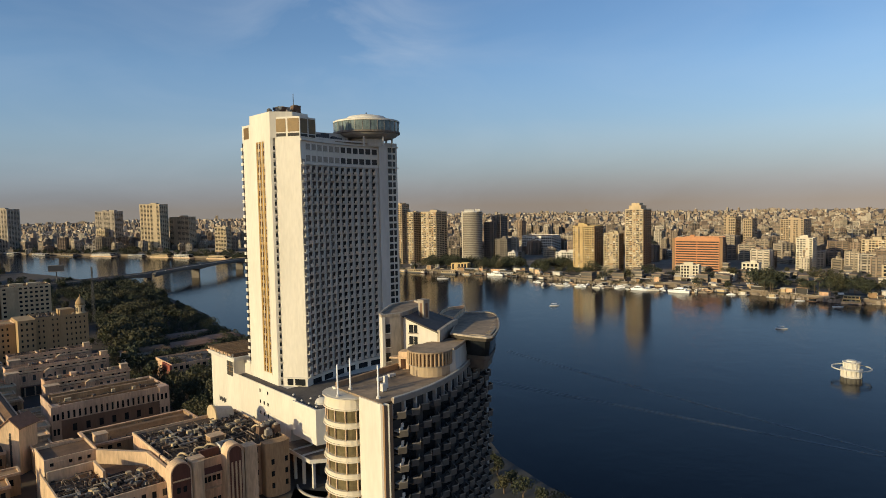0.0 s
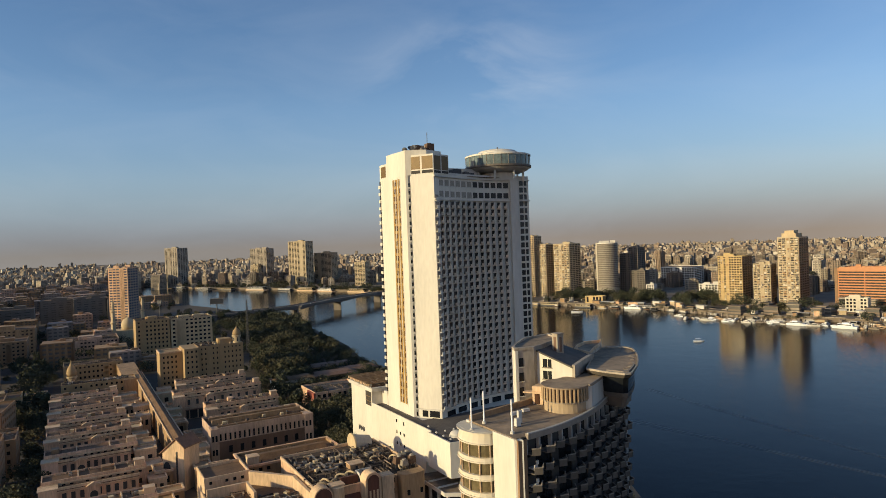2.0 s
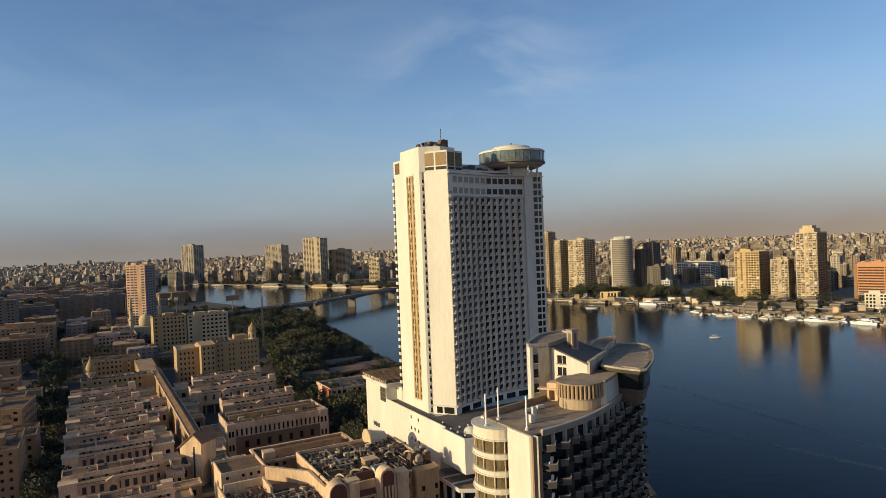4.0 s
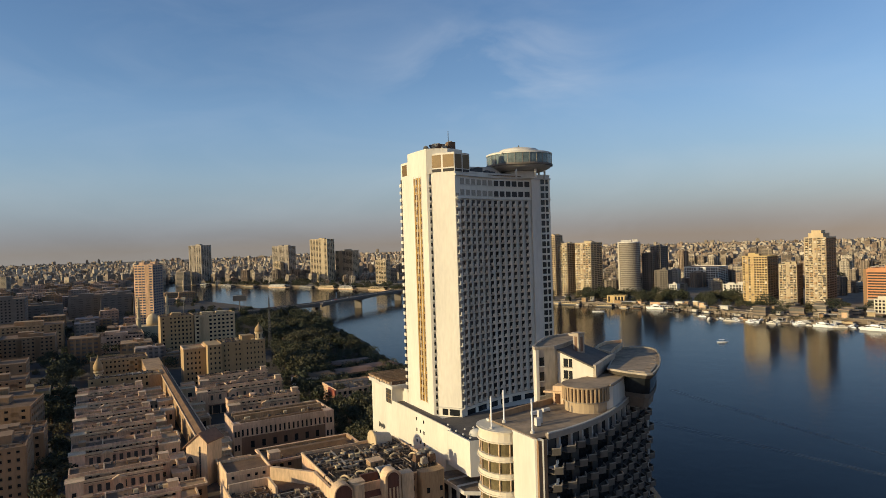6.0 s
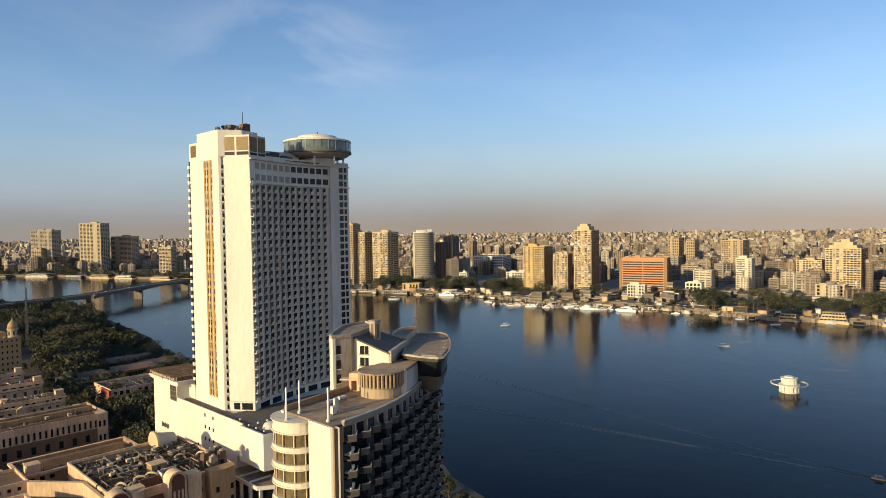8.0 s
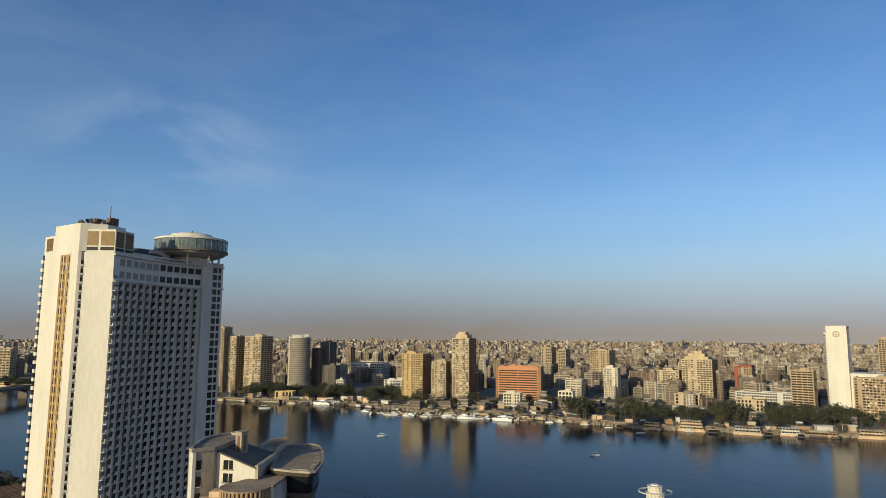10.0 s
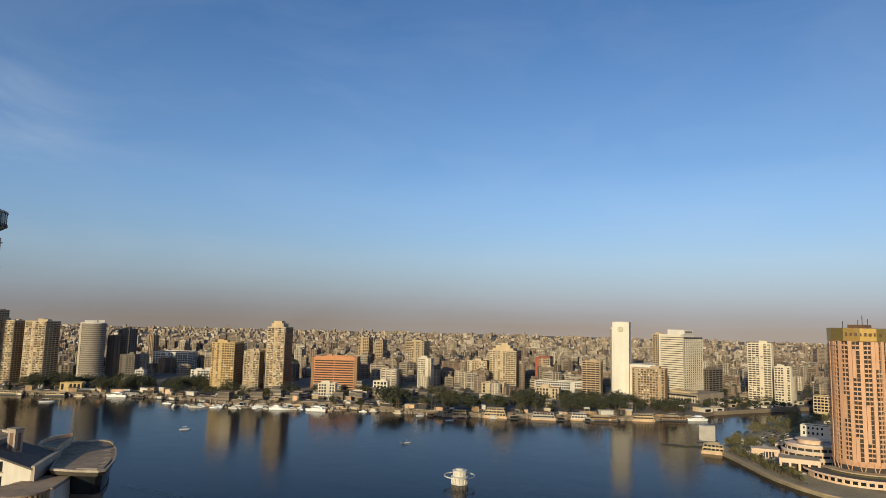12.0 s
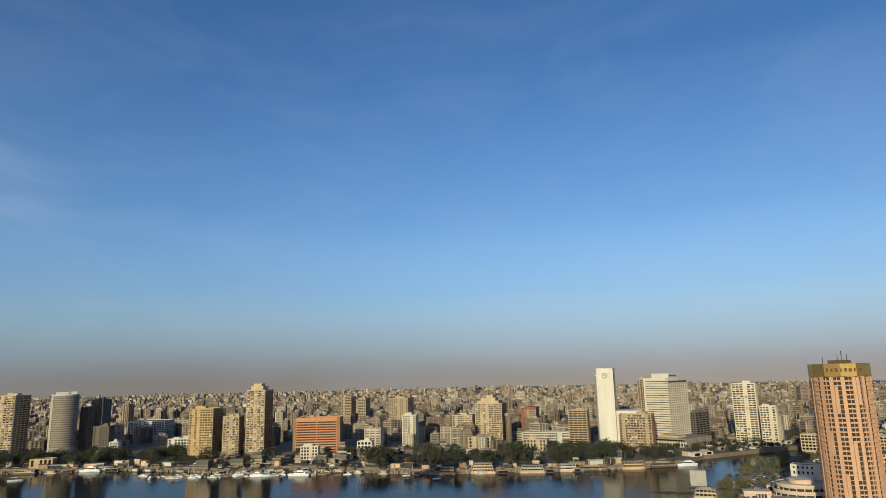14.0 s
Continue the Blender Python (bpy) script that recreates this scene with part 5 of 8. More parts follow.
part("roof", Shape().box(-19.5, 5.5, 0.5, 15.5, 9.5, 9.7), FSAND, arc_)
hut_ = thing("pink_kiosk", "small pink riverside kiosk with columns", "kiosk", pose(488, 326, 2.0, 0, 0, -50))
part("roof", Shape().box(-12, 8, -3, 8, 5.4, 7.4), TERR, hut_)
part("wall", Shape().box(-12, -3, -1, 7, 0, 5.4).box(5, 8, -1, 7, 0, 5.4), TERR, hut_)
kc = Shape().box(-0.35, 0.35, -2.8, -2.1, 0, 5.4).mesh("column", TERR)
repeat("column", kc, hut_, [(-2 + 2.2 * k, 0, 0, 0) for k in range(4)])
pod = thing("curved_podium", "curved pink podium with a dark canopy round the hotel foot", "podium", pose(487, 253.5, 2.0))


def sector(r0, r1, a0, a1, z0, z1, n=22):
    s_ = Shape()
    outer = [(r1 * math.cos(radians(a0 + (a1 - a0) * i / n)), r1 * math.sin(radians(a0 + (a1 - a0) * i / n))) for i in range(n + 1)]
    inner = [(r0 * math.cos(radians(a0 + (a1 - a0) * i / n)), r0 * math.sin(radians(a0 + (a1 - a0) * i / n))) for i in range(n + 1)]
    return s_.strip(outer, inner, z0, z1)


part("wall", sector(20, 36, 142, 262, 0, 4.6), TERR, pod)
part("window_band", sector(35.9, 36.12, 150, 256, 1.3, 3.4), GLASS, pod)
pp_ = arc_box(1.3, 35.8, 36.3, 0, 4.6, 2).mesh("wall_pier", TERR)
repeat("wall_pier", pp_, pod, [(0, 0, 0, 152 + 7.2 * k) for k in range(15)])
part("canopy", sector(24, 39, 140, 264, 4.604, 5.3), DARKROOF, pod)
part("canopy_edge", sector(39, 39.5, 140, 264, 4.5, 5.6), TERR, pod)
part("upper_terrace", sector(19, 27, 140, 264, 5.304, 7.2), FSAND, pod)
part("terrace_hedge", sector(27.2, 28.6, 150, 250, 5.304, 6.5), LEAF2, pod)
rnd = random.Random(83)
for k, (x, y, w, d, h, a, wall) in enumerate([(868, 402, 96, 22, 19, -66, CREAM), (1110, 452, 56, 30, 34, -66, BAYW), (905, 345, 40, 24, 14, -66, SAND), (760, 330, 34, 16, 9, -60, PINKWALL), (960, 395, 40, 26, 22, -66, CREAM)]):
    framed_block("island_building", "pale island building among trees", pose(x, y, 2.0, 0, 0, a), w, d, h, wall, bays=max(6, int(w / 4)), storey=3.6, seed=120 + k, category="building", group="island buildings", joined=True, solid=False)
for k in range(46):
    x, y = rnd.uniform(520, 760), rnd.uniform(290, 440)
    if y > 368 + (x - 480) * 0.36 or (x - 512) ** 2 + (y - 306) ** 2 < 32 ** 2 or (x - 575) ** 2 + (y - 322) ** 2 < 24 ** 2 or 545 < x < 640 and -10 < y - 346 - (x - 552) * 0.45 < 52:
        continue
    w, d, h = rnd.uniform(4, 12), rnd.uniform(4, 8), rnd.uniform(2.6, 4.6)
    gp_ = thing("garden_pavilion", "small pale garden pavilion with a flat roof", "pavilion", pose(x, y, 2.0, 0, 0, rnd.uniform(-70, -40)), "garden pavilions")
    part("room", Shape().box(-w / 2, w / 2, -d / 2, d / 2, 0, h), rnd.choice([TERR, BAYW, CREAM, WHITE2]), gp_)
    part("roof", Shape().box(-w / 2 - 0.6, w / 2 + 0.6, -d / 2 - 0.6, d / 2 + 0.6, h, h + 0.35), rnd.choice([CREAMW, WHITE2, FSAND, TILE]), gp_)
    part("opening", Shape().box(-w * 0.32, w * 0.32, -d / 2 - 0.06, -d / 2 + 0.1, 0.2, h * 0.78), SHADE, gp_)

# white screen and house boat at the island's tip
scr = thing("white_screen", "large blank grey box screen on the water", "screen", pose(514, 402, 0, 0, 0, -52))
part("panel", Shape().box(-7, 6.5, 0, 8, 1.2, 14.5), GREYWALL, scr)
part("float", Shape().box(-9, 9, -1, 10, -0.6, 1.2), STEEL, scr)
part("side_panel", Shape().box(6.51, 7.0, 0, 8, 1.2, 14.5), STEEL, scr)

# ---- the river: fountain, boats ----
ft = thing("river_fountain", "white tiered fountain with a wide ring standing in the river", "fountain", pose(226, 363, 0))
part("base", Shape().lathe([(5.4, -3), (5.4, 0.5), (5.0, 0.8)], 28), WHITE2, ft)
ft.scale = (1, 1, 0.8)
for k in range(14):
    a = 2 * math.pi * k / 14
    part("rib", Shape().turned(4.9 * math.cos(a), 4.9 * math.sin(a), 0.8, 0.7, 0.5, 5.0, a), WHITE, ft)
part("drum", Shape().lathe([(4.5, 0.5), (4.5, 4.9), (5.6, 5.1), (5.6, 5.8), (4.3, 5.9), (3.9, 6.0), (3.9, 9.8), (4.6, 10.0), (4.6, 10.6), (2.6, 10.7), (2.4, 11.6), (0.6, 11.9)], 32), WHITE, ft)
for k in range(12):
    a = 2 * math.pi * k / 12
    part("upper_rib", Shape().turned(4.0 * math.cos(a), 4.0 * math.sin(a), 0.5, 0.5, 6.0, 9.9, a), WHITE2, ft)
    if k % 2:
        part("spoke", Shape().tube((5.2, 0, 5.4), (9.4, 0, 6.3), 0.1), STEEL, ft).matrix_basis = pose(0, 0, 0, 0, 0, 30 * k)
part("ring", Shape().ring([p for p in circle(10.0, 0, 360, 40)[:-1]], [p for p in circle(9.3, 0, 360, 40)[:-1]], 6.0, 6.7), WHITE, ft)


def hull(s, L, B, h, z0=-0.4):
    half = [(-L / 2, B * 0.42), (-L * 0.2, B / 2), (L * 0.2, B / 2), (L * 0.38, B * 0.3), (L / 2, 0.05)]
    deck = [(x, -y) for x, y in half] + [(x, y) for x, y in reversed(half)]
    keel = [(x * 0.94, y * 0.75) for x, y in deck]
    return s.prism(keel, z0, h, deck)


def motor_yacht(x, y, a, L, paint=None):
    paint = paint or PAINT
    b = thing("motor_yacht", "white motor yacht moored at the marina", "boat", pose(x, y, 0, 0, 0, a), "moored yachts")
    part("hull", hull(Shape(), L, L * 0.27, L * 0.11), paint, b)
    cab = part("cabin", Shape().prism([(-L * 0.32, -L * 0.1), (L * 0.16, -L * 0.1), (L * 0.26, 0), (L * 0.16, L * 0.1), (-L * 0.32, L * 0.1)], L * 0.11, L * 0.2), paint, b)
    part("window", Shape().prism([(-L * 0.28, -L * 0.103), (L * 0.165, -L * 0.103), (L * 0.263, 0), (L * 0.165, L * 0.103), (-L * 0.28, L * 0.103)], L * 0.14, L * 0.18), GLASS, cab)
    part("flybridge", Shape().box(-L * 0.2, L * 0.06, -L * 0.08, L * 0.08, L * 0.2, L * 0.25), paint, cab)
    return b


def river_barge(x, y, a, L, B, decks, wall, label, awning=None):
    b = thing("floating_restaurant", label, "restaurant boat", pose(x, y, 0, 0, 0, a), "floating restaurants")
    part("hull", Shape().prism([(-L / 2, -B / 2), (L * 0.42, -B / 2), (L / 2, 0), (L * 0.42, B / 2), (-L / 2, B / 2)], -0.5, 1.8), CREAMW if decks > 1 else STEEL, b)
    for k in range(decks):
        z, f = 1.8 + 3.0 * k, 1 - 0.1 * k
        part("deck_room", Shape().box(-L * 0.45 * f, L * 0.36 * f, -B * 0.4, B * 0.4, z, z + 2.7), GLASS, b)
        part("deck_rail", Shape().box(-L * 0.46 * f, L * 0.38 * f, -B * 0.47, -B * 0.42, z, z + 1.1), wall, b)
        part("deck_roof", Shape().box(-L * 0.47 * f, L * 0.39 * f, -B * 0.48, B * 0.48, z + 2.7, z + 3.0), wall, b)
        posts = Shape()
        n = int(L / 4)
        for q in range(n + 1):
            x_ = -L * 0.44 * f + L * 0.8 * f * q / n
            posts.box(x_ - 0.25, x_ + 0.25, -B * 0.46, -B * 0.42, z, z + 2.7)
        tagged(part("deck_colonnade", posts, wall, b), kind="stuff")
    if awning:
        part("awning", Shape().prism([(-L * 0.3, -B * 0.35), (L * 0.2, -B * 0.35), (L * 0.2, B * 0.35), (-L * 0.3, B * 0.35)], 1.8 + 3.0 * decks, 3.2 + 3.0 * decks, [(-L * 0.26, -0.2), (L * 0.16, -0.2), (L * 0.16, 0.2), (-L * 0.26, 0.2)]), awning, b)
    return b


rnd = random.Random(11)
for k in range(66):
    u = k / 65
    x, y = 112 + 176 * u, 812 - 106 * u + rnd.choice([-6, 2, 10, 20]) + rnd.uniform(-3, 3)
    motor_yacht(x, y, rnd.choice([-35, 145, 60]) + rnd.uniform(-25, 25), rnd.choice([7, 8, 10, 13]), rnd.choice([PAINT, PAINT, WHITE2, WHITE2, CREAMW, STONE]))
motor_yacht(66, 922, 150, 26), motor_yacht(218, 741, -35, 20), motor_yacht(254, 716, 145, 24), motor_yacht(622, 500, 160, 24), motor_yacht(300, 690, 150, 9)
for x, y, a, L, B, n, wall, label, aw in [
    (2, 952, -22, 26, 9, 1, CREAM, "low cream floating restaurant", None), (84, 919, -25, 24, 9, 1, WHITE2, "low white floating restaurant", None), (-45, 985, -30, 36, 12, 1, CREAM, "low cream floating restaurant", None),
    (384, 617, -40, 18, 9, 2, YELLOW, "yellow two-deck floating restaurant", None), (420, 601, -38, 28, 10, 3, CREAM, "cream three-deck river boat", None), (462, 570, -38, 29, 10, 2, GREYWALL, "grey floating restaurant with a brown awning", RUST),
    (497, 553, -36, 20, 9, 2, WHITE2, "white two-deck river boat", None), (520, 540, -36, 35, 10, 1, SAND, "long cream floating restaurant", CREAM), (562, 522, -34, 26, 10, 2, CREAM, "cream two-deck river boat", None),
    (598, 512, -30, 32, 11, 1, SAND, "long floating restaurant with a pale awning", CREAM), (473, 363, -58, 20, 10, 2, CREAM, "cream two-deck house boat at the island tip", CREAM),
    (-960, 1528, -28, 60, 14, 1, WHITE2, "white river boat on the far reach", None), (-880, 1505, -25, 50, 14, 1, CREAM, "cream river boat on the far reach", None), (-780, 1470, -20, 70, 16, 2, WHITE2, "white cruise boat on the far reach", None),
    (-690, 1440, -24, 50, 14, 1, WHITE2, "white river boat on the far reach", None), (-620, 1404, -24, 60, 14, 2, CREAM, "cream cruise boat on the far reach", None), (-560, 1375, -26, 54, 14, 2, WHITE, "white cruise boat on the far reach", None),
    (-470, 1330, -28, 60, 14, 2, CREAM, "cream cruise boat on the far reach", None), (-1080, 1600, -30, 60, 14, 1, WHITE2, "white river boat on the far reach", None)]:
    river_barge(x, y, a, L, B, n, wall, label, aw)


def small_boat(x, y, a, L, label, cover, paint=PAINT):
    b = thing("small_boat", label, "boat", pose(x, y, 0, 0, 0, a))
    part("hull", hull(Shape(), L, L * 0.3, L * 0.09), paint, b)
    part("canopy", Shape().box(-L * 0.3, L * 0.15, -L * 0.13, L * 0.13, L * 0.24, L * 0.26), cover, b)
    post = Shape().box(-0.08, 0.08, -0.08, 0.08, L * 0.06, L * 0.24).mesh("post", STEEL)
    repeat("post", post, b, [(x_ * L, y_ * L, 0, 0) for x_, y_ in ((-0.28, -0.11), (0.13, -0.11), (-0.28, 0.11), (0.13, 0.11))])
    return b


small_boat(104, 637, 10, 10, "small white passenger boat crossing the river", PAINT)
small_boat(-8, 890, 0, 16, "small pale boat near the far bank", WHITE2)
small_boat(346, 640, -20, 9, "small white boat near the far bank", PAINT)
small_boat(360, 600, 0, 10, "small dark rowing boat on the river", STEEL)
small_boat(258, 502, -10, 9, "small boat beside floating weeds", WHITE2)
small_boat(183, 235, -45, 6, "small dark motor boat on the river", STEEL, STEEL)
small_boat(432, 262, -60, 8, "small dark boat by the island quay", STEEL)
weed = Shape()
rnd = random.Random(21)
for k in range(90):
    u = rnd.random()
    x, y = 464 + 26 * u + rnd.uniform(-5, 5), 409 - 27 * u + rnd.uniform(-4, 4)
    weed.turned(x, y, rnd.uniform(1.5, 5), rnd.uniform(1, 3), 0.01, rnd.uniform(0.1, 0.4), rnd.uniform(0, 3))
solo("water_weed", weed, LEAF2, "drifting mat of dark water weed", "weed", kind="stuff")
wake = Shape()
for x0, y0, bend in ((22, 362, 1.0), (38, 438, -4.0)):
    for k in range(60):
        u0, u1 = k / 60, (k + 1) / 60
        for j in (0, 1, 2):
            wd = 0.16 + 0.08 * (j == 1)
            p = [(184 + (x0 - 184) * u + 1.3 * j * u, 234 + (y0 - 234) * u + bend * 4 * u * (1 - u) + 2.6 * j * u) for u in (u0, u1)]
            wake.prism([p[0], (p[0][0] + wd, p[0][1] + 2 * wd), (p[1][0] + wd, p[1][1] + 2 * wd), p[1]], -0.3, 0.05)
solo("boat_wake", wake, FOAM, "long ripple lines of a boat wake", "wake", kind="stuff")

# ---- the bridge ----
br = thing("river_bridge", "long concrete road bridge with shallow arches", "bridge", pose(0, 0, 0))
pts = [Vector(p) for p in [(-640, 640, 6), (-560, 715, 9), (-478, 792, 13.5), (-402, 868, 17), (-378, 967, 18), (-351, 1088, 17), (-318, 1190, 12), (-290, 1290, 6)]]
for k in range(len(pts) - 1):
    p, q = pts[k], pts[k + 1]
    d = (q - p).normalized()
    nrm = Vector((-d.y, d.x, 0)).normalized() * 10
    s = Shape()
    s.v = [tuple(p - nrm), tuple(q - nrm), tuple(q + nrm), tuple(p + nrm)]
    s.v = [(x, y, z - 2) for x, y, z in s.v] + s.v
    s.f = [(3, 2, 1, 0), (4, 5, 6, 7), (0, 1, 5, 4), (1, 2, 6, 5), (2, 3, 7, 6), (3, 0, 4, 7)]
    part("deck", s, DARKWALL, br)
    for sgn in (-1, 1):
        o = nrm * 0.96 * sgn
        r = Shape()
        r.v = [tuple(p + o), tuple(q + o), tuple(q + o * 1.03), tuple(p + o * 1.03)]
        r.v += [(x, y, z + 1.3) for x, y, z in r.v]
        r.f = s.f
        part("railing", r, DARKWALL, br)
    if 2 <= k <= 5:
        for sgn in (-0.9, 0.9):
            g = Shape()
            low, up = [], []
            for j in range(13):
                u = j / 12
                c = p.lerp(q, u) + nrm * sgn
                low.append((c.x, c.y, c.z - 2 - 0.5 - 2.6 * (2 * u - 1) ** 2))
                up.append((c.x, c.y, c.z - 1.9))
            n0 = len(low)
            w_ = nrm * 0.08
            g.v = low + up + [(x + w_.x, y + w_.y, z) for x, y, z in low + up]
            for j in range(n0 - 1):
                g.f += [(j, j + 1, n0 + j + 1, n0 + j), (2 * n0 + j + 1, 2 * n0 + j, 3 * n0 + j, 3 * n0 + j + 1), (j + 1, j, 2 * n0 + j, 2 * n0 + j + 1)]
            part("arch_girder", g, DARKWALL, br)
        part("bridge_pier", Shape().turned(q.x, q.y, 13, 2.2, -4, q.z - 4.0, math.atan2(nrm.y, nrm.x)), DARKWALL, br)
bbd = thing("billboard", "dark billboard on a tall post by the bridge", "billboard", pose(-480, 790, 5, 0, 0, 28))
part("panel", Shape().box(-8.5, 8.5, -0.6, 0.6, 24, 31), STEEL, bbd)
part("post", Shape().tube((0, 0.9, 0), (0, 0.9, 27), 0.7, 10), STEEL, bbd)
part("frame", Shape().box(-8.8, 8.8, -0.7, 0.7, 31, 31.4).box(-8.8, 8.8, -0.7, 0.7, 23.6, 24), METAL, bbd)
lat = thing("lattice_mast", "thin dark lattice mast behind the hospital", "mast", pose(-309.5, 560.2, 5))
for x in (-1.1, 1.1):
    for y in (-1.1, 1.1):
        part("leg", Shape().tube((x, y, 0), (x * 0.35, y * 0.35, 48), 0.16, 5), STEEL, lat)
br_ = Shape()
for k in range(15):
    w0, w1 = 1.1 - 0.048 * k, 1.1 - 0.048 * (k + 1)
    z0, z1 = 3.2 * k, 3.2 * (k + 1)
    for sx, sy in ((1, 0), (0, 1)):
        for sg in (-1, 1):
            br_.tube((sx * sg * w0 + sy * w0, sy * sg * w0 + sx * w0, z0), (sx * sg * w1 - sy * w1, sy * sg * w1 - sx * w1, z1), 0.09, 4)
tagged(part("bracing", br_, STEEL, lat), kind="stuff")
fl_ = thing("floodlight_pole", "tall dark floodlight pole by the river", "lamp post", pose(-466, 650, 5))
part("pole", Shape().tube((0, 0, 0), (0, 0, 39), 0.55, 8), STEEL, fl_)
part("lamp_frame", Shape().box(-2.6, 2.6, -0.4, 0.4, 38, 41.5), STEEL, fl_)
CARS = [mat("car_paint_%s" % n, c, 0.35, 0.05) for n, c in (("white", (0.7, 0.7, 0.7)), ("grey", (0.25, 0.25, 0.27)), ("red", (0.3, 0.03, 0.03)), ("dark", (0.04, 0.04, 0.05)))]


def car(m, k):
    c = thing("car", ("white", "grey", "dark red", "dark")[k % 4] + " car on the road", "car", m, "cars")
    part("body", Shape().box(-2.1, 2.1, -0.85, 0.85, 0.35, 0.85), CARS[k % 4], c)
    part("cabin", Shape().prism([(-1.3, -0.75), (1.0, -0.75), (1.0, 0.75), (-1.3, 0.75)], 0.85, 1.45, [(-1.0, -0.65), (0.4, -0.65), (0.4, 0.65), (-1.0, 0.65)]), GLASS, c)
    wh = Shape().lathe([(0.32, -0.1), (0.32, 0.1)], 10).mesh("wheel", STEEL)
    for x in (-1.3, 1.3):
        for y in (-0.8, 0.8):
            part("wheel", wh, STEEL, c).matrix_basis = pose(x, y, 0.32, 90, 0, 0)


rnd = random.Random(4)
for k in range(14):
    i = rnd.choice([2, 3, 3, 4])
    u = rnd.random()
    p, q = pts[i], pts[i + 1]
    c = p.lerp(q, u)
    a = math.degrees(math.atan2((q - p).y, (q - p).x))
    car(pose(c.x + rnd.choice([-3, 3]), c.y, c.z + 0.02, 0, 0, a), k)
for k in range(10):
    car(pose(rnd.uniform(600, 700), rnd.uniform(350, 410), 2.0, 0, 0, rnd.uniform(0, 180)), k)

# ---- the old quarter ----
def pavilion_row(a0, a1, b, h, label, wall, seed):
    """A long ward block: main block, lower front gallery, end bays and a stair cube."""
    rnd = random.Random(seed)
    p = framed_block("hospital_pavilion", label, grid_pose(a1, b + 5, 5), a1 - a0, 8.5, h, wall, storey=h / 3, bays=13, side_bays=4, band=h / 3 * 0.55, pier=1.45, proud=0.25, category="pavilion", group="hospital pavilions", seed=seed, hut=False, parapet=0.8)
    w = a1 - a0
    g = h * 0.86
    gal = part("gallery_wall", Shape().box(-w + 5, -3, -5, -0.4, 0, g), wall, p)
    part("gallery_roof", Shape().box(-w + 4.7, -2.7, -5.3, -0.26, g, g + 0.3), ROOF, gal)
    n = 9
    gw = Shape().box(-0.68, 0.68, -5.06, -4.8, g * 0.66, g * 0.9).mesh("gallery_window", SHADE)
    repeat("gallery_window", gw, gal, [(-w + 7.2 + (w - 12) * k / (n - 1), 0, 0, 0) for k in range(n)])
    gd = Shape().box(-0.3, 0.3, -5.9, -5.5, 0, g * 0.42).mesh("porch_column", CREAMW)
    repeat("porch_column", gd, gal, [(-w + 7.2 + (w - 12) * k / (n - 1), 0, 0, 0) for k in range(n)])
    eb_ob = part("end_bay", Shape().box(-w - 0.8, -w + 5, -5.8, -0.3, 0, g + 0.9), wall, p)
    part("end_bay_roof", Shape().box(-w - 1.1, -w + 5.3, -6.1, -0.27, g + 0.9, g + 1.3), CREAMW, eb_ob)
    eb = Shape().box(-w + 1.2, -w + 2.6, -5.87, -5.6, 0, 1.8).mesh("end_bay_window", GLASS)
    repeat("end_bay_window", eb, eb_ob, [(0, 0, z, 0) for z in (2.5, 6.8)])
    part("stair_cube", Shape().box(-3.8, -0.4, 0.4, 3.6, h, h + 2.6).box(-4.0, -0.2, 0.2, 3.8, h + 2.6, h + 2.85), CREAMW, p)
    part("cornice", Shape().box(-w - 0.5, 0.5, -0.75, -0.3, h - 0.9, h - 0.3), CREAMW, p)
    x = -w * rnd.uniform(0.3, 0.9)
    part("roof_room", Shape().box(x - rnd.uniform(1, 1.8), x + rnd.uniform(1, 1.8), rnd.uniform(3.5, 4.5), rnd.uniform(6, 8), h + 0.1, h + rnd.uniform(1.2, 2.0)), rnd.choice([wall, BUFF]), p)
    for q in range(2):
        x = -w * (0.3 + 0.36 * q)
        part("roof_wall", Shape().box(x - 0.2, x + 0.2, 0.4, 8, h + 0.1, h + 0.9), CREAMW, p)
    part("gallery_parapet", Shape().box(-w + 4.7, -2.7, -5.3, -5.0, g + 0.3, g + 1.25), CREAMW, gal)
    part("gallery_cornice", Shape().box(-w + 4.7, -2.7, -5.55, -5.001, g - 0.35, g - 0.01), CREAMW, gal)
    part("string_course", Shape().box(-w + 5, -3, -5.2, -5.001, g * 0.53, g * 0.56), CREAMW, gal)
    x = -w * (0.42 + 0.2 * (seed % 3) / 2)
    porch = part("portico", Shape().box(x - 2.1, x + 2.1, -6.6, -5.01, 0, g + 0.3), PAV, p)
    ped = Shape()
    ped.v = [(x - 2.4, -6.9, g + 0.3), (x + 2.4, -6.9, g + 0.3), (x, -6.9, g + 1.6), (x - 2.4, -5.6, g + 0.3), (x + 2.4, -5.6, g + 0.3), (x, -5.6, g + 1.6)]
    ped.f = [(0, 1, 2), (5, 4, 3), (0, 2, 5, 3), (1, 4, 5, 2), (0, 3, 4, 1)]
    part("pediment", ped, CREAMW, porch)
    arch_p = [(x + 1.3 * math.cos(math.pi * i / 8), g * 0.74 + 1.3 * math.sin(math.pi * i / 8)) for i in range(9)] + [(x - 1.3, g * 0.4), (x + 1.3, g * 0.4)]
    ao = Shape()
    m_ = len(arch_p)
    ao.v = [(u, -6.68, z) for u, z in arch_p] + [(u, -6.4, z) for u, z in arch_p]
    ao.f = [tuple(range(m_)), tuple(range(2 * m_ - 1, m_ - 1, -1))] + [(i, m_ + i, m_ + (i + 1) % m_, (i + 1) % m_) for i in range(m_)]
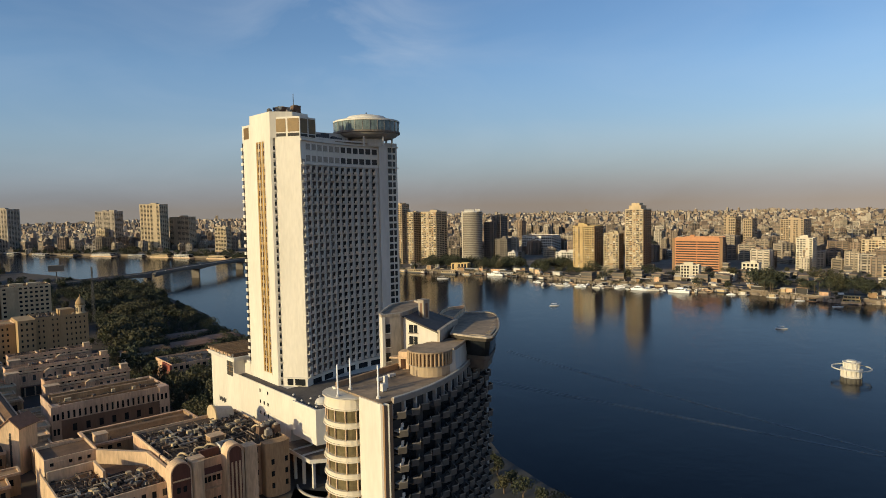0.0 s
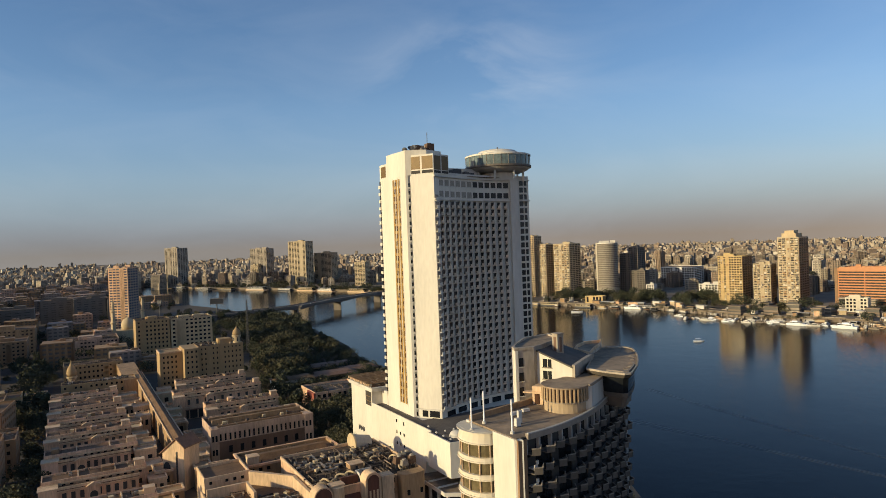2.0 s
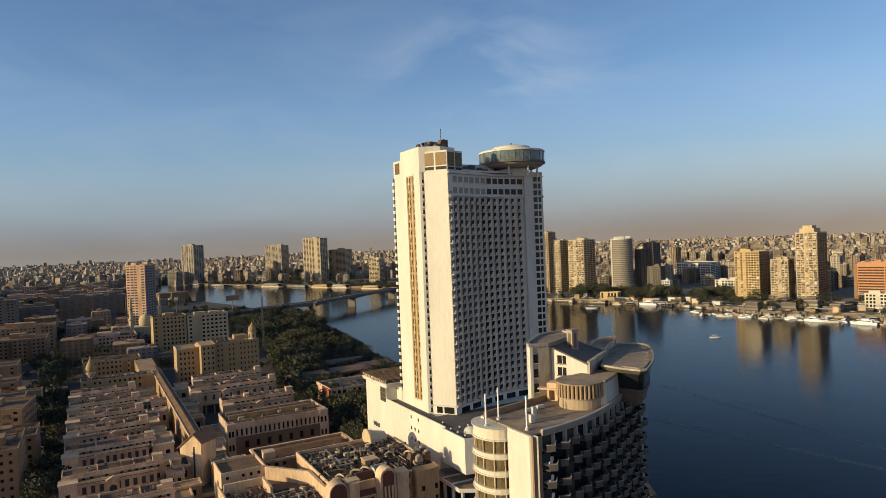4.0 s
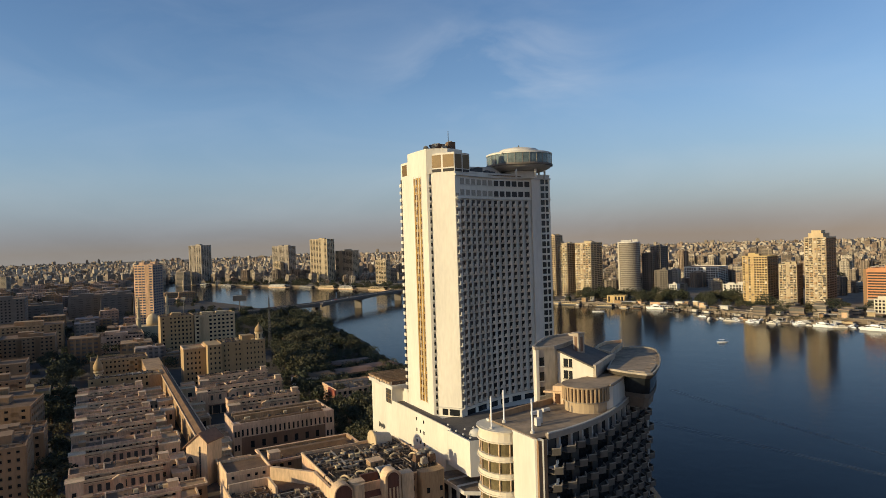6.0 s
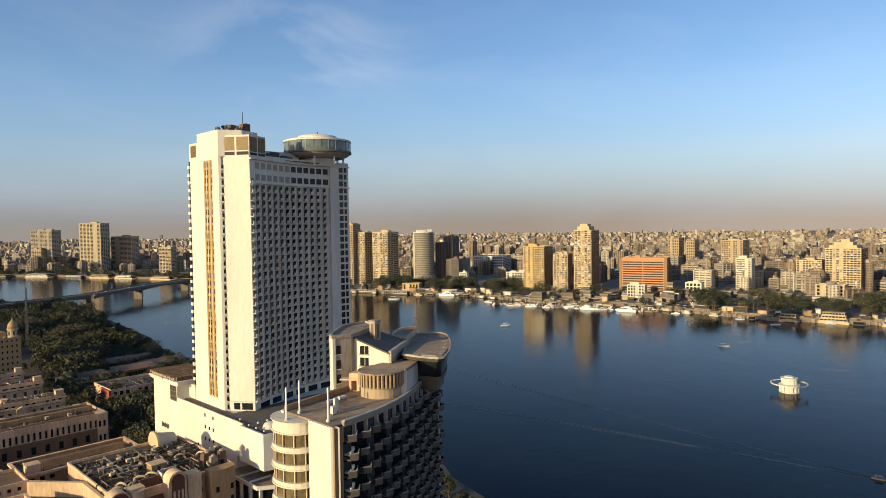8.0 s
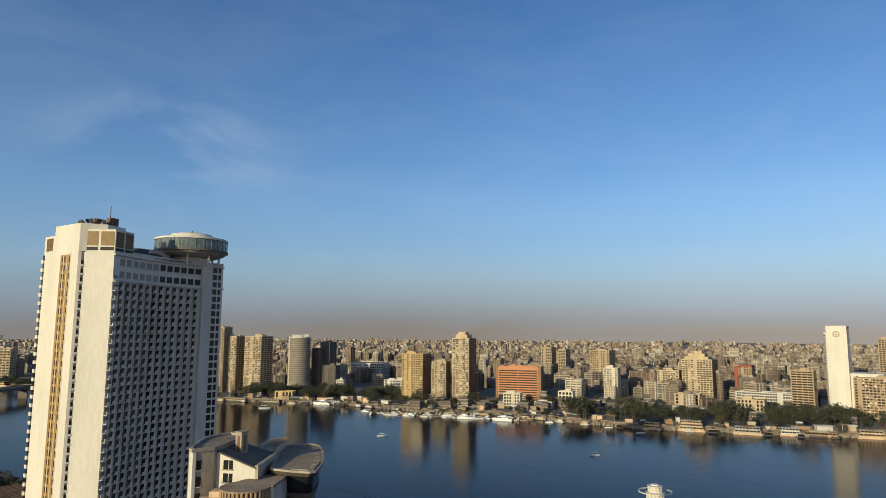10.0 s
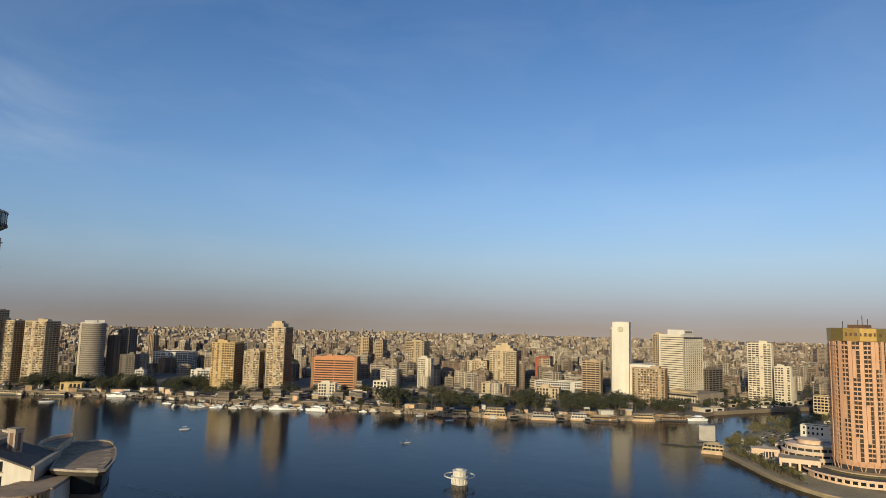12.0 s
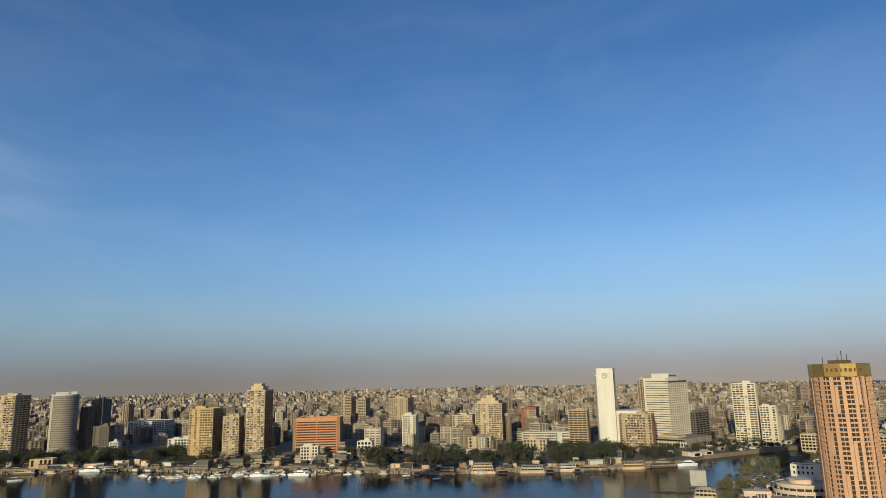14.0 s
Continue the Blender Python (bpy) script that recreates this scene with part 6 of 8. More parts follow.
    part("arched_opening", ao, SHADE, porch)
    # near-black sheet stands for the shade under the porch roof
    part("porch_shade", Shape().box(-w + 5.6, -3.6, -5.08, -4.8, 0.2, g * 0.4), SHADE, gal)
    part("porch_roof", Shape().box(-w + 5.2, -3.2, -6.2, -5.0, g * 0.42, g * 0.42 + 0.35), TILE, gal)
    return p


LBL = "long sand-coloured hospital pavilion with a flat roof and front gallery"
for k, b in enumerate([236, 271, 307, 340, 369, 399, 433]):
    pavilion_row(-11, 23.5, b, 13.0, LBL, PAV if k % 2 else BUFFP, k)
for k, (a0, a1, b) in enumerate([(60, 98, 352), (50, 99, 394), (56, 98, 428)]):
    pavilion_row(a0, a1, b, 14.0, LBL, PAV, k + 10)
big = framed_block("hospital_pavilion", "long cream pavilion with tall upper windows", grid_pose(99.5, 306, 5), 46, 24, 14, PINKWALL, storey=7, bays=21, side_bays=8, band=1.9, pier=1.25, category="pavilion", group="hospital pavilions", seed=31, hut=False, side_wall=PAV, solid=False)
part("corner_tower", Shape().box(-46.6, -43, -1.0, 5, 0, 14.8), PINKWALL, big)
part("corner_tower", Shape().box(-3.4, 0.9, -1.0, 5, 0, 15.0), PINKWALL, big)
part("lintel", Shape().box(-43, -3.4, -0.4, 0.25, 12.2, 14.0), PINKWALL, big)
ctw = Shape().box(-0.45, 0.45, -1.06, -0.8, 0, 2.6).mesh("tower_window", GLASS)
repeat("tower_window", ctw, big, [(x, 0, z, 0) for x in (-45.6, -44.2, -2.4, -0.6) for z in (3.0, 9.2)])
part("roof_curb", Shape().box(-43, -3, 2.5, 3.1, 14.1, 15.3), BUFF, big)
part("roof_wall", Shape().box(-44, -2, 10, 11, 14.1, 16.4), SAND, big)
part("roof_wall", Shape().box(-44, -2, 17, 18, 14.1, 16.0), SAND, big)
# the front is darker brown below the upper windows
part("lower_wall", Shape().box(-43, -3.4, -0.55, -0.3, 0, 8.6), BROWNWALL, big)
lw = Shape().box(-0.8, 0.8, -0.62, -0.4, 3.4, 6.4).mesh("lower_window", GLASS)
repeat("lower_window", lw, big, [(-38 + 5.1 * k, 0, 0, 0) for k in range(7)])
midr = framed_block("hospital_wing", "long sand-coloured wing with a pitched rim roof", grid_pose(92, 247, 5), 37, 17, 13.5, SAND, storey=4.5, bays=12, side_bays=5, band=2.6, pier=1.5, category="wing", seed=32, hut=False)
part("roof_edge", Shape().ring([(-38, -1), (1, -1), (1, 18), (-38, 18)], [(-37, 0), (0, 0), (0, 17), (-37, 17)], 13.9, 14.7), PAV, midr)
part("roof_ridge", Shape().prism([(-35, 5), (-3, 5), (-3, 12), (-35, 12)], 13.6, 15.6, [(-34, 7.5), (-4, 7.5), (-4, 9.5), (-34, 9.5)]), ROOF, midr)
part("stair_cube", Shape().box(-36, -32, 1.0, 5.0, 13.6, 17.0).box(-36.2, -31.8, 0.8, 5.2, 17.0, 17.3), CREAMW, midr)
# covered spine walk and gabled hall
spine = thing("covered_walk", "long covered walk with a dusty pitched roof", "walkway", grid_pose(39.5, 296, 5))
part("wall", Shape().box(-2.2, 2.2, 0, 205, 0, 12.6), SAND, spine)
rf = Shape()
rf.v = [(-2.9, -0.5, 12.6), (2.9, -0.5, 12.6), (0, -0.5, 14.4), (-2.9, 206, 12.6), (2.9, 206, 12.6), (0, 206, 14.4)]
rf.f = [(0, 1, 2), (5, 4, 3), (0, 2, 5, 3), (1, 4, 5, 2), (0, 3, 4, 1)]
part("roof", rf, ROOF, spine)
part("roof_curb", Shape().box(-2.9, -2.5, 0, 205, 12.6, 13.3).box(2.5, 2.9, 0, 205, 12.6, 13.3), CREAMW, spine)
sw_ = Shape().box(2.1, 2.3, -0.7, 0.7, 7.6, 10).mesh("side_window", GLASS)
repeat("side_window", sw_, spine, [(0, 4 + 5 * k, 0, 0) for k in range(40)])
hall = thing("gabled_hall", "cream gabled hall with a clay roof and tall arch", "hall", grid_pose(37.8, 283, 5) @ pose(0, 0, 0, 0, 0, -48))
hs = Shape()
hs.v = [(-5.5, -5, 0), (5, -5, 0), (5, 4, 0), (-5.5, 4, 0), (-5.5, -5, 15), (5, -5, 17.5), (5, 4, 17.5), (-5.5, 4, 15), (1.5, -5, 20.5), (1.5, 4, 20.5)]
hs.f = [(3, 2, 1, 0), (0, 1, 5, 8, 4), (2, 3, 7, 9, 6), (1, 2, 6, 5), (3, 0, 4, 7)]
part("wall", hs, CREAMW, hall)
hr = Shape()
hr.v = [(-6.6, -5.6, 14.2), (-6.6, 4.6, 14.2), (1.5, 4.6, 20.6), (1.5, -5.6, 20.6), (5.8, -5.6, 17.0), (5.8, 4.6, 17.0)]
hr.v += [(x, y, z + 0.45) for x, y, z in hr.v]
hr.f = [(0, 1, 2, 3), (3, 2, 5, 4), (9, 8, 7, 6), (10, 11, 8, 9), (0, 3, 9, 6), (3, 4, 10, 9), (1, 7, 8, 2), (2, 8, 11, 5), (0, 6, 7, 1), (4, 5, 11, 10)]
part("roof", hr, TILE, hall)
part("slot_window", Shape().box(1.1, 1.9, -5.08, -4.8, 2, 15.5), SHADE, hall)
arch = [(-3.4 + 1.7 * math.cos(math.pi * k / 10), -5.08, 8.6 + 2.6 * math.sin(math.pi * k / 10)) for k in range(11)] + [(-5.1, -5.08, 4), (-1.7, -5.08, 4)]
ar = Shape()
ar.v = arch + [(x, -4.7, z) for x, _, z in arch]
ar.f = [tuple(range(13)), tuple(range(25, 12, -1))] + [(i, 13 + i, 13 + (i + 1) % 13, (i + 1) % 13) for i in range(13)]
part("arch_window", ar, SHADE, hall)
part("porch_roof", Shape().box(-5.2, 0.2, -7.0, -5.0, 3.4, 3.9), CREAMW, hall)
pst = Shape().box(-0.3, 0.3, -6.8, -6.2, 0, 3.4).mesh("porch_post", CREAMW)
repeat("porch_post", pst, hall, [(x, 0, 0, 0) for x in (-4.8, -2.5, -0.2)])
# links and small roofs between the pavilions
rnd = random.Random(8)
for k in range(34):
    left = k % 2 == 0
    a = rnd.uniform(25, 34) if left else rnd.uniform(44, 52)
    b = 250 + 6.0 * k + rnd.uniform(-3, 3)
    w, d, h = rnd.uniform(6, 11), rnd.uniform(6, 11), rnd.uniform(6, 11)
    lk = thing("link_building", "small sand-coloured link building with a flat roof", "outbuilding", grid_pose(a, b, 5), "link buildings")
    part("wall", Shape().box(-w / 2, w / 2, -d / 2, d / 2, 0, h), rnd.choice([SAND, CREAM, CREAMW]), lk)
    part("roof_rim", Shape().ring([(-w / 2 - 0.3, -d / 2 - 0.3), (w / 2 + 0.3, -d / 2 - 0.3), (w / 2 + 0.3, d / 2 + 0.3), (-w / 2 - 0.3, d / 2 + 0.3)], [(-w / 2 + 0.3, -d / 2 + 0.3), (w / 2 - 0.3, -d / 2 + 0.3), (w / 2 - 0.3, d / 2 - 0.3), (-w / 2 + 0.3, d / 2 - 0.3)], h - 0.2, h + 0.7), CREAMW, lk)
    for x in (-0.2, 0.2):
        part("window", Shape().box(w * (x - 0.1), w * (x + 0.1), -d / 2 - 0.06, -d / 2 + 0.1, h * 0.5, h * 0.8), GLASS, lk)

# tall ochre block with a domed turret
to = framed_block("ochre_block", "tall ochre hospital block with small windows", grid_pose(106, 472, 5), 30, 22, 28.5, OCHRE, storey=3.45, bays=11, side_bays=8, band=2.0, pier=1.7, proud=0.2, category="hospital block", seed=33)
part("bright_bay", Shape().box(-39.5, -30.1, -3, 20, 0, 29.2), OCHRE, to)
part("wing", Shape().box(-54, -39.6, 6, 24, 0, 26.5), OCHRE, to)
part("wing_parapet", Shape().ring([(-54.3, 5.7), (-39.6, 5.7), (-39.6, 24.3), (-54.3, 24.3)], [(-53.6, 6.4), (-40, 6.4), (-40, 23.6), (-53.6, 23.6)], 26.5, 27.4), CREAMW, to)
wgw = Shape().box(-0.5, 0.5, -0.07, 0.2, 0, 1.5).mesh("wing_window", GLASS)
repeat("wing_window", wgw, to, [(-51.5 + 2.6 * i, 6, 2 + 3.5 * j, 0) for i in range(4) for j in range(7)] + [(-37.5 + 2.8 * i, -3, 2 + 3.45 * j, 0) for i in range(3) for j in range(8)])


def domed_turret(a, b, z, r, h, label):
    d = thing("domed_turret", label, "turret", grid_pose(a, b, z))
    part("drum", Shape().lathe([(r * 1.15, 0), (r * 1.15, h * 0.1), (r, h * 0.12), (r, h * 0.4), (r * 1.2, h * 0.43), (r * 1.2, h * 0.48)], 12), CREAM, d)
    part("dome", Shape().lathe([(r * 1.0, h * 0.48), (r * 1.08, h * 0.58), (r * 0.9, h * 0.7), (r * 0.45, h * 0.82), (r * 0.15, h * 0.9), (r * 0.05, h)], 16), OCHRE, d, smooth=True)
    op = Shape().turned(r * 0.98, 0, 0.3, r * 0.32, h * 0.16, h * 0.36, 0).mesh("opening", SHADE)
    repeat("opening", op, d, [(0, 0, 0, 30 + 60 * k) for k in range(6)])


domed_turret(102.5, 475, 33.6, 2.7, 13, "small golden dome on a round turret")
domed_turret(0, 529, 5, 3.0, 22, "slim sand-coloured turret with a dome")
framed_block("ochre_block", "tall sand-coloured hospital block with a recessed middle", grid_pose(116, 640, 5), 36, 24, 33.5, CREAM, storey=3.6, bays=9, side_bays=5, band=1.9, pier=1.6, category="hospital block", seed=34)
framed_block("ochre_block", "tall ochre block beside the hospital", grid_pose(79, 640, 5), 28, 26, 34, OCHRE, storey=3.6, bays=8, side_bays=5, band=1.9, pier=1.8, category="hospital block", seed=35)
court = framed_block("courtyard_block", "ochre courtyard block with rows of small windows", grid_pose(33, 540, 5), 38, 22, 15, OCHRE, storey=3.75, bays=13, side_bays=6, band=2.1, pier=1.6, category="hospital block", seed=36, hut=False)
part("side_wing", Shape().box(-4, 8, -72, -0.4, 0, 14), SAND, court)
framed_block("courtyard_block", "ochre front wing of the courtyard block", grid_pose(36, 470, 5), 42, 12, 13.5, OCHRE, storey=4.5, bays=14, side_bays=4, band=2.6, pier=1.7, category="hospital block", seed=38, hut=False)
framed_block("white_block", "white hospital block with rows of windows", grid_pose(40, 690, 5), 46, 40, 15, PINKWALL, storey=3.75, bays=14, side_bays=8, band=1.9, pier=1.4, category="hospital block", seed=39)
# mosque
mq = thing("mosque", "sand-coloured mosque with a dome and two minarets", "mosque", grid_pose(56, 800, 5))
part("hall", Shape().box(-14, 14, -12, 12, 0, 12), CREAM, mq)
part("dome", Shape().lathe([(6.6, 12), (6.6, 15), (7, 16.5), (6.3, 20), (4, 23.2), (1, 25), (0.2, 27)], 24), CREAM, mq, smooth=True)
for x, y in ((-15, -14), (14, -14)):
    part("minaret", Shape().lathe([(2.4, 0), (2.4, 20), (3.2, 21), (3.2, 22), (1.9, 22.4), (1.9, 32), (2.7, 33), (2.7, 34), (1.3, 34.4), (1.3, 40), (1.7, 41.5), (0.9, 44), (0.1, 47)], 10, x, y), CREAM, mq)

solo("road_forecourt", Shape().prism([(103.6, 246), (103.6, 199), (96, 188), (60, 186), (30, 190), (30, 150), (134, 150), (134, 184), (116, 186), (116, 212), (111, 246)], 5.0, 5.06), ASPHALT, "dark asphalt forecourt between the houses and the hotel", "road", grid_pose(0, 0, 0), kind="structure")
ramp = Shape()
for k in range(14):
    t0, t1 = radians(150 + 8 * k), radians(150 + 8 * (k + 1))
    ramp.prism([(116 + 12 * math.cos(t0), 190 + 14 * math.sin(t0)), (116 + 12 * math.cos(t1), 190 + 14 * math.sin(t1)), (116 + 11.5 * math.cos(t1), 190 + 13.5 * math.sin(t1)), (116 + 11.5 * math.cos(t0), 190 + 13.5 * math.sin(t0))], 5.06, 5.75)
solo("ramp_wall", ramp, GREYWALL, "low curved wall of the hotel drive", "low wall", grid_pose(0, 0, 0))
# forecourt block with cluttered roofs below the podium
framed_block("corner_house", "white-rimmed house with a flat roof", grid_pose(53, 235, 5), 15, 15, 16, CREAMW, storey=4, bays=5, side_bays=5, band=2.4, pier=1.6, category="house", seed=51, hut=False)
fb_ = thing("flat_roof_house", "house with a sunlit white parapet and machine-covered roof", "house", grid_pose(0, 0, 0))
part("wall", Shape().prism([(37, 233), (37, 200), (64, 200), (64, 219), (53, 233)], 5, 17.5), SAND, fb_)
part("white_parapet", Shape().prism([(52.6, 233.3), (64.2, 219.4), (64.2, 200), (65.2, 200), (65.2, 220), (53.6, 234.3)], 5, 22), CREAMW, fb_)
part("left_parapet", Shape().box(36.5, 37, 200, 234, 5, 18.6).box(37, 64, 199.5, 200, 5, 18.6), CREAMW, fb_)
part("roof", Shape().prism([(37.2, 232), (37.2, 200.2), (63.9, 200.2), (63.9, 219), (52.6, 232)], 17.5, 17.7), ROOF, fb_)
frw = Shape().box(-0.6, 0.6, 199.4, 199.7, 0, 2.0).mesh("window", GLASS)
repeat("window", frw, fb_, [(39 + 3 * i, 0, z, 0) for i in range(9) for z in (7, 11, 14.6)])
part("inner_wall", Shape().box(37.2, 50, 226, 226.8, 17.7, 21).box(50, 50.8, 215, 226.8, 17.7, 21), CREAMW, fb_)
fc = thing("arched_house", "cream house with red-brown tiled arched bays and a machine-covered roof", "house", grid_pose(0, 0, 0))
part("wall", Shape().prism([(66, 240), (66, 199.6), (103, 199.6), (103, 240)], 5, 22), PAV, fc)
part("roof", Shape().box(66.4, 102.6, 200.6, 239, 22.004, 22.2), ROOFSHADE, fc)
part("parapet", Shape().box(65.8, 66.3, 199.2, 240, 21.9, 23.0).box(102.8, 103.3, 199.2, 240, 21.9, 23.0).box(66.3, 102.8, 239.5, 240, 21.9, 23.0), CREAMW, fc)


def outline_slab(poly, b0, b1):
    s = Shape()
    m_ = len(poly)
    s.v = [(x, b0, z) for x, z in poly] + [(x, b1, z) for x, z in poly]
    s.f = [tuple(range(m_)), tuple(range(2 * m_ - 1, m_ - 1, -1))] + [(i, m_ + i, m_ + (i + 1) % m_, (i + 1) % m_) for i in range(m_)]
    return s


def arch_bay(a, b, w, top, rim, sill):
    """A round-headed bay with a pale rim round a tiled field and tall slits below."""
    n = 14
    arc = [(math.cos(math.pi * k / n), math.sin(math.pi * k / n)) for k in range(n + 1)]
    r = w / 2
    outer = [(a + r * x, top - r + r * z) for x, z in arc] + [(a - r, 5), (a + r, 5)]
    q = r - rim
    inner = [(a + q * x, top - r + q * z) for x, z in arc] + [(a - q, sill), (a + q, sill)]
    part("arch_bay", outline_slab(outer, b, b + 4.5), CREAMW, fc)
    part("tiled_field", outline_slab(inner, b - 0.1, b + 0.2), TILERED, fc)
    for k in range(1, 4):
        bead = [(a + (q + rim * (k - 0.5) / 3.2) * x, top - r + (q + rim * (k - 0.5) / 3.2) * z) for x, z in arc]
        s = Shape()
        for p0, p1 in zip(bead, bead[1:]):
            s.tube((p0[0], b - 0.02, p0[1]), (p1[0], b - 0.02, p1[1]), 0.09, 5)
        part("arch_moulding", s, PAV, fc)


arch_bay(66.7, 195.4, 6.2, 24.8, 0.4, 6.0)
part("string_course", Shape().box(64.2, 69.2, 195.0, 195.28, 19.2, 19.6), CREAMW, fc)
arch_bay(83.6, 195.2, 5.6, 26.2, 0.8, 8.0)
for x in (-1.25, 0.05, 1.3):
    part("arch_mullion", Shape().box(83.6 + x - 0.3, 83.6 + x + 0.3, 194.9, 195.09, 8, 20.5), CREAMW, fc)
pier = Shape().prism([(72.1 + 2.0 * math.cos(radians(t)), 197 + 2.0 * math.sin(radians(t))) for t in range(180, 361, 15)] + [(74.1, 199.5), (70.1, 199.5)], 5, 23.6)
part("round_pier", pier, CREAMW, fc)
part("pier_cap", Shape().box(69.8, 74.4, 196.6, 200.4, 23.61, 24.1), CREAMW, fc)
part("tiled_field", Shape().prism([(74.5, 199.5), (80.6, 199.5), (80.6, 198.4), (74.5, 198.4)], 17.6, 21.0, [(74.5, 201.6), (80.6, 201.6), (80.6, 200.8), (74.5, 200.8)]).box(74.5, 80.6, 200.8, 201.6, 21.01, 24.6), TILERED, fc)
part("string_course", Shape().box(74.2, 80.7, 198.2, 199.55, 17.1, 17.58).box(74.2, 80.7, 199.1, 199.55, 12.2, 12.6), CREAMW, fc)
part("flat_bay", Shape().box(86.9, 91.2, 195.6, 199.58, 5, 24.0), CREAMW, fc)
part("round_bay", Shape().prism([(94.2, 199.5), (94.2, 196.6)] + [(98.6 + 4.4 * math.cos(radians(t)), 196.6 + 1.9 * math.sin(radians(t))) for t in range(190, 351, 16)] + [(103.0, 196.6), (103.0, 199.5)], 5, 23.0), SAND, fc)
acw = Shape().box(-0.5, 0.5, 0, 0.25, 0, 1.7).mesh("window", GLASS)
repeat("window", acw, fc, [(75.3 + 1.45 * i, 199.36, z, 0) for i in range(4) for z in (7.5, 14.6)])
repeat("window", acw, fc, [(92.7, 199.4, z, 0) for z in (8, 12, 16, 19.6)] + [(96.2 + 2.4 * i, 194.75 + 0.1 * (i != 1), z, 4 - 4 * i) for i in range(3) for z in (8, 12, 16)])
repeat("window", acw, fc, [(65.7 + 1.9 * i, 195.1, z, 0) for i in range(2) for z in (10.2, 15.6)])
roof_room = thing("roof_room", "small sand-coloured stair room on the roof", "roof room", grid_pose(84, 212, 22.2))
part("wall", Shape().box(-2.4, 2.4, -2, 2, 0, 2.5), SAND, roof_room)
part("roof", Shape().box(-2.6, 2.6, -2.2, 2.2, 2.51, 2.75), CREAMW, roof_room)
part("door", Shape().box(-0.5, 0.5, -2.08, -1.99, 0, 2), SHADE, roof_room)
screen = thing("roof_screen", "white screen wall round roof machines", "screen wall", grid_pose(85, 204, 22.2))
part("wall", Shape().box(-2.8, 2.8, 2.4, 2.65, 0, 1.9).box(-3.05, -2.81, -1.2, 2.65, 0, 1.9), WHITE2, screen)
vault = thing("white_vault", "small white vaulted roof with a raised rim", "vault", grid_pose(93, 236, 22.2))
for name, u0, u1, r0, r1 in (("rim", -0.5, 0.1, 4.5, 4.5), ("vault", 0.11, 7.0, 3.9, 2.6)):
    s = Shape()
    n = 14
    for u, r in ((u0, r0), (u1, r1)):
        s.v += [(u, r * math.cos(math.pi * k / n), 1.0 + r * math.sin(math.pi * k / n)) for k in range(n + 1)] + [(u, -r, 0), (u, r, 0)]
    m_ = n + 3
    s.f = [tuple(range(m_)), tuple(range(2 * m_ - 1, m_ - 1, -1))] + [(i, m_ + i, m_ + (i + 1) % m_, (i + 1) % m_) for i in range(m_)]
    part(name, s, CREAM if name == "rim" else GREYWALL, vault)
# tall plant on open steel frames at the house's corner
for a, b, w, dep, h, casing in ((97.4, 204.2, 2.0, 1.3, 4.2, RUST), (100.9, 205.2, 1.4, 1.7, 5.0, STEEL), (101.2, 202.0, 1.2, 1.1, 4.4, RUST), (98.2, 201.8, 1.2, 0.9, 3.4, METAL), (101.0, 208.4, 1.4, 1.2, 3.8, STEEL)):
    plant = thing("cooling_unit", "dirty cooling unit on an open steel frame on the roof", "cooling unit", grid_pose(a, b, 22.2), "cooling units")
    for x in (-w + 0.1, w - 0.1):
        for y in (-dep + 0.1, dep - 0.1):
            part("leg", Shape().box(x - 0.09, x + 0.09, y - 0.09, y + 0.09, 0, h * 0.45), STEEL, plant)
    part("casing", Shape().prism([(-w, -dep), (w, -dep), (w, dep), (-w, dep)], h * 0.45, h, [(-w * 0.86, -dep * 0.9), (w * 0.86, -dep * 0.9), (w * 0.86, dep * 0.9), (-w * 0.86, dep * 0.9)]), casing, plant)
    part("fan_cowl", Shape().lathe([(0.8, h), (0.7, h + 0.5), (0.55, h + 0.5)], 12), METAL, plant)
    part("brace", Shape().tube((-w + 0.1, -dep, 0.1), (w - 0.1, -dep, h * 0.45), 0.06, 5), STEEL, plant)
    part("pipe", Shape().tube((w + 0.2, 0, 0), (w + 0.2, 0, h * 0.8), 0.14, 6).tube((w + 0.2, 0, h * 0.8), (w - 0.3, 0, h * 0.8), 0.14, 6), CREAM, plant)
annex = thing("podium_annex", "low cream annex between the arched house and the podium", "annex", grid_pose(98, 247, 5))
part("wall", Shape().box(-6, 7, -6.9, 7, 0, 13), SAND, annex)
part("parapet", Shape().box(-6, 7, 6.6, 7, 13.01, 13.8).box(6.6, 7, -6.9, 6.59, 13.01, 13.8), CREAMW, annex)
part("roof", Shape().box(-5.9, 6.5, -6.8, 6.5, 13.004, 13.1), ROOFSHADE, annex)


def bent_pipe(a, b, z, r, sweep, turn):
    """A fat pale duct that rises, bends over and comes down again."""
    t = thing("bent_duct", "fat pale insulated duct bent over the roof", "duct", grid_pose(a, b, z) @ pose(0, 0, 0, 0, 0, turn), "bent ducts")
    s = Shape()
    pts = [(-r * math.cos(radians(d)), 0.4 * r * math.sin(radians(2 * d)), 0.5 + 0.75 * r * math.sin(radians(d))) for d in range(0, sweep + 1, 15)]
    for p0, p1 in zip(pts, pts[1:]):
        s.tube(p0, p1, 0.34, 8)
    part("duct", s, CREAM, t)
    part("foot", Shape().box(-r - 0.4, -r + 0.4, -0.4, 0.4, 0, 0.6).box(pts[-1][0] - 0.4, pts[-1][0] + 0.4, pts[-1][1] - 0.4, pts[-1][1] + 0.4, 0, 0.6), STEEL, t)


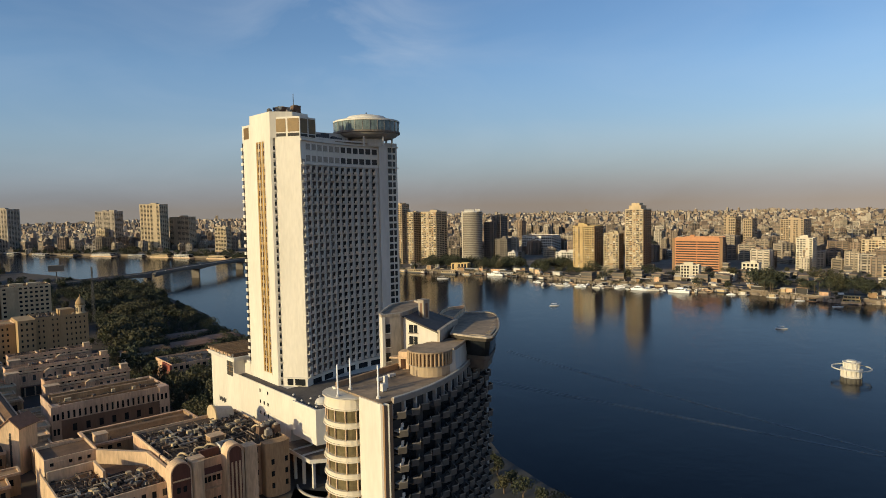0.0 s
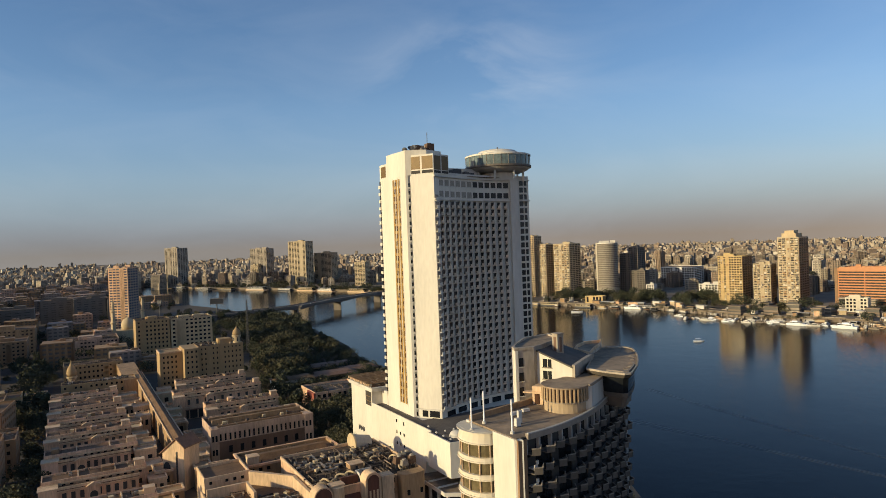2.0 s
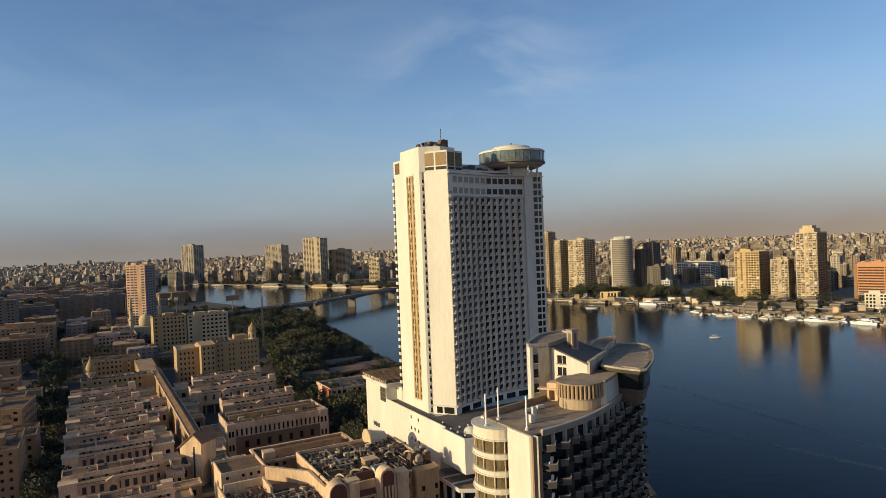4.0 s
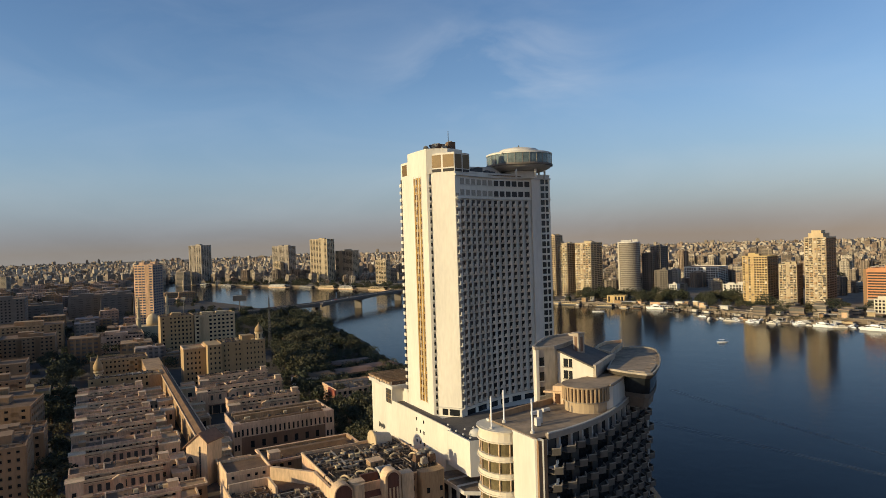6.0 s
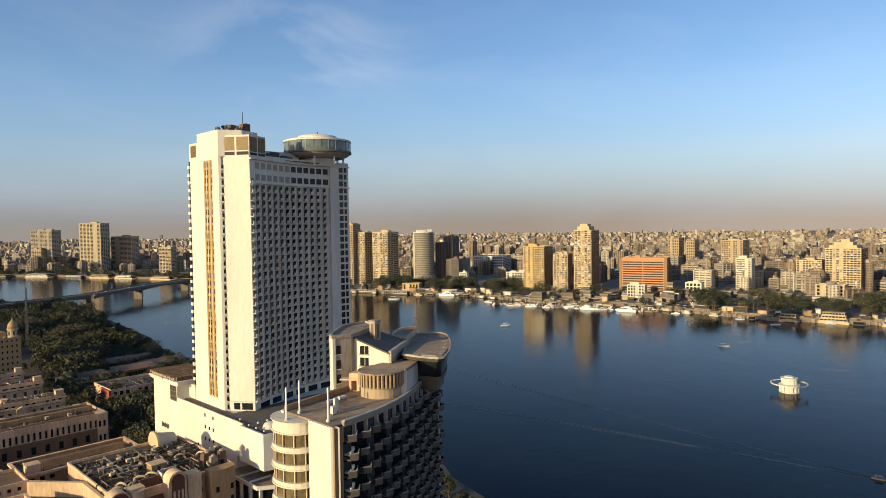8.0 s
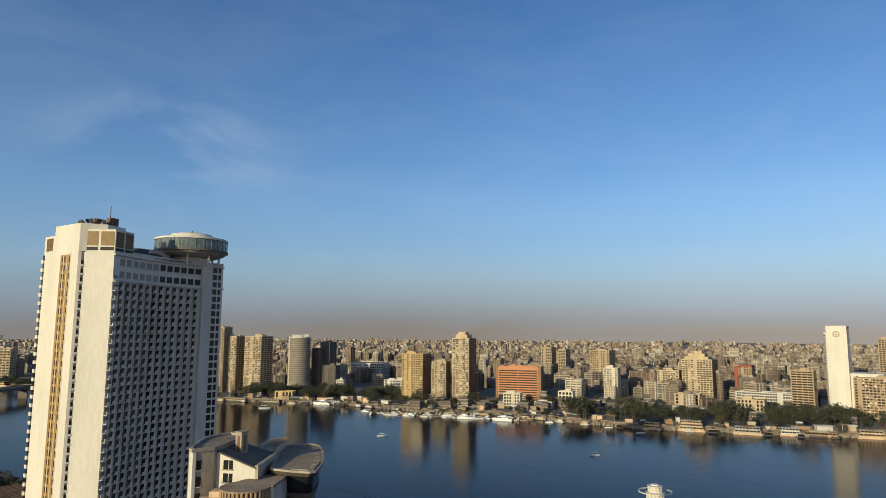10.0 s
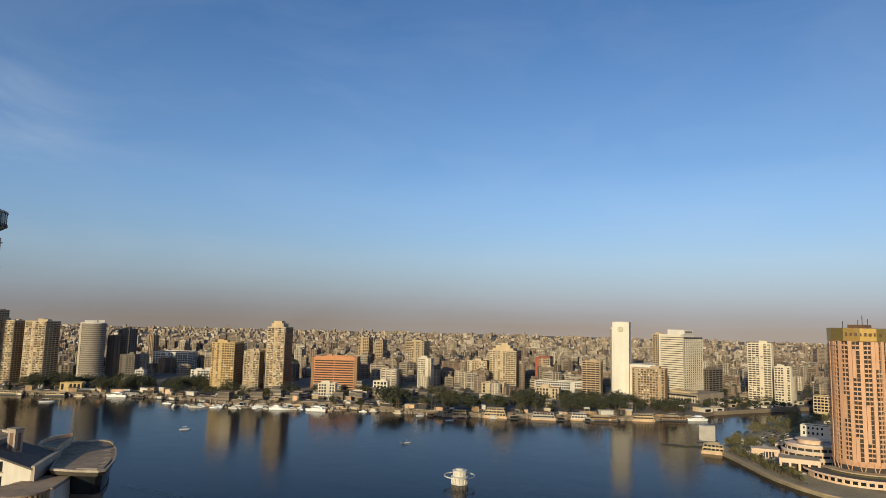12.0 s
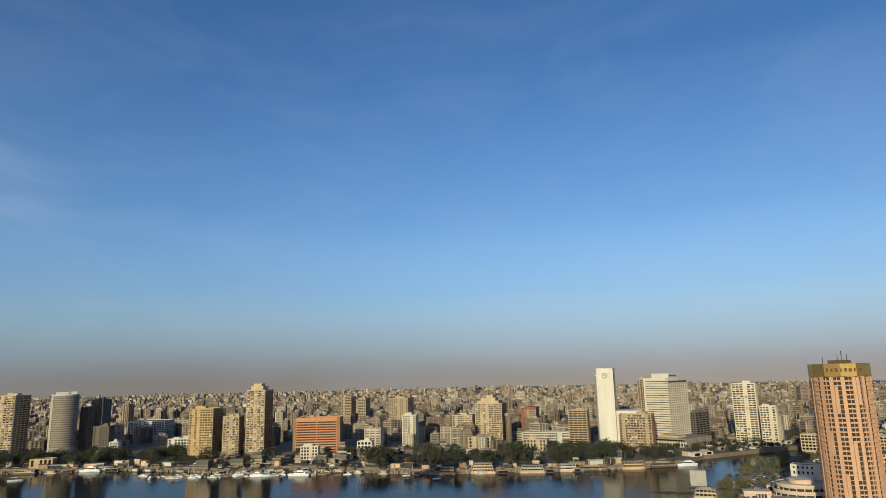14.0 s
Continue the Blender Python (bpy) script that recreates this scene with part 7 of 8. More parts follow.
for a, b, r, turn in ((68.6, 202.4, 1.6, 20), (70.6, 204.2, 1.9, -35), (72.9, 203.0, 1.5, 60), (76.5, 205.5, 2.0, 8), (80.2, 206.4, 1.8, -15), (97.4, 203.5, 1.7, 75), (100.4, 205.5, 1.9, 10), (99.2, 211.8, 2.2, -40), (93.2, 216, 1.8, 30)):
    bent_pipe(a, b, 22.2, r, 180, turn)

unit = thing("air_handler", "dusty grey air handling unit on a roof", "air conditioner", grid_pose(70, 206, 22.2), "roof machines")
part("casing", Shape().box(-0.8, 0.8, -0.55, 0.55, 0.25, 1.2), METAL, unit)
part("fan", Shape().lathe([(0.42, 1.2), (0.42, 1.35), (0.3, 1.35)], 8), STEEL, unit)
part("rail", Shape().box(-0.8, 0.8, -0.55, -0.42, 0, 0.25).box(-0.8, 0.8, 0.42, 0.55, 0, 0.25), STEEL, unit)
dark_unit = thing("air_handler", "rusty brown air handling unit on a roof", "air conditioner", grid_pose(72, 220, 22.2), "roof machines")
part("casing", Shape().box(-1.5, 1.5, -0.6, 0.6, 0.25, 1.2), RUST, dark_unit)
part("hood", Shape().prism([(-1.5, -0.6), (-0.6, -0.6), (-0.6, 0.6), (-1.5, 0.6)], 1.2, 1.9, [(-1.5, -0.4), (-0.9, -0.4), (-0.9, 0.4), (-1.5, 0.4)]), STEEL, dark_unit)
part("rail", Shape().box(-1.5, 1.5, -0.6, -0.45, 0, 0.25).box(-1.5, 1.5, 0.45, 0.6, 0, 0.25), STEEL, dark_unit)
tank = thing("roof_tank", "square pale water tank on a low stand", "water tank", grid_pose(80, 225, 22.2), "roof tanks")
part("shell", Shape().box(-0.7, 0.7, -0.7, 0.7, 0.5, 1.6).box(-0.75, 0.75, -0.75, 0.75, 1.6, 1.7), CREAM, tank)
part("stand", Shape().box(-0.9, -0.6, -0.9, 0.9, 0, 0.5).box(0.6, 0.9, -0.9, 0.9, 0, 0.5), STEEL, tank)
duct = thing("roof_duct", "bent metal duct on a roof", "duct", grid_pose(76, 215, 22.2), "roof ducts")
part("run", Shape().box(-3, 2.55, -0.3, 0.3, 0.7, 1.2), METAL, duct)
part("elbow", Shape().box(2.56, 3.1, -0.3, 2.2, 0.7, 1.2).box(2.56, 3.1, 2.21, 2.8, 0, 1.2), CREAM, duct)
for x in (-2.6, 1.6):
    part("support", Shape().box(x, x + 0.2, -0.4, 0.4, 0, 0.5), STEEL, duct)
rnd = random.Random(17)
for k in range(40):
    a, b = rnd.uniform(68, 101), rnd.uniform(216, 231)
    copy_thing([unit, dark_unit, tank, duct, dark_unit][k % 5], grid_pose(a, b, 22.2) @ pose(0, 0, 0, 0, 0, rnd.choice([0, 90, 180, 20])))
for k in range(30):
    a, b = rnd.uniform(39, 62), rnd.uniform(203, 216)
    copy_thing([unit, duct, dark_unit, tank, dark_unit][k % 5], grid_pose(a, b, 17.7) @ pose(0, 0, 0, 0, 0, rnd.choice([0, 90, 180, 35])))
for k in range(14):
    b = rnd.choice([236, 271, 307, 340, 369, 399, 433])
    copy_thing([unit, tank, dark_unit][k % 3], grid_pose(rnd.uniform(-8, 21), b + rnd.uniform(6.5, 12.5), 18.1) @ pose(0, 0, 0, 0, 0, rnd.choice([0, 90])))
for k in range(30):
    copy_thing([unit, tank, dark_unit][k % 3], grid_pose(rnd.uniform(60, 97), rnd.choice([312, 324, 359, 401]) + rnd.uniform(0, 3), 19.1) @ pose(0, 0, 0, 0, 0, rnd.choice([0, 90])))
for k in range(26):
    copy_thing([duct, dark_unit, unit][k % 3], grid_pose(rnd.uniform(-3, 33), rnd.uniform(472.5, 480), 18.6) @ pose(0, 0, 0, 0, 0, rnd.choice([0, 90, 12])))
for k in range(20):
    copy_thing([unit, tank, dark_unit][k % 3], grid_pose(rnd.uniform(78, 100), rnd.uniform(475, 490), 33.6) @ pose(0, 0, 0, 0, 0, rnd.choice([0, 90])))

CLUTTER = mat("roof_clutter", (0.145, 0.108, 0.078), 0.8, 0.4, 0.8, 3.0, each=0.85)
clut = Shape()


def strew(a0, a1, b0, b1, z, n, big=1.0):
    """Pipes, cable trays, small boxes and low kerbs lying about on a roof."""
    for _ in range(n):
        a, b, kind = rnd.uniform(a0, a1), rnd.uniform(b0, b1), rnd.random()
        x, y = grid_pose(a, b).translation.xy
        turn = radians(42) + rnd.choice([0, 0, math.pi / 2, math.pi / 2, rnd.uniform(-0.5, 0.5)])
        if kind < 0.6:
            ln = rnd.uniform(1.5, 7) * big
            c, q = math.cos(turn) * ln / 2, math.sin(turn) * ln / 2
            h = rnd.uniform(0.25, 1.3)
            clut.tube((x - c, y - q, z + h), (x + c, y + q, z + h), rnd.uniform(0.07, 0.22), 6)
            clut.turned(x - c, y - q, 0.3, 0.3, z, z + h, turn)
            clut.turned(x + c, y + q, 0.3, 0.3, z, z + h, turn)
        elif kind < 0.88:
            clut.turned(x, y, rnd.uniform(0.3, 1.2) * big, rnd.uniform(0.3, 0.9) * big, z, z + rnd.uniform(0.3, 1.3), turn)
        else:
            clut.turned(x, y, rnd.uniform(2, 5) * big, 0.18, z, z + rnd.uniform(0.3, 0.8), turn)


strew(67.5, 102, 203, 234, 22.2, 330)
strew(38, 63, 201, 217, 17.7, 170)
strew(38, 49, 217, 225, 17.7, 30)
for b in (236, 271, 307, 340, 369, 399, 433):
    strew(-9.5, 22.5, b + 6, b + 13, 18.1, 9, 0.8)
for b, top_ in ((352, 19.1), (394, 19.1), (428, 19.1)):
    strew(61, 97, b + 6, b + 13, top_, 22, 0.9)
strew(57, 97, 308, 329, 19.1, 60)
strew(57, 90, 248, 263, 18.6, 30)
strew(77, 105, 473, 493, 33.6, 90, 1.2)
strew(-4, 34, 471, 481, 18.6, 70, 1.2)
strew(81, 115, 641, 662, 38.6, 60, 1.3)
strew(52, 78, 641, 665, 39.1, 50, 1.3)
strew(-4, 38, 692, 728, 20.1, 90, 1.6)
strew(-3, 31, 542, 560, 20.1, 60, 1.4)
strew(113, 127, 261, 282, 38.4, 60)
strew(124, 150, 367, 388, 14.6, 40)
strew(-58, -27, 302, 330, 25.1, 40, 1.2)
strew(-51, -24, 342, 362, 20.1, 40, 1.2)
solo("roof_clutter", clut, CLUTTER, "dusty pipes, boxes and kerbs strewn over the flat roofs", "clutter", kind="stuff")

# houses along the street to the west, and the shaded blocks behind
for k, (a, b, w, d, h, wall, tw) in enumerate([(-31, 388, 46, 30, 18, BUFF, -8), (-33, 430, 30, 24, 16, SAND, 0), (-26, 447, 14, 18, 14, OCHRE, 0), (-14, 462, 12, 30, 8, PAV, 0), (-40, 480, 44, 26, 17, BUFF, 0),
                                               (-44, 530, 50, 30, 20, BUFF, 0), (-34, 690, 44, 40, 20, BUFF, 0), (-30, 760, 60, 40, 24, SAND, 0), (-80, 640, 50, 40, 26, BUFF, 0), (-70, 860, 50, 40, 46, DARKWALL, 0)]):
    framed_block("street_house", "dusty flat-roofed street house with rows of windows", grid_pose(a, b, 5) @ pose(0, 0, 0, 0, 0, tw), w, d, h, wall, storey=3.4, bays=max(4, int(w / 3.6)), side_bays=max(4, int(d / 4)), band=1.9, pier=1.9, category="house", group="street houses", seed=60 + k)
# the slabs' shade is put into their dark walls and panes
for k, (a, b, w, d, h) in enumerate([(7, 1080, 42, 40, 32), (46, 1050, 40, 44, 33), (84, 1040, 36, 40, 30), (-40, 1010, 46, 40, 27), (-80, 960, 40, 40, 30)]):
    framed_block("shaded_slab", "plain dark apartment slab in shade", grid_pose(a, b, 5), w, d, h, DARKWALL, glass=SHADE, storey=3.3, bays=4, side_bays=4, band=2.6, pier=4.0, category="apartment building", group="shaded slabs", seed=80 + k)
framed_block("street_house", "tall brown street house with rows of small windows", grid_pose(-26, 300, 5), 34, 32, 20, BUFF, storey=3.4, bays=11, side_bays=9, band=2.0, pier=1.8, category="house", group="street houses", seed=77)
framed_block("street_house", "brown street house with a flat cluttered roof", grid_pose(-22.5, 340, 5), 30, 24, 15, BUFF, storey=3.4, bays=9, side_bays=7, band=2.0, pier=1.8, category="house", group="street houses", seed=78)
rb_ = framed_block("red_roof_building", "low building with a white rim and dark red wall", grid_pose(152, 365, 5), 30, 26, 9.5, PAV, storey=4.7, bays=9, side_bays=6, band=2.2, pier=1.2, category="school", seed=52, hut=False, roof=DARKROOF)
part("red_wall", Shape().box(-31.2, -30.05, -0.5, 12, 0, 10.2), REDBRICK, rb_)
for k, (a, b, w, d, h) in enumerate([(150, 505, 30, 16, 5), (172, 478, 34, 14, 5), (185, 452, 26, 16, 5), (160, 440, 30, 18, 6), (128, 430, 26, 14, 8), (186, 590, 20, 12, 5)]):
    cl = thing("river_club", "low riverside club with a red-brown roof", "club", grid_pose(a, b, 5), "river clubs")
    part("wall", Shape().box(-w / 2, w / 2, -d / 2, d / 2, 0, h), WHITE2 if k > 3 else SAND, cl)
    part("roof", Shape().prism([(-w / 2 - 1, -d / 2 - 1), (w / 2 + 1, -d / 2 - 1), (w / 2 + 1, d / 2 + 1), (-w / 2 - 1, d / 2 + 1)], h, h + 1.2, [(-w / 2 + 2, -d / 4), (w / 2 - 2, -d / 4), (w / 2 - 2, d / 4), (-w / 2 + 2, d / 4)]), TILE if k < 4 else ROOF, cl)
    part("window_band", Shape().box(-w / 2 + 1, w / 2 - 1, -d / 2 - 0.06, -d / 2 + 0.1, h * 0.3, h * 0.75), GLASS, cl)
st = Shape().prism([(-21, 250), (-12, 250), (-12, 700), (-30, 700)], 5.0, 5.06)
solo("street", st, ASPHALT, "dark asphalt street between the pavilions and houses", "road", grid_pose(0, 0, 0), kind="structure")
st = Shape().prism([(88, 150), (118, 120), (118, 176), (104, 196), (96, 185)], 5.0, 5.06)
solo("street_forecourt", st, ASPHALT, "dark asphalt forecourt below the hotel podium", "road", grid_pose(0, 0, 0), kind="structure")
# strip added to darken the bank, its dark colour standing for shade
st = Shape().prism([(-12, 318), (-2, 322), (10, 285), (19, 241), (33, 213), (41, 202), (45, 100), (14, 100), (8, 200), (0, 250)], 5.0, 5.06)
solo("dark_bank_strip", st, ASPHALT, "dark asphalt strip added to darken the shaded near bank", "road", kind="structure")
st = Shape()
for (xa, ya), (xb, yb) in zip(WEST[8:17], WEST[9:18]):
    st.prism([(xa + 14, ya + 22), (xb + 14, yb + 22), (xb + 22, yb + 34), (xa + 22, ya + 34)], FAR + 0.01, FAR + 0.1)
solo("corniche_road", st, ASPHALT, "riverside road along the far bank", "road", kind="structure")

# small buildings, awnings and landings along the far quay
rnd = random.Random(29)
AWN = [WHITE2, CREAM, BAYW, SAND, WHITE2, DARKROOF]
for k in range(66):
    i = 8 + 9.6 * (k + rnd.uniform(-0.6, 1.6)) / 66 + 0.06
    j = int(i)
    (xa, ya), (xb, yb) = WEST[j], WEST[j + 1]
    u, off = i - j, rnd.choice([4, 7, 12, 20, 34]) * rnd.uniform(0.8, 1.2)
    ang = math.degrees(math.atan2(yb - ya, xb - xa))
    w, d, h = rnd.choice([5, 7, 10, 16]) * rnd.uniform(0.8, 1.2), rnd.uniform(4, 9), rnd.choice([2.6, 3.4, 4.6, 6.2]) * rnd.uniform(0.9, 1.1)
    q = thing("quay_pavilion", "low riverside pavilion with a flat awning roof", "pavilion", pose(xa + (xb - xa) * u + off * 0.5, ya + (yb - ya) * u + off * 0.85, FAR, 0, 0, ang), "quay pavilions")
    part("room", Shape().box(-w * 0.42, w * 0.42, -d * 0.3, d * 0.42, 0, h), SHADE if k % 3 == 0 else (CREAM, SAND, WHITE2, PAV)[k % 4], q)
    part("awning", Shape().prism([(-w / 2, -d / 2), (w / 2, -d / 2), (w / 2, d / 2), (-w / 2, d / 2)], h, h + 0.5 + 0.7 * (k % 4 == 0), [(-w * 0.46, -d * 0.3), (w * 0.46, -d * 0.3), (w * 0.46, d * 0.46), (-w * 0.46, d * 0.46)]), AWN[k % 6], q)
    tagged(part("awning_frame", Shape().box(-w * 0.48 - 0.12, -w * 0.48 + 0.12, -d * 0.48, -d * 0.44, 0, h).box(w * 0.48 - 0.12, w * 0.48 + 0.12, -d * 0.48, -d * 0.44, 0, h), AWN[(k + 1) % 6], q), kind="stuff")
for k in range(30):
    i = 8 + 9.4 * (k + rnd.random()) / 30
    j = int(i)
    (xa, ya), (xb, yb) = WEST[j], WEST[j + 1]
    u = i - j
    ang = math.degrees(math.atan2(yb - ya, xb - xa))
    L = rnd.uniform(7, 17)
    q = thing("landing_stage", "low wooden landing stage with a canopy at the quay", "landing stage", pose(xa + (xb - xa) * u - 3.5, ya + (yb - ya) * u - 6, 0, 0, 0, ang), "landing stages")
    part("float", Shape().box(-L / 2, L / 2, -3, 3, -0.4, 0.7), rnd.choice([STEEL, WHITE2, RUST]), q)
    part("canopy", Shape().box(-L * 0.4, L * 0.4, -2.4, 2.4, 3.2, 3.5), AWN[k % 6], q)
    part("cabin", Shape().box(-L * 0.3, L * 0.25, -1.6, 1.8, 0.7, 2.9), rnd.choice([GLASS, CREAM, WHITE2]), q)
    part("frame", Shape().box(-L * 0.38 - 0.1, -L * 0.38 + 0.1, -2.3, -2.1, 0.7, 3.2).box(L * 0.38 - 0.1, L * 0.38 + 0.1, -2.3, -2.1, 0.7, 3.2), WHITE2, q)
par = Shape()
for off, top_ in ((1.2, 0.9), (19, 1.1)):
    for (xa, ya), (xb, yb) in zip(WEST[8:18], WEST[9:19]):
        dx, dy = xb - xa, yb - ya
        ln = math.hypot(dx, dy)
        nx, ny = -dy / ln * off, dx / ln * off
        n_seg = int(ln / 9)
        for q in range(n_seg):
            if (q * 7 + int(off)) % 11 < (2 if off < 2 else 6):
                continue
            u0, u1 = (q + 0.03) / n_seg, (q + 0.97) / n_seg
            p0, p1 = (xa + dx * u0 + nx, ya + dy * u0 + ny), (xa + dx * u1 + nx, ya + dy * u1 + ny)
            par.prism([p0, p1, (p1[0] + nx / off * 0.6, p1[1] + ny / off * 0.6), (p0[0] + nx / off * 0.6, p0[1] + ny / off * 0.6)], FAR, FAR + top_)
solo("quay_parapet", par, STONE, "low stone parapet along the far quay", "parapet", kind="structure")
for k in range(64):
    x, y = rnd.uniform(640, 940), rnd.uniform(522, 595)
    if k % 2:
        car(pose(x, y, FAR, 0, 0, rnd.choice([20, 110])), k)
        continue
    w, d, h = rnd.uniform(5, 14), rnd.uniform(4, 9), rnd.uniform(2.6, 6)
    q = thing("riverside_kiosk", "low pale kiosk with a flat roof near the river", "kiosk", pose(x, y, FAR, 0, 0, rnd.uniform(-30, 10)), "riverside kiosks")
    part("room", Shape().box(-w / 2, w / 2, -d / 2, d / 2, 0, h), rnd.choice([CREAM, WHITE2, FSAND, BAYW, WHITE]), q)
    part("roof", Shape().box(-w / 2 - 0.5, w / 2 + 0.5, -d / 2 - 0.5, d / 2 + 0.5, h, h + 0.4), rnd.choice(AWN), q)
    part("opening", Shape().box(-w * 0.3, w * 0.3, -d / 2 - 0.06, -d / 2 + 0.1, 0.4, h * 0.8), GLASS, q)
bank = Shape()
for k in range(420):
    i = rnd.uniform(8, 17.9)
    j = int(i)
    (xa, ya), (xb, yb) = WEST[j], WEST[j + 1]
    u = i - j
    bank.turned(xa + (xb - xa) * u - rnd.uniform(0, 2.2), ya + (yb - ya) * u - rnd.uniform(0, 2.6), rnd.uniform(1.5, 5), rnd.uniform(1, 2.4), -1, rnd.uniform(0.3, 3.8), rnd.uniform(0, 3))
solo("bank_rubble", bank, STONE, "rough stone rubble along the far quay", "rubble", kind="stuff")

# ---- trees ----
LAWNS = [(311, 808, -32, 26), (340, 773, -34, 26), (372, 780, -36, 24), (523, 732, -45, 36), (581, 687, -48, 36), (205, 1050, -30, 36), (28, 960, -22, 30)]


def on_lawn(x, y):
    """The open gardens between the riverside villas and the quay."""
    for vx, vy, yaw, w in LAWNS:
        c, q = math.cos(radians(yaw)), math.sin(radians(yaw))
        u, v = (x - vx) * c + (y - vy) * q, -(x - vx) * q + (y - vy) * c
        if -w < u < 6 and -70 < v < 3:
            return True
    return False


def leaf_crown(rnd, r, h, n, size):
    """A crown of many small leaf clumps, gathered in lumps with gaps between them."""
    s = Shape()
    lumps = [(rnd.uniform(-0.55, 0.55) * r, rnd.uniform(-0.55, 0.55) * r, rnd.uniform(0.25, 0.85) * h, rnd.uniform(0.38, 0.6) * r) for _ in range(9)]
    for _ in range(n):
        x0, y0, z0, q = rnd.choice(lumps)
        d = Vector((rnd.gauss(0, 1), rnd.gauss(0, 1), rnd.gauss(0, 0.8))).normalized() * q * rnd.uniform(0.65, 1.05)
        c = Vector((x0, y0, z0)) + d
        u = Vector((rnd.gauss(0, 1), rnd.gauss(0, 1), rnd.gauss(0, 1))).normalized()
        v = u.orthogonal().normalized() * size * rnd.uniform(0.5, 1.2)
        u = u.cross(v).normalized() * size * rnd.uniform(0.5, 1.2)
        k = len(s.v)
        s.v += [tuple(c - u - v * 0.3), tuple(c + v), tuple(c + u - v * 0.2), tuple(c - v * 0.8)]
        s.f.append((k, k + 1, k + 2, k + 3))
    return s


rnd = random.Random(33)
kinds = []
for k in range(5):
    r, h = [5.5, 6.5, 4.8, 7.5, 4.0][k], [8, 9, 9.5, 10, 7][k]
    crown = leaf_crown(rnd, r, h, 620, 0.62).mesh("crown", LEAF if k % 3 else LEAF2)
    tr = Shape().lathe([(0.55, -0.6), (0.42, 2.2), (0.3, 4.5), (0.12, 7.5)], 8)
    for j in range(5):
        a = 2 * math.pi * j / 5 + k
        tr.tube((0, 0, 2.4 + 0.4 * j), (r * 0.5 * math.cos(a), r * 0.5 * math.sin(a), 4.6 + 0.5 * j), 0.13, 5)
    kinds.append((crown, tr.mesh("trunk", BARK), 2.2))
frond = Shape()
for j in range(15):
    a = 2 * math.pi * j / 15
    for i in range(4):
        r0, r1 = 0.75 * i, 0.75 * (i + 1)
        z0, z1 = 0.9 * math.sin(i * 0.8) - 0.12 * i * i, 0.9 * math.sin((i + 1) * 0.8) - 0.12 * (i + 1) ** 2
        w0, w1 = 0.45 - 0.07 * i, 0.38 - 0.08 * i
        c, s_ = math.cos(a), math.sin(a)
        k = len(frond.v)
        frond.v += [(r0 * c - w0 * s_, r0 * s_ + w0 * c, z0 - 0.15), (r0 * c, r0 * s_, z0), (r0 * c + w0 * s_, r0 * s_ - w0 * c, z0 - 0.15), (r1 * c - w1 * s_, r1 * s_ + w1 * c, z1 - 0.15), (r1 * c, r1 * s_, z1), (r1 * c + w1 * s_, r1 * s_ - w1 * c, z1 - 0.15)]
        frond.f += [(k, k + 1, k + 4, k + 3), (k + 1, k + 2, k + 5, k + 4)]
frond_me = frond.mesh("fronds", LEAF)
palm_trunk = Shape().lathe([(0.35, -0.5), (0.26, 1), (0.22, 5), (0.2, 10)], 8).mesh("trunk", BARK)


# lit copies of the crowns, in the lightened leaf colours
sunlit_crowns = []
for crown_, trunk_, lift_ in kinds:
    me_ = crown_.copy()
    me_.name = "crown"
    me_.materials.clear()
    me_.materials.append(ISLELEAF if len(sunlit_crowns) % 2 else PALELEAF)
    sunlit_crowns.append(me_)


def tree(x, y, z, k, sc, label="dark leafy tree with an uneven crown"):
    t = thing("tree", label, "tree", pose(x, y, z, 0, 0, (x * 37 + y * 11) % 360), "trees")
    crown, trunk, lift = kinds[k % 5]
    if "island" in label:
        crown = sunlit_crowns[k % 5]
    part("trunk", trunk, BARK, t).scale = (sc, sc, sc)
    c = part("crown", crown, LEAF, t)
    c.location, c.scale = (0, 0, lift * sc), (sc, sc, sc)


def palm(x, y, z, sc):
    t = thing("palm_tree", "date palm with a thin trunk", "palm", pose(x, y, z, 0, 0, (x * 37) % 360), "palms")
    part("trunk", palm_trunk, BARK, t).scale = (sc, sc, sc)
    c = part("fronds", frond_me, LEAF, t)
    c.location, c.scale = (0, 0, 9.9 * sc), (sc, sc, sc)


def grid_xy(a, b):
    p = grid_pose(a, b).translation
    return p.x, p.y


rnd = random.Random(71)
for k in range(150):
    b = rnd.uniform(430, 860)
    lo, hi = 118 + (b - 430) * 0.13, 150 + (b - 430) * 0.19
    if b > 540:
        hi = min(hi + 25, 240)
    tree(*grid_xy(rnd.uniform(lo, hi), b), 5, k, rnd.uniform(0.9, 1.5))
for k in range(34):
    tree(*grid_xy(rnd.uniform(106, 150), rnd.uniform(275, 425)), 5, k, rnd.uniform(0.8, 1.25))
for k in range(26):
    tree(*grid_xy(rnd.uniform(-28, -15), rnd.uniform(425, 640)), 5, k, rnd.uniform(0.8, 1.3))
for k in range(30):
    tree(*grid_xy(rnd.uniform(60, 175), rnd.uniform(860, 960)), 5, k, rnd.uniform(0.9, 1.3))
for k, (x, y, sc) in enumerate(((10.5, 236, 0.5), (13, 230, 0.55), (16, 224, 0.6), (12.5, 222, 0.55), (20, 214, 0.6), (17, 209, 0.55), (23, 206, 0.6), (28, 199, 0.55), (33, 192, 0.6))):
    tree(x, y, 5, k, sc, "dark bushy tree on the shaded bank below the balconies")
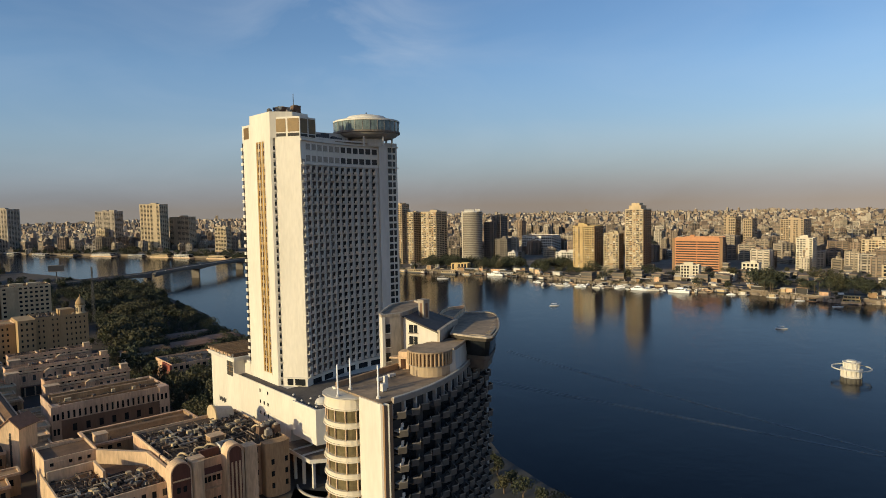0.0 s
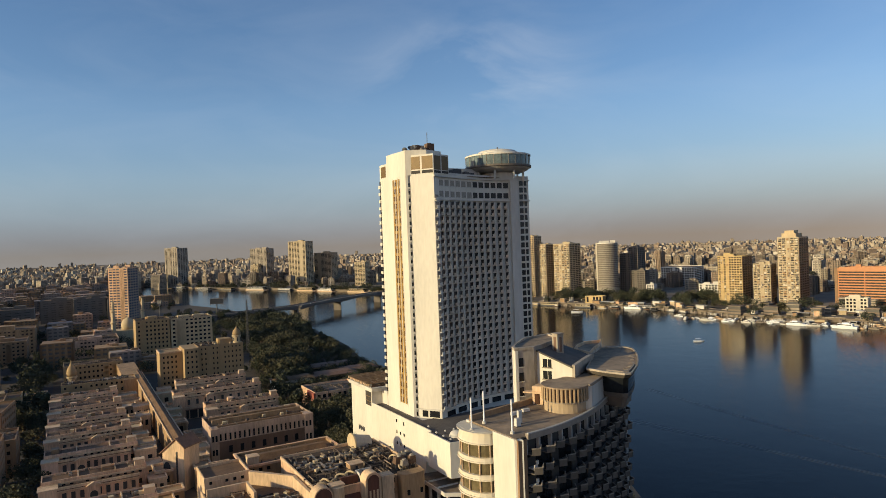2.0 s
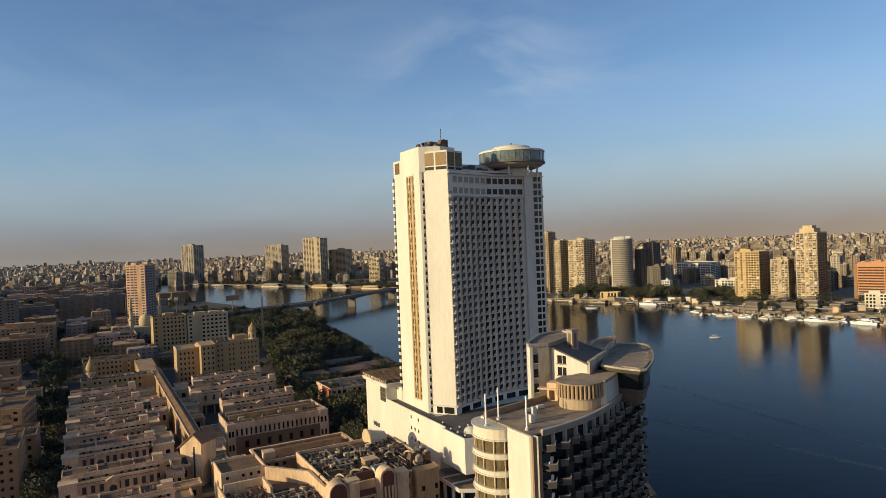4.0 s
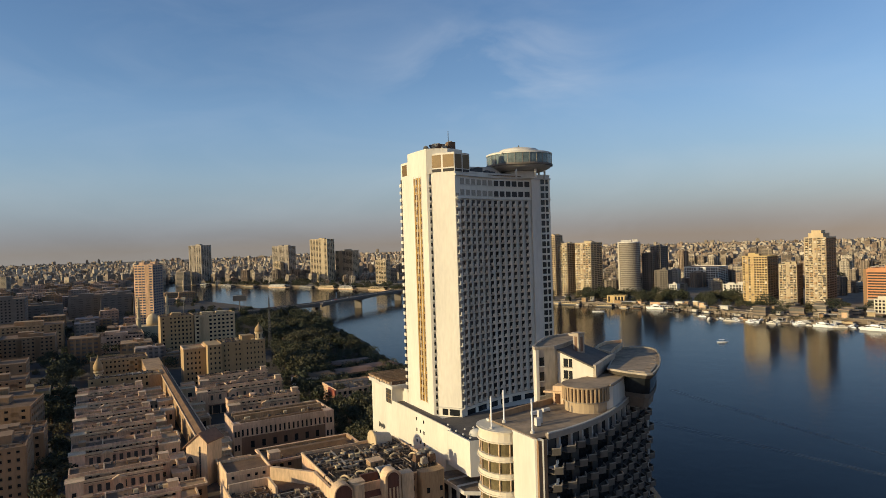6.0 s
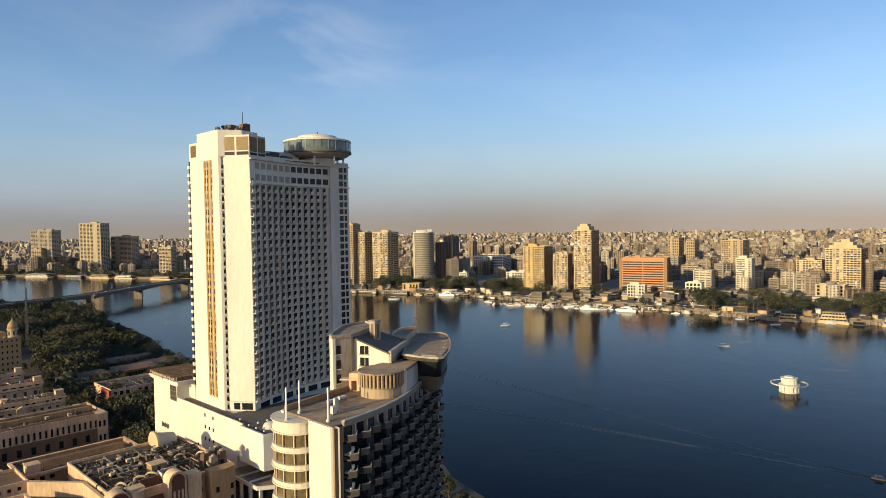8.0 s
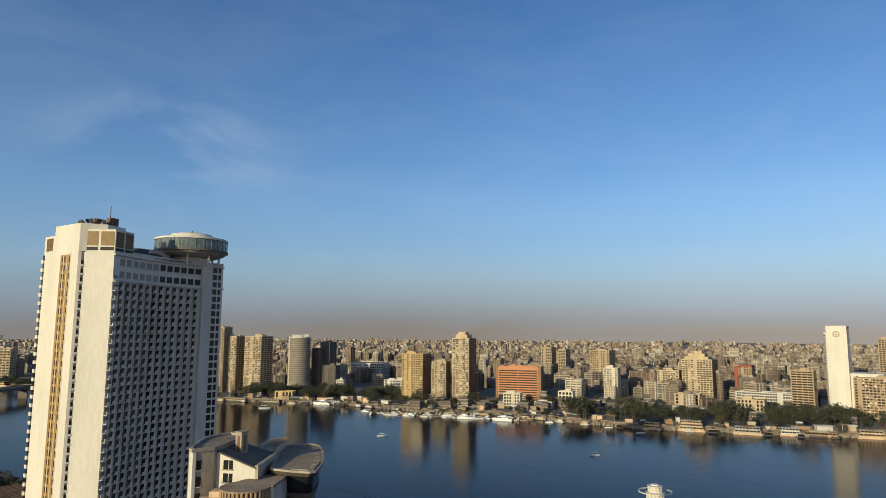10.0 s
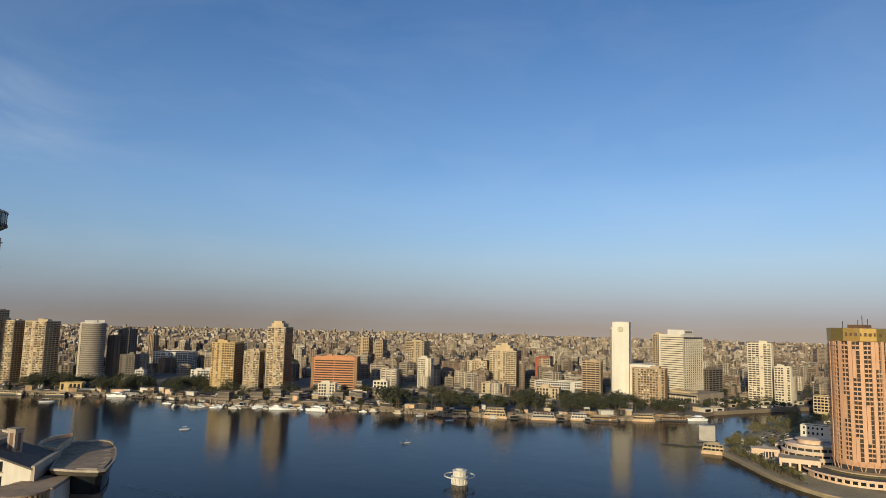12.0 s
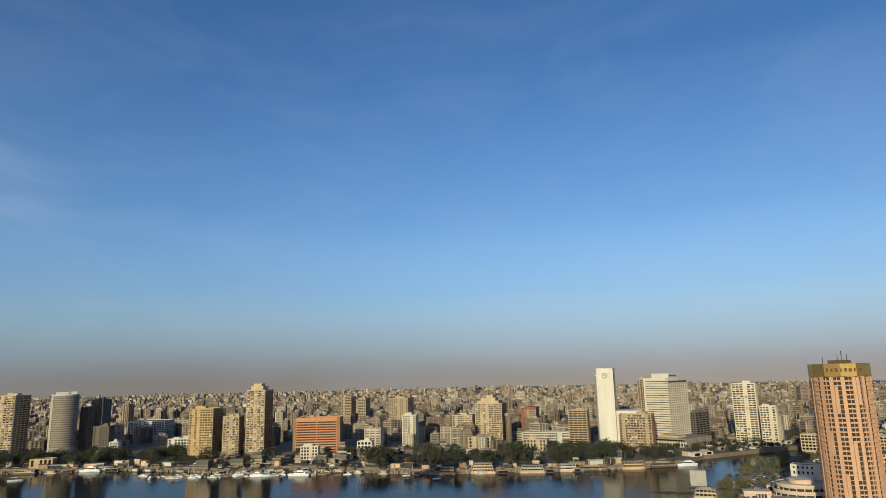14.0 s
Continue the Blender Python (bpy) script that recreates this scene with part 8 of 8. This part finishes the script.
# crowded roofs behind the hospital and along the near bank, too many to tell apart
def in_outline(x, y, poly):
    inside, n = False, len(poly)
    for i in range(n):
        (x0, y0), (x1, y1) = poly[i], poly[(i + 1) % n]
        if (y0 > y) != (y1 > y) and x < (x1 - x0) * (y - y0) / (y1 - y0) + x0:
            inside = not inside
    return inside


TAKEN = [(60, 320, 690, 1200), (-62, 112, 450, 560), (0, 125, 628, 675), (-8, 44, 680, 735), (30, 90, 770, 880), (-38, 60, 190, 470), (40, 120, 190, 450), (-125, -20, 630, 800), (-130, 100, 950, 1130), (-125, -60, 850, 905), (-95, -20, 380, 570), (110, 260, 250, 900)]
rnd = random.Random(14)
fill, fill_panes = [Shape() for _ in range(4)], Shape()
for k in range(760):
    a, b = rnd.uniform(-420, 200), rnd.uniform(440, 2000)
    x, y = grid_xy(a, b)
    if any(a0 - 6 < a < a1 + 6 and b0 - 6 < b < b1 + 6 for a0, a1, b0, b1 in TAKEN) or not in_outline(x, y, EAST) or not in_outline(x + 12, y + 12, EAST):
        continue
    if -36 < a < -12 and b < 700:
        continue
    w, dp, h = rnd.uniform(12, 28), rnd.uniform(12, 26), rnd.choice([8, 10, 13, 16, 19, 22]) * rnd.uniform(0.85, 1.15)
    s, ang = rnd.choice(fill), radians(42) + rnd.uniform(-0.06, 0.06)
    n = max(2, int(h / 3.3))
    fill_panes.turned(x, y, w - 0.7, dp - 0.7, 4, 5 + h - 0.4, ang)
    c, q = math.cos(ang), math.sin(ang)
    for i in range(n):
        s.turned(x, y, w, dp, 5 + h * i / n, 5 + h * (i + rnd.uniform(0.5, 0.6)) / n, ang)
    m_ = max(3, int(w / 4))
    for i in range(m_ + 1):
        u = -0.5 + i / m_
        for v in (-0.5, 0.5):
            s.turned(x + c * u * w - q * v * dp, y + q * u * w + c * v * dp, 1.7, 1.7, 4, 5 + h, ang)
            s.turned(x + c * v * w - q * u * dp, y + q * v * w + c * u * dp, 1.7, 1.7, 4, 5 + h, ang)
    s.turned(x, y, w + 0.4, dp + 0.4, 5 + h - 0.4, 5 + h + 0.7, ang)
    for _ in range(3):
        rnd.choice(fill).turned(x + rnd.uniform(-0.35, 0.35) * w, y + rnd.uniform(-0.35, 0.35) * dp, rnd.uniform(2, 6), rnd.uniform(2, 5), 5 + h, 5 + h + rnd.uniform(1.2, 3.6), ang)
for s, m in zip(fill, (SAND, BUFF, HAZEWALL, PINKWALL)):
    solo("near_city", s, m, "crowded dusty flat-roofed houses of the near bank", "city", kind="stuff")
# panes kept lighter than real glass, haze put into their colour
solo("near_city_glazing", fill_panes, DARKWALL, "dark windows of the crowded houses", "city", kind="stuff")
near_belt = []
for k in range(330):
    a, b = rnd.uniform(-60, 130), rnd.uniform(495, 900)
    if any(a0 < a < a1 and b0 < b < b1 for a0, a1, b0, b1 in TAKEN[1:5]):
        continue
    near_belt.append((*grid_xy(a, b), 5, k, rnd.uniform(0.6, 1.0)))
for k in range(260):
    a, b = rnd.uniform(-300, 160), rnd.uniform(900, 1900)
    x, y = grid_xy(a, b)
    if in_outline(x, y, EAST):
        near_belt.append((x, y, 5, k, rnd.uniform(0.7, 1.2)))
for k in range(170):
    a, b = rnd.uniform(60, 250), rnd.uniform(700, 960)
    x, y = grid_xy(a, b)
    if in_outline(x + 9, y + 8, EAST):
        near_belt.append((x, y, 5, k, rnd.uniform(0.7, 1.2)))
for k in range(160):
    b = rnd.uniform(420, 700)
    for a in range(140, 260, 2):
        if not in_outline(*[v + 5 for v in grid_xy(a, b)], EAST):
            x, y = grid_xy(a - rnd.uniform(1, 12), b)
            near_belt.append((x, y, 5, k, rnd.uniform(0.25, 0.6)))
            break
for k in range(230):
    a, b = rnd.uniform(135, 205), rnd.uniform(395, 640)
    x, y = grid_xy(a, b)
    if in_outline(x + 6, y + 5, EAST):
        near_belt.append((x, y, 5, k, rnd.uniform(0.4, 0.8)))
for k in range(150):
    b = rnd.uniform(270, 470)
    near_belt.append((*grid_xy(rnd.uniform(104, 118 + (b - 270) * 0.25), b), 5, k, rnd.uniform(0.45, 0.85)))

for k in range(44):
    near_belt.append((*grid_xy(rnd.uniform(-21, -13), rnd.uniform(240, 440)), 5, k, rnd.uniform(0.5, 0.95)))

# far bank green belt, too far to tell tree from tree
def tree_belt(name, label, places, leaves=(LEAF, LEAF2)):
    for leafy, material in ((True, leaves[0]), (False, leaves[1])):
        v, f, n = [], [], 0
        for i, (x, y, z, k, sc) in enumerate(places):
            if (i % 3 > 0) != leafy:
                continue
            me = kinds[k % 5][0]
            co = np.empty(len(me.vertices) * 3)
            me.vertices.foreach_get("co", co)
            co = co.reshape(-1, 3)[: 4 * 330]
            a = (x * 37 + y * 11) % 6.28
            c, q = math.cos(a), math.sin(a)
            co = np.stack([co[:, 0] * c - co[:, 1] * q, co[:, 0] * q + co[:, 1] * c, co[:, 2] + 2.0], 1) * sc * np.array([1.08, 1.08, 1.0]) + np.array([x, y, z])
            v.append(co)
            f.append(np.arange(len(co)).reshape(-1, 4) + n)
            n += len(co)
        me = bpy.data.meshes.new(name)
        me.from_pydata(np.concatenate(v).tolist(), [], np.concatenate(f).tolist())
        me.materials.append(material)
        tagged(new(name, me), label, "trees", kind="stuff")


belt = []
for k in range(200):
    i = rnd.uniform(8, 17.99)
    j = int(i)
    (xa, ya), (xb, yb) = WEST[j], WEST[j + 1]
    u = i - j
    off = rnd.uniform(5, 75)
    x, y = xa + (xb - xa) * u + off * 0.55, ya + (yb - ya) * u + off * 0.85
    if 180 < x < 300 and (off < 14 or rnd.random() < 0.5) or on_lawn(x, y):
        continue
    if k % 9 == 0:
        palm(x, y, FAR, rnd.uniform(0.9, 1.3))
    else:
        belt.append((x, y, FAR, k, rnd.choice([0.45, 0.6, 0.8, 1.0, 1.5]) * rnd.uniform(0.85, 1.15)))
for lo, hi, cnt in ((25.0, 27.0, 11), (28.1, 29.4, 6), (30.3, 32.2, 10), (36.7, 38.4, 9), (40.3, 43.1, 15), (43.9, 46.6, 15), (47.0, 49.8, 14), (20.5, 24.5, 7), (32.4, 36.5, 6)):
    for k in range(cnt):
        tb = math.tan(radians(rnd.uniform(lo, hi)))
        u = (668 * tb - 375) / (255 + 118 * tb)
        q = rnd.uniform(0.98, 1.06)
        big_ = cnt > 7 and lo < 46
        belt.append(((375 + 255 * u) * q, (668 - 118 * u) * q, FAR, k, (rnd.choice([0.8, 1.2, 1.5, 1.7]) if big_ else rnd.choice([0.5, 0.7, 0.9])) * rnd.uniform(0.9, 1.1)))
        if k % 3 == 0:
            palm((375 + 255 * u) * 0.975, (668 - 118 * u) * 0.975, FAR, rnd.uniform(0.9, 1.35))
for k in range(150):
    u = rnd.random()
    x, y = -40 + 225 * u + rnd.uniform(-10, 10), 1025 - 95 * u + rnd.uniform(-22, 60)
    belt.append((x, y, FAR, k, rnd.choice([0.7, 0.95, 1.2, 1.5]) * rnd.uniform(0.9, 1.1)))
for k in range(40):
    x, y = rnd.uniform(330, 680), rnd.uniform(540, 800)
    if 900 < x * 0.75 + y < 1130:
        belt.append((x, y, FAR, k, rnd.uniform(0.8, 1.5)))
for k in range(70):
    belt.append((rnd.uniform(625, 830), rnd.uniform(525, 590), FAR, k, rnd.uniform(0.35, 0.8)))
for k in range(90):
    belt.append((rnd.uniform(690, 1100), rnd.uniform(505, 600), FAR, k, rnd.uniform(0.4, 0.9)))
for k in range(120):
    i = rnd.uniform(1, 7.99)
    j = int(i)
    (xa, ya), (xb, yb) = WEST[j], WEST[j + 1]
    off = rnd.uniform(12, 60)
    belt.append((xa + (xb - xa) * (i - j) + off * 0.3, ya + (yb - ya) * (i - j) + off, FAR, k, rnd.uniform(0.7, 1.3)))
for k in range(300):
    i = rnd.uniform(1, 7.99)
    j = int(i)
    (xa, ya), (xb, yb) = WEST[j], WEST[j + 1]
    off = rnd.uniform(-2, 16)
    belt.append((xa + (xb - xa) * (i - j) + off * 0.4, ya + (yb - ya) * (i - j) + off * 0.9, 1.5, k, rnd.uniform(0.5, 1.15)))
for k in range(260):
    az, d = radians(rnd.uniform(-70, 20)), rnd.uniform(1000, 2200)
    belt.append((-d * math.sin(az), d * math.cos(az), FAR, k, rnd.uniform(0.8, 1.5)))
tree_belt("near_trees", "dark trees between the crowded houses", near_belt)
for k in range(330):
    i = rnd.uniform(8.0, 17.99)
    j = int(i)
    (xa, ya), (xb, yb) = WEST[j], WEST[j + 1]
    off = rnd.uniform(-1, 7)
    belt.append((xa + (xb - xa) * (i - j) + off * 0.5, ya + (yb - ya) * (i - j) + off * 0.85, 1.0, k, rnd.uniform(0.22, 0.5)))
for k in range(110):
    az, d = radians(-rnd.uniform(10, 48)), rnd.uniform(810, 960)
    belt.append((-d * math.sin(az), d * math.cos(az), FAR, k, rnd.uniform(0.5, 1.0)))
tree_belt("far_trees", "belt of dark trees along the far bank", [p if not on_lawn(p[0], p[1]) else (*p[:4], 0.28) for p in belt if p[1] > 0])


# island
def on_isle(x, y):
    inside, n = False, len(ISLE)
    for i in range(n):
        (x0, y0), (x1, y1) = ISLE[i], ISLE[(i + 1) % n]
        if (y0 > y) != (y1 > y) and x < (x1 - x0) * (y - y0) / (y1 - y0) + x0:
            inside = not inside
    return inside


def parked(x, y):
    """The car park behind the island's tip."""
    return 545 < x < 632 and -10 < y - 346 - (x - 552) * 0.45 < 52


for k in range(36):
    car(pose(552 + 12 * (k % 6) + rnd.uniform(-1, 1), 350 + 5.4 * (k % 6) + 6 * (k // 6) + rnd.uniform(-1, 1), 2.0, 0, 0, rnd.choice([55, 235])), rnd.choice([0, 0, 1, 2, 3]))
belt = []
for k in range(520):
    x, y = rnd.uniform(440, 1300), rnd.uniform(120, 500)
    if not on_isle(x - 5, y + 4) or not on_isle(x, y):
        continue
    if (x - 487) ** 2 + (y - 253) ** 2 < 24 ** 2 or (x - 512) ** 2 + (y - 306) ** 2 < 26 ** 2 or (x - 575) ** 2 + (y - 322) ** 2 < 18 ** 2 or (x - 462) ** 2 + (y - 280) ** 2 < 15 ** 2 or (x - 487) ** 2 + (y - 253) ** 2 < 42 ** 2:
        continue
    if 560 < x < 640 and 385 < y < 440 or (x - 488) ** 2 + (y - 326) ** 2 < 12 ** 2:
        continue
    if parked(x, y) or (x - 505) ** 2 + (y - 392) ** 2 < 15 ** 2:
        continue
    if x > 640:
        belt.append((x, y, 2.0, k, rnd.uniform(0.7, 1.25)))
    elif k % 3 == 0:
        palm(x, y, 2.0, rnd.uniform(0.7, 1.2))
    else:
        tree(x, y, 2.0, k, rnd.uniform(0.6, 1.05), "leafy tree on the island")
for k in range(260):
    x, y = rnd.uniform(500, 1000), rnd.uniform(190, 440)
    if in_outline(x, y, ISLE) and (x - 487) ** 2 + (y - 253) ** 2 > 42 ** 2 and (x - 512) ** 2 + (y - 306) ** 2 > 30 ** 2 and (x - 575) ** 2 + (y - 322) ** 2 > 22 ** 2:
        belt.append((x, y, 2.0, k, rnd.uniform(0.5, 1.0)))
for k in range(80):
    x, y = rnd.uniform(500, 660), rnd.uniform(325, 485)
    if not in_outline(x, y, ISLE) or (x - 512) ** 2 + (y - 306) ** 2 < 27 ** 2 or (x - 575) ** 2 + (y - 322) ** 2 < 18 ** 2 or (x - 488) ** 2 + (y - 326) ** 2 < 12 ** 2:
        continue
    if parked(x, y) or (x - 505) ** 2 + (y - 392) ** 2 < 15 ** 2:
        continue
    if k % 4 == 0:
        palm(x, y, 2.0, rnd.uniform(0.7, 1.1))
    else:
        belt.append((x, y, 2.0, k, rnd.uniform(0.4, 0.8)))
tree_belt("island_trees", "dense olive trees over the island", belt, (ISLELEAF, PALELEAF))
for k in range(46):
    u = k / 45
    x, y = 471 - 50 * u + rnd.uniform(0, 9), 350 - 86 * u + rnd.uniform(-3, 3)
    palm(x + 4, y, 2.0, rnd.uniform(0.5, 0.85)) if k % 2 else tree(x + 5, y, 2.0, k, rnd.uniform(0.35, 0.6), "low shrub-like tree on the island quay")

for k in range(40):
    u = rnd.random()
    x, y = 472 - 46 * u + rnd.uniform(8, 24), 348 - 80 * u + rnd.uniform(-4, 4)
    ps = thing("parasol", "open cream parasol on the island terrace", "parasol", pose(x, y, 2.0), "parasols")
    part("pole", Shape().tube((0, 0, 0), (0, 0, 2.6), 0.06), STEEL, ps)
    part("canopy", Shape().lathe([(2.0, 2.3), (1.2, 2.8), (0.1, 3.2)], 8), rnd.choice([CREAMW, WHITE, TERR]), ps)
q_ = Shape()
for (xa, ya), (xb, yb) in zip(ISLE[5:13], ISLE[6:14]):
    q_.prism([(xa - 0.4, ya + 0.3), (xa + 2.2, ya - 1.2), (xb + 2.2, yb - 1.2), (xb - 0.4, yb + 0.3)], 2.02, 2.7)
solo("island_quay_edge", q_, FSAND, "pale stone edge along the island quay", "quay", kind="structure")

# ---- far city ----
rnd = random.Random(5)
# greyed walls and lightened panes: the distance haze is put into these colours
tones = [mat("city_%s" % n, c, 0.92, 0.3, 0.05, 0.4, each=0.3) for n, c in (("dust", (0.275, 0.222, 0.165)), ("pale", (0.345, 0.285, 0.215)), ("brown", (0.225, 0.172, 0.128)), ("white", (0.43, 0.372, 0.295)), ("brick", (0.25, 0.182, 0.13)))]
HAZEPANE = mat("hazed_pane", (0.075, 0.066, 0.057), 0.55, 0.4, 0.05, 0.5)
packs = [Shape() for _ in tones]
panes = Shape()


def clear(x, y, az, d):
    if -17 < az <= 2 and d < 1180 or -25 < az <= -17 and d < 1050 or -30 < az <= -25 and d < 970 or -52 < az < -36 and d < 1020:
        return False
    if az > 2 and d < 1560 + max(0, az - 20) * 24:
        return False
    if az < -50 and d < 1010 or az < -30 and d < 880:
        return False
    return d > 1010 - max(0, -az) * 3.2


count = 0
while count < 11000:
    az = rnd.uniform(-73, 57)
    d = rnd.uniform(900, 1900) if count < 1500 else rnd.uniform(1700, 3300) if count < 5600 else rnd.uniform(3000, 4820)
    count += 1
    ar_ = radians(az)
    x, y = -d * math.sin(ar_), d * math.cos(ar_)
    if not clear(x, y, az, d):
        continue
    z = 3 + (max(0, d - 3300) / 1600) * 30
    h = rnd.choice([10, 13, 16, 19, 22, 26, 32]) * rnd.uniform(0.8, 1.2) * (1.6 if rnd.random() < 0.05 else 1)
    i = rnd.randrange(5)
    s = packs[i]
    w, dp, a = rnd.uniform(10, 26), rnd.uniform(10, 22), rnd.choice([0.2, -0.4, -0.6, -0.85]) + rnd.uniform(-0.1, 0.1)
    if d > 2300:
        w, dp, h = w * rnd.uniform(0.6, 1.15), dp * rnd.uniform(0.6, 1.0), h * (0.42 if rnd.random() < 0.88 else 0.8)
    if d < 1900:
        n = max(3, int(h / 3.2))
        panes.turned(x, y, w - 0.8, dp - 0.8, z - 2, z + h - 0.5, a)
        for k in range(n):
            zz = z + h * k / n
            s.turned(x, y, w, dp, zz, zz + h / n * rnd.uniform(0.5, 0.62), a)
        c, q = math.cos(a), math.sin(a)
        for u in (-0.5, -0.17, 0.17, 0.5):
            for v in (-0.5, 0.5):
                s.turned(x + c * u * w - q * v * dp, y + q * u * w + c * v * dp, 1.8, 1.8, z - 2, z + h, a)
            s.turned(x + c * 0.5 * w - q * u * dp, y + q * 0.5 * w + c * u * dp, 1.8, 1.8, z - 2, z + h, a)
        s.turned(x, y, w + 0.3, dp + 0.3, z + h - 0.4, z + h + 0.6, a)
    else:
        s.turned(x, y, w, dp, z - 3, z + h, a)
        if d < 2600:
            for k in range(max(2, int(h / 3.4))):
                panes.turned(x, y, w + 0.5, dp * 0.72, z + 1.6 + 3.4 * k, z + 2.9 + 3.4 * k, a)
                panes.turned(x, y, w * 0.72, dp + 0.5, z + 1.6 + 3.4 * k, z + 2.9 + 3.4 * k, a)
    for _ in range(4 if d < 1900 else 2):
        packs[rnd.randrange(5)].turned(x + rnd.uniform(-0.3, 0.3) * w, y + rnd.uniform(-0.3, 0.3) * dp, rnd.uniform(2, 6), rnd.uniform(2, 6), z + h, z + h + rnd.uniform(1.5, 4.5), a)
for k in range(120):
    az, d = radians(-rnd.uniform(12, 46)), rnd.uniform(815, 960)
    x, y = -d * math.sin(az), d * math.cos(az)
    if rnd.random() < 0.45 and d > 850:
        continue
    h, w, dp, a = rnd.choice([5, 7, 9, 12]), rnd.uniform(7, 16), rnd.uniform(7, 12), -0.6 + rnd.uniform(-0.2, 0.1)
    s = packs[k % 5]
    panes.turned(x, y, w - 0.8, dp - 0.8, 3, 4 + h, a)
    for q in range(max(2, int(h / 3.2))):
        s.turned(x, y, w, dp, 4.5 + 3.2 * q, 4.5 + 3.2 * q + 1.9, a)
    s.turned(x, y, w + 0.4, dp + 0.4, 4 + h, 5 + h, a)
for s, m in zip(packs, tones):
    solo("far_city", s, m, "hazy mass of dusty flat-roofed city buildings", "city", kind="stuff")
solo("far_city_glazing", panes, HAZEPANE, "dark windows of the dusty city buildings", "city", kind="stuff")
